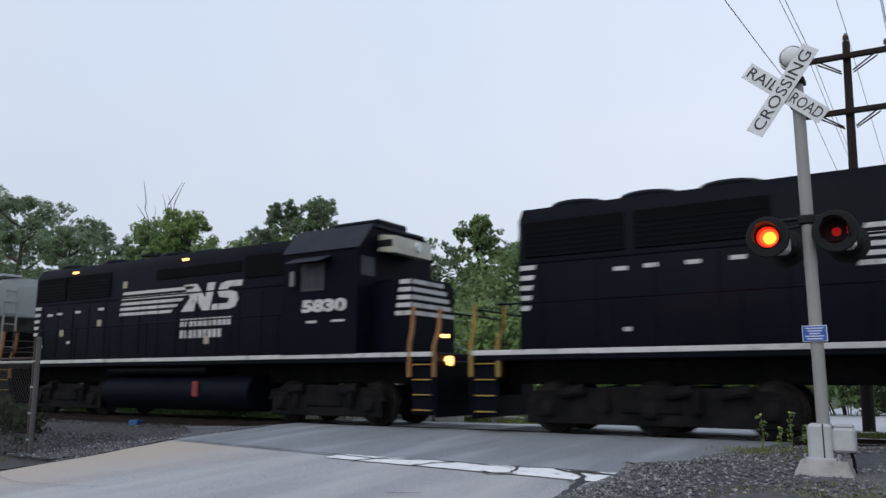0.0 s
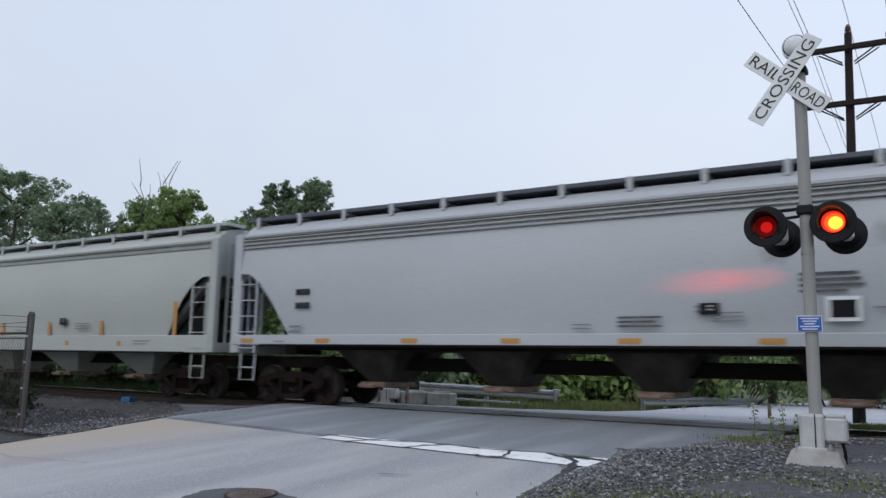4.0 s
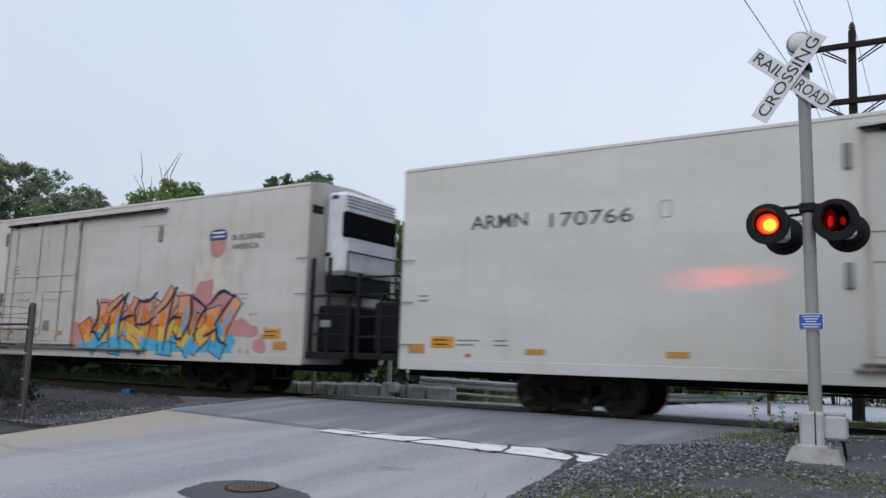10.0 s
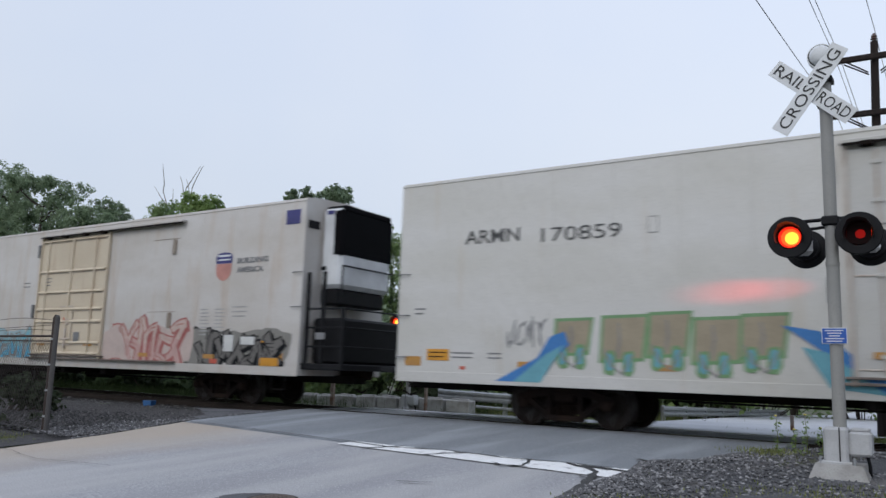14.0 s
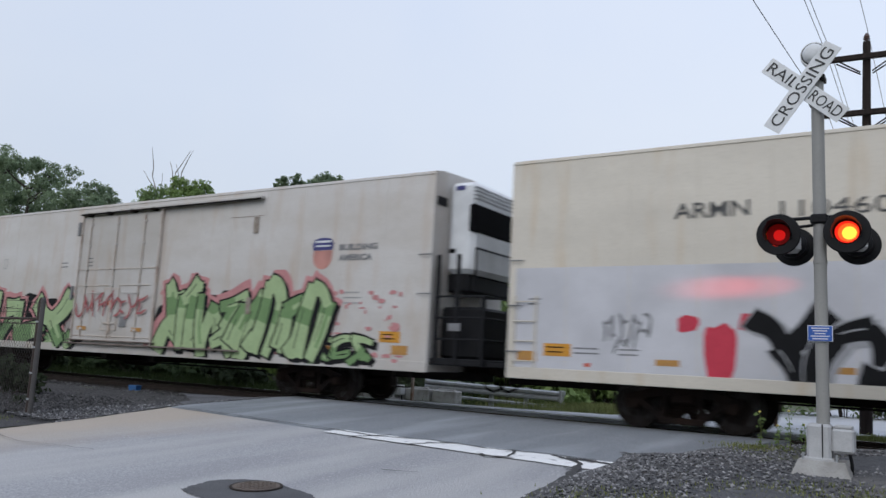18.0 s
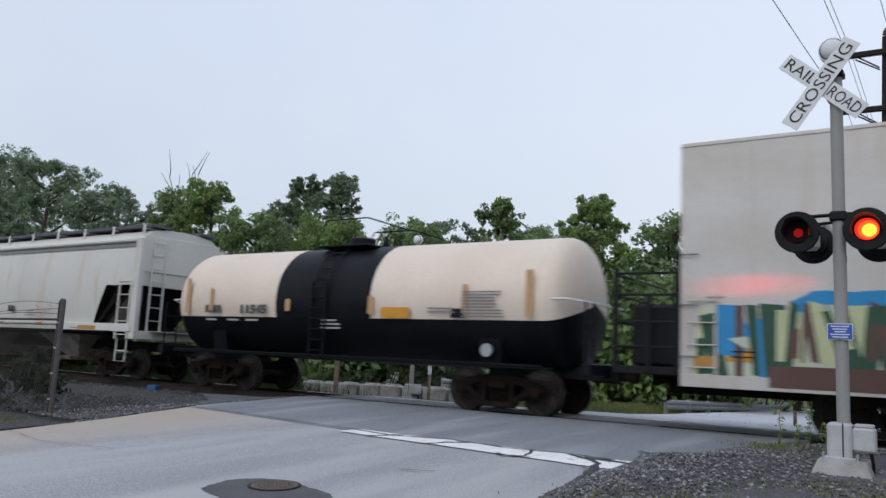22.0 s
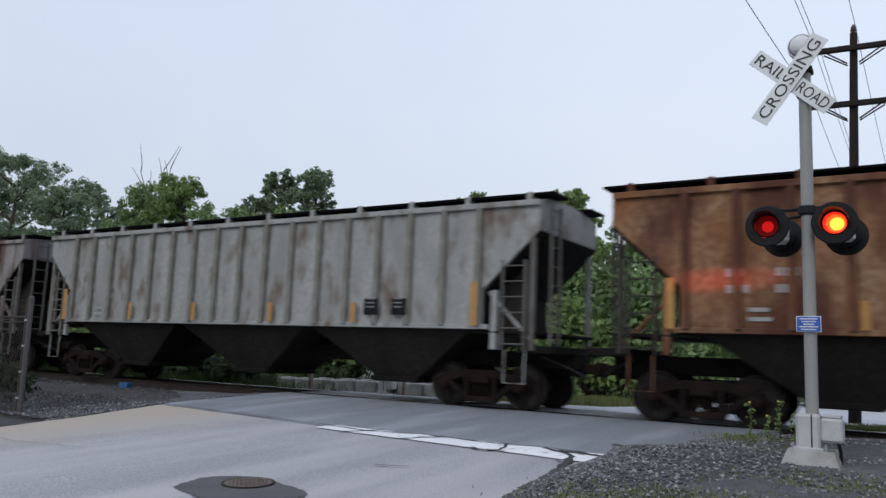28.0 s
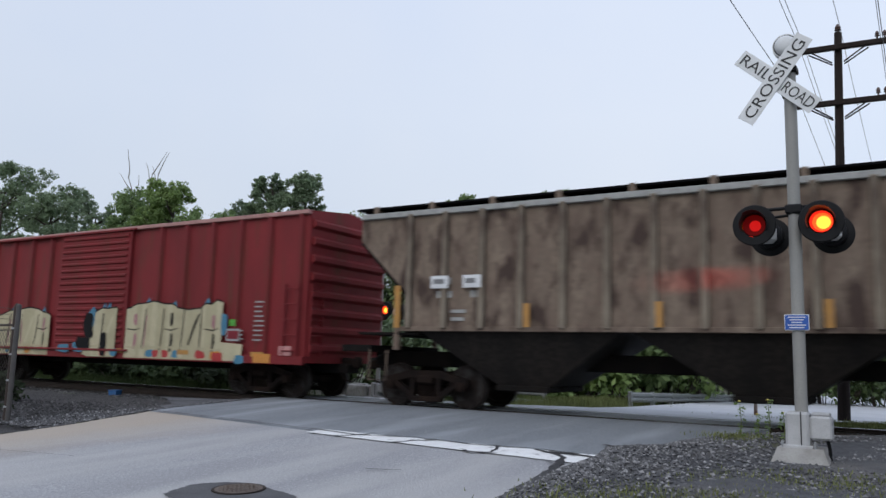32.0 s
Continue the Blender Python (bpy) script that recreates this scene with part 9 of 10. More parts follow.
for sgn in (1, -1):
    c = -(Z1 - Z0)
    while c < L0:
        a0, a1 = max(c, 0), min(c + (Z1 - Z0), L0)
        if a1 > a0:
            za, zb = Z0 + (a0 - c), Z0 + (a1 - c)
            if sgn < 0:
                za, zb = Z0 + Z1 - za, Z0 + Z1 - zb
            pa, pb = Vector((FX - 0.08, FY + 0.02, za)) + FD * a0, Vector((FX - 0.08, FY + 0.02, zb)) + FD * a1
            g.tube([pa, pb], 0.004, 3, caps=False)
        c += S
tagged(part("wire_mesh", g, MESH_WIRE, fence, "diamond wire mesh", angle=0), kind="stuff")
for z, dz in ((1.52, 0.06), (1.62, 0.0), (1.70, 0.1)):
    pts = [Vector((FX - 0.07, FY + 0.02, z)) + FD * a + Vector((0, 0, dz * math.sin(a * 0.8) - 0.05 * a * 0.3)) for a in np.linspace(0, 8, 14)]
    part("barbed_wire", Geo().tube(pts, 0.005, 4), MATS["post_rust"], fence)

# ---- behind the track: guard rails, blocks, posts ----
W_BEAM = ((0.0, 0.0), (-0.07, 0.04), (-0.07, 0.10), (0.0, 0.155), (-0.07, 0.21), (-0.07, 0.27), (0.0, 0.31), (0.012, 0.31), (-0.055, 0.27), (-0.055, 0.21), (0.012, 0.155), (-0.055, 0.10), (-0.055, 0.04), (0.012, 0.0))


def guard_rail(path, label):
    g0 = thing("guard_rail", label, "guard rail", "road guard rails")
    rows = []
    n = len(path)
    for i, (x, y, z) in enumerate(path):
        a, b = path[max(0, i - 1)], path[min(n - 1, i + 1)]
        d = math.hypot(b[0] - a[0], b[1] - a[1])
        nx, ny = (b[1] - a[1]) / d, -(b[0] - a[0]) / d
        rows.append([(x - nx * p, y - ny * p, z + q - 0.31) for p, q in W_BEAM] + [(x - nx * W_BEAM[0][0], y - ny * W_BEAM[0][0], z - 0.31)])
        part("post", cached("grpost", lambda: Geo().rbox(-0.06, 0.06, 0.03, 0.17, -0.95, 0.02, 0.01).mesh("post", GALV)), None, g0, at=(x, y, z))
    part("beam", Geo().sheet(rows), GALV, g0, "galvanised corrugated beam")
    part("rub_rail", Geo().tube([(x, y + 0.02, z - 0.48) for x, y, z in path], 0.05, 6), GALV, g0)
    x, y, z = path[-1]
    part("end_plate", Geo().rbox(x - 0.06, x + 0.06, y - 0.1, y + 0.05, z - 0.36, z + 0.03, 0.02), GALV, g0)
    return g0


guard_rail([(-14.6 + 4.8 * k / 4, 22 + 0.05 * k, 0.42 - 0.028 * k) for k in range(5)], "galvanised guard rail standing in grass behind the track")
guard_rail([(-7.75 + 0.1 * math.sin(k * 0.4), 24 + 2.2 * k, 0.17 - 0.066 * k) for k in range(10)], "galvanised guard rail along the far road")
blk = cached("block", lambda: Geo().rbox(-0.42, 0.42, -0.22, 0.22, -0.22, 0.18, 0.035).rbox(-0.3, 0.3, -0.08, 0.08, 0.18, 0.22, 0.02).mesh("concrete_block", CONCRETE))
for k in range(8):
    b = tagged(part("concrete_block", blk, None, None, at=pose(-19.4 + 0.89 * k + random.uniform(-0.03, 0.03), 21.0 + random.uniform(-0.05, 0.05), -0.12 + 0.014 * k + random.uniform(-0.02, 0.02), 0, random.uniform(-2, 2), random.uniform(-5, 5))), "weathered pale concrete barrier block in a row", "concrete block", "row of barrier blocks")
for x, y, hgt, m, lab in ((-17.5, 20.0, 1.25, RUST_POST, "rusty steel post behind the track"), (-13.75, 20.0, 1.15, RUST_POST, "slim brown delineator post with a white top"), (-3.4, 20.0, 0.55, RUST_POST, "short weathered post in the grass")):
    p = thing("marker_post", lab, "post", "posts behind the track", at=(x, y, -0.3))
    part("post_body", Geo().rbox(-0.07 if m is RUST_POST and hgt > 1.2 else -0.035, 0.07 if hgt > 1.2 else 0.035, -0.05, 0.05, -0.2, hgt, 0.01), m, p)
    if "white" in lab:
        part("post_top", Geo().rbox(-0.038, 0.038, -0.055, 0.055, hgt - 0.28, hgt + 0.01, 0.005), SIGN_WHITE, p, "white reflective top")
box = thing("blue_box", "small blue plastic box lying on the ballast", "box", at=pose(-18.85, 13.95, -0.19, 0, 0, 12))
part("tub", Geo().prism([(-0.12, 0), (0.12, 0), (0.14, 0.13), (-0.14, 0.13)], -0.10, 0.10, "y"), mat("blue_plastic", (0.025, 0.11, 0.28), 0.45, bump=0.02), box)
part("rim", Geo().rbox(-0.15, 0.15, -0.11, 0.11, 0.12, 0.145, 0.01), MATS["blue_plastic"], box)

# ---- plants ----
def leaf_material(name, dark, light):
    m = bpy.data.materials.new(name)
    m.use_nodes = True
    n, l = m.node_tree.nodes, m.node_tree.links
    p = n["Principled BSDF"]
    p.inputs["Roughness"].default_value, p.inputs["Specular IOR Level"].default_value = 0.75, 0.2
    geo = n.new("ShaderNodeNewGeometry")
    co = n.new("ShaderNodeTexCoord")
    no = n.new("ShaderNodeTexNoise")
    no.inputs["Scale"].default_value = 0.45
    l.new(co.outputs["Object"], no.inputs["Vector"])
    add = n.new("ShaderNodeMath")
    add.operation = "MULTIPLY_ADD"
    add.inputs[1].default_value = 0.55
    l.new(geo.outputs["Random Per Island"], add.inputs[0])
    l.new(no.outputs["Fac"], add.inputs[2])
    r = n.new("ShaderNodeMapRange")
    r.inputs["From Min"].default_value, r.inputs["From Max"].default_value = 0.35, 1.1
    l.new(add.outputs[0], r.inputs["Value"])
    x = n.new("ShaderNodeMix")
    x.data_type = "RGBA"
    x.inputs["A"].default_value, x.inputs["B"].default_value = (*dark, 1), (*light, 1)
    l.new(r.outputs["Result"], x.inputs["Factor"])
    l.new(x.outputs["Result"], p.inputs["Base Color"])
    tr = n.new("ShaderNodeBsdfTranslucent")
    l.new(x.outputs["Result"], tr.inputs["Color"])
    ms = n.new("ShaderNodeMixShader")
    ms.inputs[0].default_value = 0.45
    l.new(p.outputs[0], ms.inputs[1])
    l.new(tr.outputs[0], ms.inputs[2])
    l.new(ms.outputs[0], n["Material Output"].inputs["Surface"])
    MATS[name] = m
    return m


# distance haze is put into the crown colours, most of all in LEAF_HAZE
LEAF_DARK = leaf_material("leaf_dark", (0.125, 0.178, 0.112), (0.29, 0.365, 0.22))
LEAF_MID = leaf_material("leaf_mid", (0.115, 0.175, 0.082), (0.265, 0.355, 0.15))
LEAF_LIGHT = leaf_material("leaf_light", (0.105, 0.165, 0.060), (0.29, 0.39, 0.14))
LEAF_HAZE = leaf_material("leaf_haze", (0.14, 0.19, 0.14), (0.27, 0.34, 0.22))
# darker leaves and grass: tree shade on the undergrowth is put into these colours
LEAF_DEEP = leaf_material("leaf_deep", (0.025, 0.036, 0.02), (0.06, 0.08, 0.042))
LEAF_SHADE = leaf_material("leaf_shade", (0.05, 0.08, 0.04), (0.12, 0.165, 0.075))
GRASS_SHADE = leaf_material("grass_shade", (0.022, 0.034, 0.013), (0.06, 0.085, 0.028))
GRASS = leaf_material("grass_blades", (0.075, 0.095, 0.03), (0.27, 0.29, 0.115))
BARK = mat("bark", (0.075, 0.06, 0.048), 0.95, color2=(0.045, 0.036, 0.03), scale=4, stretch=(3, 3, 0.6), fine=20, bump=0.7)
DEADWOOD = mat("dead_wood", (0.21, 0.18, 0.15), 0.9, scale=4, stretch=(3, 3, 0.6), bump=0.4)


def leaves(centres, per, size, rng, flat=0.5, clump=0):
    """Small folded leaf clumps around puff centres (x, y, z, radius)."""
    cs = np.array(centres)
    if clump:
        # each puff falls apart into small clumps of uneven size around its rim
        k = len(cs)
        d = rng.normal(size=(k, clump, 3))
        d /= np.linalg.norm(d, axis=2)[:, :, None]
        sub = np.empty((k, clump, 4))
        sub[:, :, :3] = cs[:, None, :3] + d * cs[:, None, 3:4] * rng.uniform(0.45, 1.08, size=(k, clump, 1)) * np.array((1, 1, 0.75))
        sub[:, :, 3] = cs[:, None, 3] * rng.uniform(0.16, 0.46, size=(k, clump))
        inner = cs.copy()
        inner[:, 3] *= 0.8
        cs = np.concatenate([inner, sub.reshape(-1, 4)])
    weight = cs[:, 3] ** 2
    count = np.maximum(6, (per * weight / weight.sum())).astype(int)
    idx = np.repeat(np.arange(len(cs)), count)
    n = len(idx)
    d = rng.normal(size=(n, 3))
    d /= np.linalg.norm(d, axis=1)[:, None]
    rad = cs[idx, 3] * (0.25 + 0.75 * rng.uniform(size=n) ** 0.55) * (1 + 0.13 * np.abs(rng.normal(size=n)))
    p = cs[idx, :3] + d * rad[:, None] * np.array((1, 1, 0.8))
    nrm = d * 0.75 + rng.normal(size=(n, 3)) * 0.45 + np.array((0, 0, flat))
    nrm /= np.linalg.norm(nrm, axis=1)[:, None]
    u = np.cross(nrm, rng.normal(size=(n, 3)))
    u /= np.linalg.norm(u, axis=1)[:, None] + 1e-9
    w = np.cross(nrm, u)
    s = size * rng.uniform(0.6, 1.4, size=n)[:, None]
    v = np.stack([p - u * s, p + w * s * 0.55 - nrm * s * 0.15, p + u * s, p - w * s * 0.55 - nrm * s * 0.15], axis=1).reshape(-1, 3)
    return v, np.arange(4 * n).reshape(-1, 4)


def quads(name, v, f, material):
    me = bpy.data.meshes.new(name)
    me.vertices.add(len(v))
    me.vertices.foreach_set("co", v.astype(np.float32).ravel())
    me.loops.add(f.size)
    me.loops.foreach_set("vertex_index", f.astype(np.int32).ravel())
    me.polygons.add(len(f))
    me.polygons.foreach_set("loop_start", np.arange(0, f.size, 4, dtype=np.int32))
    me.polygons.foreach_set("loop_total", np.full(len(f), 4, dtype=np.int32))
    me.materials.append(material)
    me.update(calc_edges=True)
    me.validate()
    return me


def tree(x, y, height, radius, leaf, label, seed, density=1.0, base=0.25, size=0.24, n=7000, name="tree", sparse=False):
    """Tapered trunk, limbs, and a crown of leaf puffs with gaps."""
    rng = np.random.RandomState(seed)
    z0 = lay(x, y)
    t = thing(name, label, "tree", "trees behind the railway", at=(x, y, z0))
    top = height - z0
    trunk = [(0, 0, -0.3)]
    for k in range(1, 6):
        trunk.append((rng.uniform(-0.2, 0.2) * k * 0.5, rng.uniform(-0.2, 0.2) * k * 0.5, top * 0.86 * k / 5))
    r0 = 0.018 * top + 0.06
    part("trunk", Geo().tube(trunk, [r0 * (1 - 0.16 * k) for k in range(6)], 9), BARK, t)
    puffs, g = [], Geo()
    lobes = int(9 + 2.4 * top * (1 - base) / radius)
    for k in range(lobes):
        q = base + (0.97 - base) * (k + rng.uniform(0.1, 0.9)) / lobes
        span = (q - base) / (1 - base)
        lr = radius * rng.uniform(0.42, 0.62) * (0.78 if sparse else 1.0)
        reach = radius * (0.20 + 0.62 * math.sin(math.pi * min(1, span * 0.8 + 0.15))) * rng.uniform(0.55, 1.05)
        a = k * 2.4 + rng.uniform(-0.5, 0.5)
        zc = min(top * q, top - lr * 0.9)
        zs = min(max(zc - reach * rng.uniform(0.5, 0.9), top * 0.12), top * 0.84)
        i = min(4, int(zs / (top * 0.86) * 5))
        st = Vector(trunk[i]) + (Vector(trunk[i + 1]) - Vector(trunk[i])) * min(1, max(0, (zs / (top * 0.86) * 5) - i))
        end = Vector((trunk[i][0] + math.cos(a) * reach, trunk[i][1] + math.sin(a) * reach, zc))
        mid = (st + end) / 2 + Vector((0, 0, -0.06 * reach))
        g.tube([st, mid, end], [r0 * 0.40, r0 * 0.26, r0 * 0.09], 5)
        for j in range(int(15 + 3 * lr) if not sparse else int(11 + 2 * lr)):
            d = Vector(rng.normal(size=3)).normalized()
            d.z = d.z * 0.8 + 0.1
            c = end + d * lr * rng.uniform(0.3, 1.05)
            pr = lr * rng.uniform(0.24, 0.42)
            puffs.append((c.x, c.y, min(c.z, top - pr * 0.7), pr))
            if j % 4 == 0:
                g.tube([end, c], [r0 * 0.08, r0 * 0.03], 4)
    puffs.append((trunk[-1][0], trunk[-1][1], top - radius * 0.2, radius * 0.22))
    part("branchwork", g, BARK, t)
    v, f = leaves(puffs, int(n * density), size, rng, clump=5)
    part("crown", quads("crown", v, f, leaf), None, t, "leafy crown")
    return t


TREES = (
    (-80, 38, 20.0, 6.0, LEAF_DARK, 0.12, 9000), (-71, 36, 18.4, 4.6, LEAF_DARK, 0.12, 9000), (-62.0, 34, 16.0, 3.9, LEAF_DARK, 0.15, 8000), (-55.0, 34, 12.9, 2.7, LEAF_DARK, 0.12, 6500),
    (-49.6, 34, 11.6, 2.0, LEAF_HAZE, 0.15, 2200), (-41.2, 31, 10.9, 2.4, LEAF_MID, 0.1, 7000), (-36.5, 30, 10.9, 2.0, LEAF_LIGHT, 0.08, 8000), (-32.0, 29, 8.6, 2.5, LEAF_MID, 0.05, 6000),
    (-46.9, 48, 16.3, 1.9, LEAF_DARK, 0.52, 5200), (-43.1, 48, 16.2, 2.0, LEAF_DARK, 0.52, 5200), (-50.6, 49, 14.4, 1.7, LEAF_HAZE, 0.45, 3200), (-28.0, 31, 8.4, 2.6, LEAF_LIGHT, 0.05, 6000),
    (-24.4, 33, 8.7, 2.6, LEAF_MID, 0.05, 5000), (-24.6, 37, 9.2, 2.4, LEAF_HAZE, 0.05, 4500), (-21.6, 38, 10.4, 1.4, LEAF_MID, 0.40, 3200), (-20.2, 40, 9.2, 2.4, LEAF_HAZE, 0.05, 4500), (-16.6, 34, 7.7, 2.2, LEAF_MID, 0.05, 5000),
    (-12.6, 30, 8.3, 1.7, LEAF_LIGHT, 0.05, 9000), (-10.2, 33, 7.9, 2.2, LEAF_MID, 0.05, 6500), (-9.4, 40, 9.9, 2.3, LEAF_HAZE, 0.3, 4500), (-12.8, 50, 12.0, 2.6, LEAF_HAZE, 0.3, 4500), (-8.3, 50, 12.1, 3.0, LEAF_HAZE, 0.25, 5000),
    (-3.6, 48, 10.5, 2.8, LEAF_DARK, 0.1, 4500), (0.8, 44, 9.2, 2.8, LEAF_DARK, 0.06, 4500), (6.5, 44, 9.5, 3.2, LEAF_DARK, 0.06, 4500), (-70, 46, 17.0, 4.0, LEAF_DARK, 0.3, 5000), (-92, 42, 19.0, 6.0, LEAF_DARK, 0.1, 6000))
KINDS = {LEAF_DARK.name: "tall dark green broadleaf tree behind the railway", LEAF_MID.name: "mid-green leafy tree behind the railway", LEAF_LIGHT.name: "bright green leafy tree behind the railway", LEAF_HAZE.name: "grey-green tree farther behind the railway, haze put into its colour"}
for k, (x, y, hgt, rad, leaf, base, n) in enumerate(TREES):
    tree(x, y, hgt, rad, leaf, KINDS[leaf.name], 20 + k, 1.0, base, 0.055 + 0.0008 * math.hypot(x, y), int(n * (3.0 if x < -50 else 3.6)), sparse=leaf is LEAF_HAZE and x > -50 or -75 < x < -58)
# bare dead branches over the green crown
dead = thing("dead_tree", "bare dead tree with forked grey branches above the leaves", "tree", "trees behind the railway", at=(-41.6, 32, lay(-41.6, 32)))
part("trunk", Geo().tube([(0, 0, -0.3), (0.1, 0, 6), (0, 0, 9.4)], [0.2, 0.14, 0.08], 7), DEADWOOD, dead)
rng_d = random.Random(9)


def fork(start, aim, length, radius, depth):
    """One bare limb that bends and divides."""
    line, d = [Vector(start)], Vector(aim).normalized()
    for k in range(4):
        d = (d + Vector((rng_d.uniform(-0.28, 0.28), rng_d.uniform(-0.1, 0.1), rng_d.uniform(-0.05, 0.15)))).normalized()
        line.append(line[-1] + d * length / 4)
    part("branch" if depth else "twig", Geo().tube([tuple(v) for v in line], [radius * (1 - 0.17 * k) for k in range(5)], 5), DEADWOOD, dead)
    if depth:
        for k in (2, 3, 4):
            side = -1 if k % 2 else 1
            fork(line[k], d + Vector((side * rng_d.uniform(0.5, 1.0), 0, rng_d.uniform(0.0, 0.4))), length * rng_d.uniform(0.4, 0.6), radius * 0.5, depth - 1)


for dx, ln in ((-0.75, 3.6), (0.05, 3.4), (0.65, 3.5)):
    fork((0, 0, 9.2), (dx, 0, 1), ln, 0.07, 1)


def shrub(x, y, w, hgt, leaf, seed, n, label="dense green undergrowth behind the railway", size=0.16):
    rng = np.random.RandomState(seed)
    s = thing("shrub", label, "shrub", "undergrowth along the railway", at=(x, y, lay(x, y)))
    puffs = []
    for k in range(int(4 + w * 2.2)):
        px, py = rng.uniform(-w / 2, w / 2), rng.uniform(-0.8, 0.8)
        pz = rng.uniform(0.25, 0.8) * hgt * (1 - 0.3 * abs(px) / (w / 2))
        puffs.append((px, py, pz, min(pz, hgt * rng.uniform(0.25, 0.4)) + 0.1))
        part("stem", Geo().tube([(px * 0.3, py * 0.3, -0.1), (px, py, pz)], [0.03, 0.012], 4), BARK, s)
    v, f = leaves(puffs, n, size, rng, clump=6)
    part("foliage", quads("foliage", v, f, leaf), None, s)


rng = np.random.RandomState(5)
for k in range(20):
    x = -66 + 2.75 * k
    shrub(x, 25.5 + rng.uniform(-1, 1.5), 4.2, rng.uniform(2.6, 4.6), (LEAF_DARK, LEAF_MID, LEAF_DARK, LEAF_LIGHT)[k % 4], 100 + k, 2200)
for k in range(9):
    x = -40 + 3.0 * k
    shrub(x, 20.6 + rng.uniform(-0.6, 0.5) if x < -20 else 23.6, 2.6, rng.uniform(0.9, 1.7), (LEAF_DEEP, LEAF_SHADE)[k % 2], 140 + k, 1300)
for k, (x, y, w, hgt) in enumerate(((-11, 27.5, 3.5, 4.2), (-16, 80, 14, 6.5), (-13.5, 27, 3, 3), (-2, 46, 6, 3.5), (6, 42, 7, 3.5), (14, 38, 7, 4.0), (-10.3, 23.0, 1.3, 0.8), (-12.5, 31, 5, 6.5), (-9.2, 33, 5, 6.0), (-14.8, 29, 4, 5.5), (-4, 84, 14, 6.5))):
    shrub(x, y, w, hgt, (LEAF_LIGHT, LEAF_MID)[k % 2], 170 + k, 2600 if hgt > 1 else 700)
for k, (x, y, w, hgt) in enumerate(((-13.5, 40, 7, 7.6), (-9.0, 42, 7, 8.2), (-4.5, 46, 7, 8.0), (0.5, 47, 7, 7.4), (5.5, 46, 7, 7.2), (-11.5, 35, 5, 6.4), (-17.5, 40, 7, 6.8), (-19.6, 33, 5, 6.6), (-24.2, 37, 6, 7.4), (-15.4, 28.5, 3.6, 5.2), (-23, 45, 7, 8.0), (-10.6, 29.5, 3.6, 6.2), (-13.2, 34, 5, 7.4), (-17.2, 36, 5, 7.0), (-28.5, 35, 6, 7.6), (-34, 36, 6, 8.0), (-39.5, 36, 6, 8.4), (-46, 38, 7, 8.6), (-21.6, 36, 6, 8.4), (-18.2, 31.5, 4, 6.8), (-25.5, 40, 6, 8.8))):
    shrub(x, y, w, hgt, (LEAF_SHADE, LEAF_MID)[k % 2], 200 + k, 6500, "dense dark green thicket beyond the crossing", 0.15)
shrub(-19.4, 10.2, 1.8, 1.0, LEAF_DEEP, 190, 1800, "leafy vine and weeds growing through the fence", 0.07)
shrub(-16.3, 8.9, 0.8, 0.4, LEAF_DEEP, 191, 500, "leafy weeds at the foot of the fence", 0.06)


def grass_patch(name, label, spots, n, hgt, seed, spread, blade=GRASS):
    rng = np.random.RandomState(seed)
    v = []
    for _ in range(n):
        cx, cy, sx, sy = spots[rng.randint(len(spots))]
        x, y = cx + rng.normal() * sx * 0.5, cy + rng.normal() * sy * 0.5
        z = spread(x, y)
        a, hh, w = rng.uniform(0, 6.28), hgt * rng.uniform(0.4, 1.3), 0.006 + 0.004 * rng.uniform()
        dx, dy = math.cos(a) * hh * 0.45, math.sin(a) * hh * 0.45
        ux, uy = -math.sin(a) * w, math.cos(a) * w
        v += [(x - ux, y - uy, z), (x + ux, y + uy, z), (x + dx + ux * 0.3, y + dy + uy * 0.3, z + hh), (x + dx - ux * 0.3, y + dy - uy * 0.3, z + hh)]
    me = quads(name, np.array(v), np.arange(len(v)).reshape(-1, 4), blade)
    return tagged(part(name, me, None), label, "grass", kind="stuff")


def verge_z(x, y):
    return near_slope(y) + 0.08


grass_patch("verge_grass", "sparse short grass and weeds in the gravel", [(-2.2, 7.6, 1.0, 0.5), (-1.4, 7.3, 1.2, 0.7), (-0.6, 8.0, 1.5, 0.9), (-2.6, 6.9, 0.7, 0.5), (-1.0, 9.0, 1.2, 0.5), (-2.4, 12.4, 0.5, 0.4), (-0.2, 9.6, 1.6, 0.6)], 3400, 0.04, 7, verge_z)
grass_patch("verge_grass", "short grass along the fence and road edge", [(-14.2, 7.6, 0.8, 0.3), (-13.6, 7.2, 0.6, 0.25), (-15.0, 8.0, 0.9, 0.4), (-13.2, 6.8, 0.4, 0.3)], 900, 0.06, 8, lay)
grass_patch("far_grass", "long green grass behind the track", [(-9.2, 21.6, 1.6, 2.2), (-10.4, 23.5, 3.0, 1.5), (-8.6, 22.6, 0.8, 1.0), (-9.2, 26, 0.6, 4)], 9000, 0.30, 9, lay)
grass_patch("far_grass", "green grass strip beside the far rail", [(0.5, 18.4, 3.5, 0.5), (4, 18.6, 4, 0.6), (-0.8, 18.2, 0.9, 0.35)], 8000, 0.20, 10, lay)
grass_patch("bank_grass", "rough grass behind the track under the trees", [(-22, 20.5, 5, 2), (-30, 20.5, 6, 2), (-16, 23.5, 4, 1.6), (-40, 21, 8, 2.4)], 12000, 0.32, 11, lay, GRASS_SHADE)
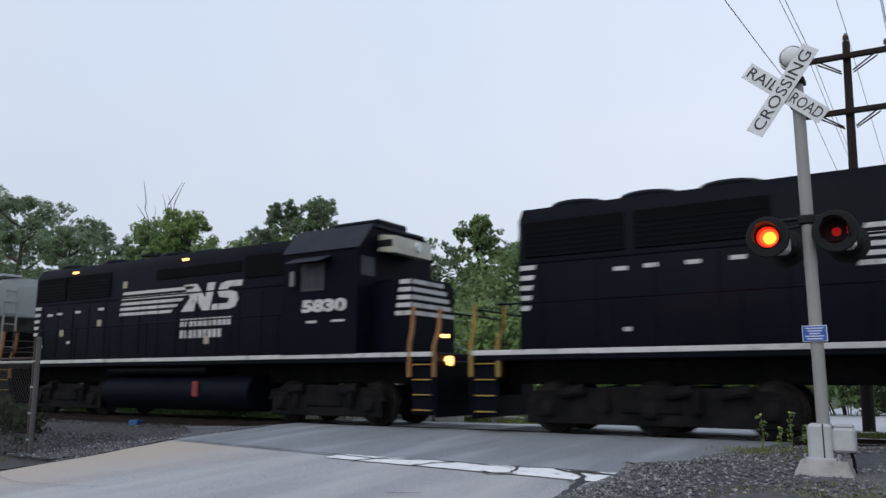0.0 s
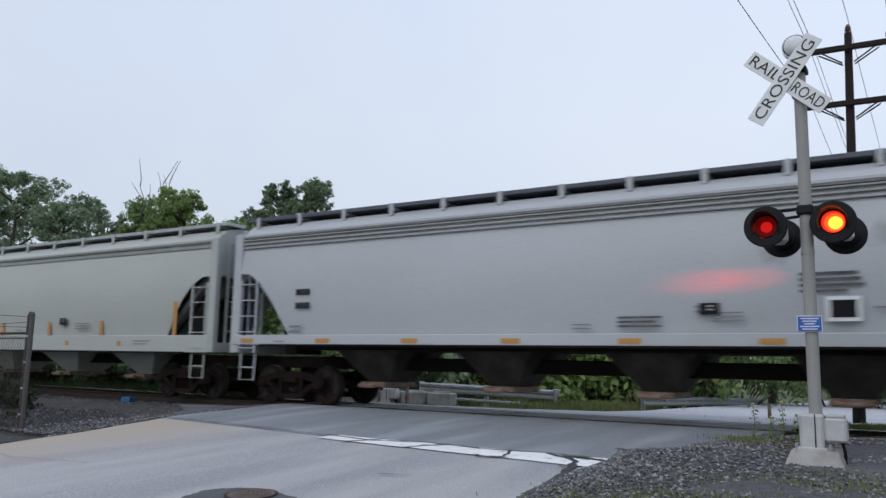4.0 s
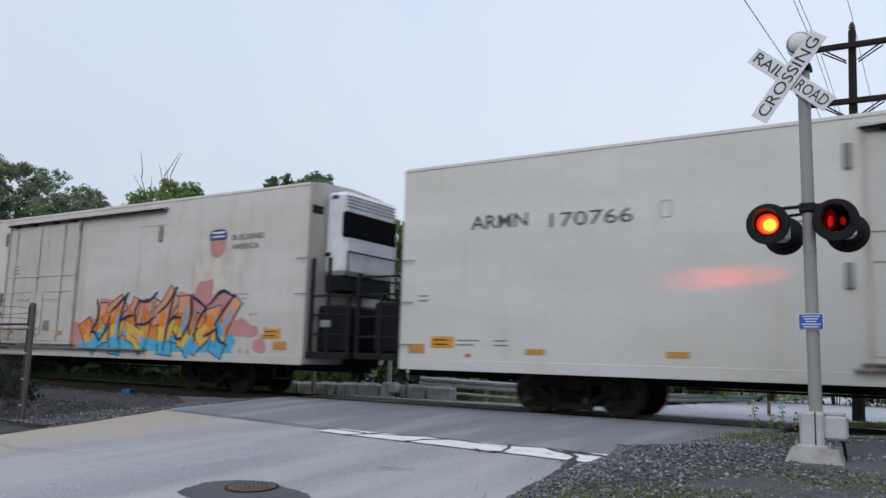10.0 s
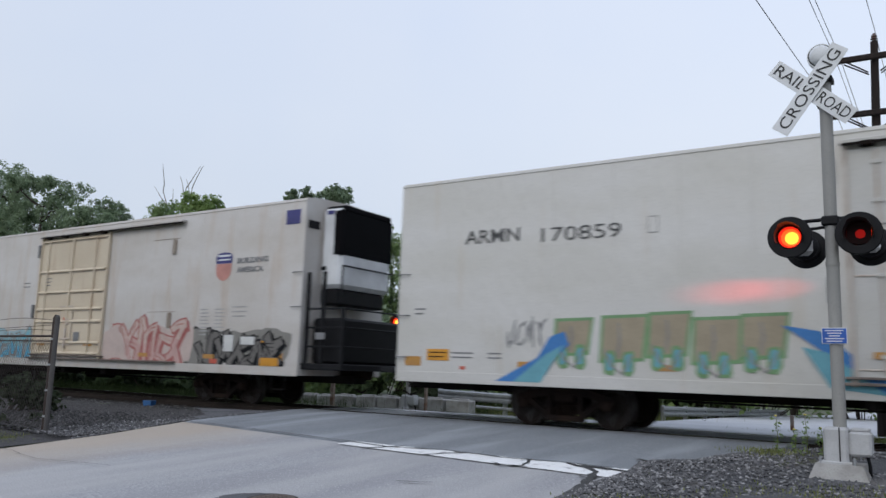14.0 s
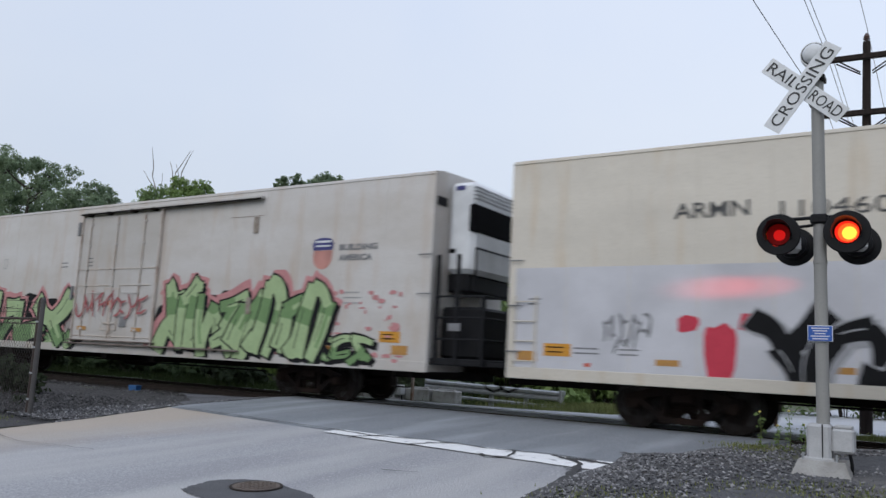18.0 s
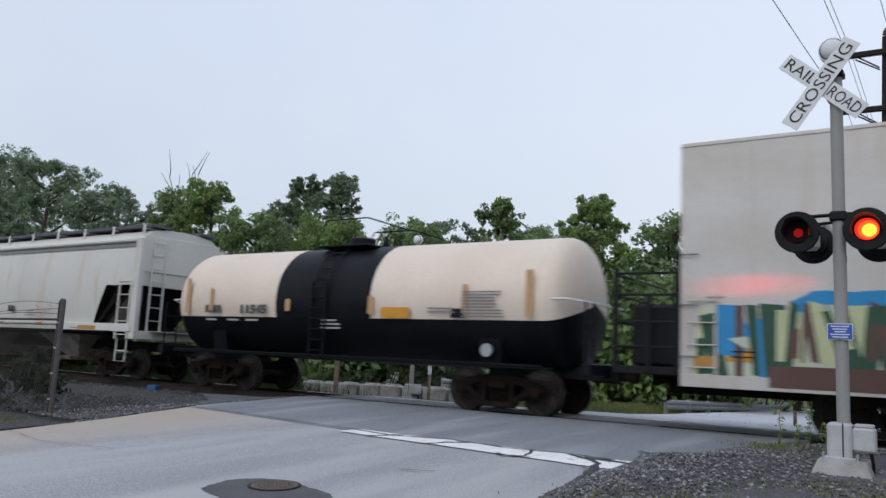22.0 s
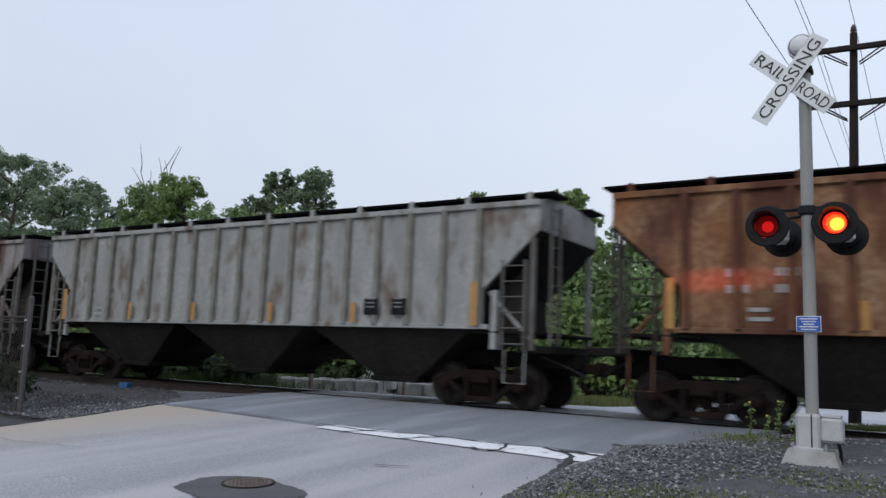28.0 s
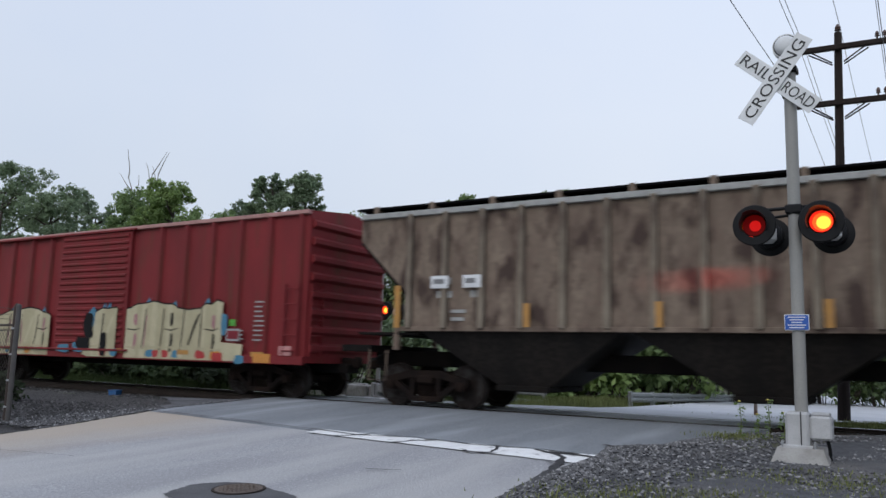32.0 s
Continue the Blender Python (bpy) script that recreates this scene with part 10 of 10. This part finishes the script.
for k, (x, y, hgt) in enumerate(((-2.32, 12.35, 0.55), (-2.12, 12.6, 0.35), (-1.9, 12.2, 0.6), (-1.75, 12.5, 0.4))):
    w = thing("tall_weed", "tall green weed with small yellow flowers by the rails", "weed", "weeds at the crossing", at=(x, y, near_slope(y) + 0.05))
    rng = np.random.RandomState(k)
    part("stem", Geo().tube([(0, 0, -0.05), (0.02, 0, hgt * 0.5), (rng.uniform(-0.06, 0.06), 0, hgt)], [0.008, 0.006, 0.003], 5), GRASS, w)
    v, f = leaves([(rng.uniform(-0.05, 0.05), rng.uniform(-0.05, 0.05), hgt * q, 0.05) for q in np.linspace(0.15, 0.95, 8)], 70, 0.022, rng)
    part("leaves", quads("weed_leaves", v, f, LEAF_LIGHT), None, w)
    part("flower", Geo().lathe([(0.004, hgt - 0.01), (0.022, hgt + 0.005), (0.012, hgt + 0.02)], "z", 8), mat("flower_yellow", (0.6, 0.5, 0.12), 0.7, bump=0), w, "pale yellow flower")


# ---- what moves ----
def travel(t):
    """Metres that the train has gone by t seconds: about 12 m/s, very slightly gaining."""
    k = t / 10
    return 121.746 * k - 0.4323 * k ** 2 + 0.02145 * k ** 3 + 0.03271 * k ** 4


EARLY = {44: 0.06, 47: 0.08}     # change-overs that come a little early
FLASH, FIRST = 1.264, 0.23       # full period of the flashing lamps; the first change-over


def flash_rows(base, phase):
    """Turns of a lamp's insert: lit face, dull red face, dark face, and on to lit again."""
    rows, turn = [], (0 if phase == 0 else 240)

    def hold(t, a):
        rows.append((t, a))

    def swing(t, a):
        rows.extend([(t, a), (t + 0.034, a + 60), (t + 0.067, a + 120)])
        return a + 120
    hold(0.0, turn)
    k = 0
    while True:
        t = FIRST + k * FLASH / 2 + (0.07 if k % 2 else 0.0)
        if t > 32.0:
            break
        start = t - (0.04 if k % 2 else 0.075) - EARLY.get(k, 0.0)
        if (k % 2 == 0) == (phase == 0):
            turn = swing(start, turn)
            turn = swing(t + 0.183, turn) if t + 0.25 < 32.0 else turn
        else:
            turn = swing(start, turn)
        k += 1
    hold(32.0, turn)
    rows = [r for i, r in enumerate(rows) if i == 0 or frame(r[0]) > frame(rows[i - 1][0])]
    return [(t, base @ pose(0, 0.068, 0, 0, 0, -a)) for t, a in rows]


def motions():
    # the flashing is made by turning the added inserts
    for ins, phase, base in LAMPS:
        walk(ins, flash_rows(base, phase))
    steps = (0, 4, 8, 12, 16, 20, 24, 28, 32)
    seen = {}
    for car, off in CARS:
        walk(car, [(t, pose(off + travel(t), 15.5, 0)) for t in steps])
        seen[car.name] = off
    for w, car, ox, r in WHEELSETS:
        base = w.matrix_basis.translation.copy()
        off = seen[car.name]
        # the wheels roll while the car is near the crossing
        t0 = max(0.0, min(31.0, (-34 - off) / 12.1))
        t1 = max(t0 + 0.5, min(32.0, (12 - off) / 12.1))
        rows = [] if t0 == 0 else [(0.0, Matrix.Translation(base))]
        n = int((t1 - t0) * 15 * 2)
        for k in range(n + 1):
            t = t0 + k / 30
            if t > 32:
                break
            a = math.degrees((travel(t) - travel(t0)) / r)
            rows.append((t, Matrix.Translation(base) @ pose(0, 0, 0, 0, a, 0)))
        if rows[-1][0] < 31.9:
            rows.append((32.0, rows[-1][1]))
        walk(w, rows)


motions()
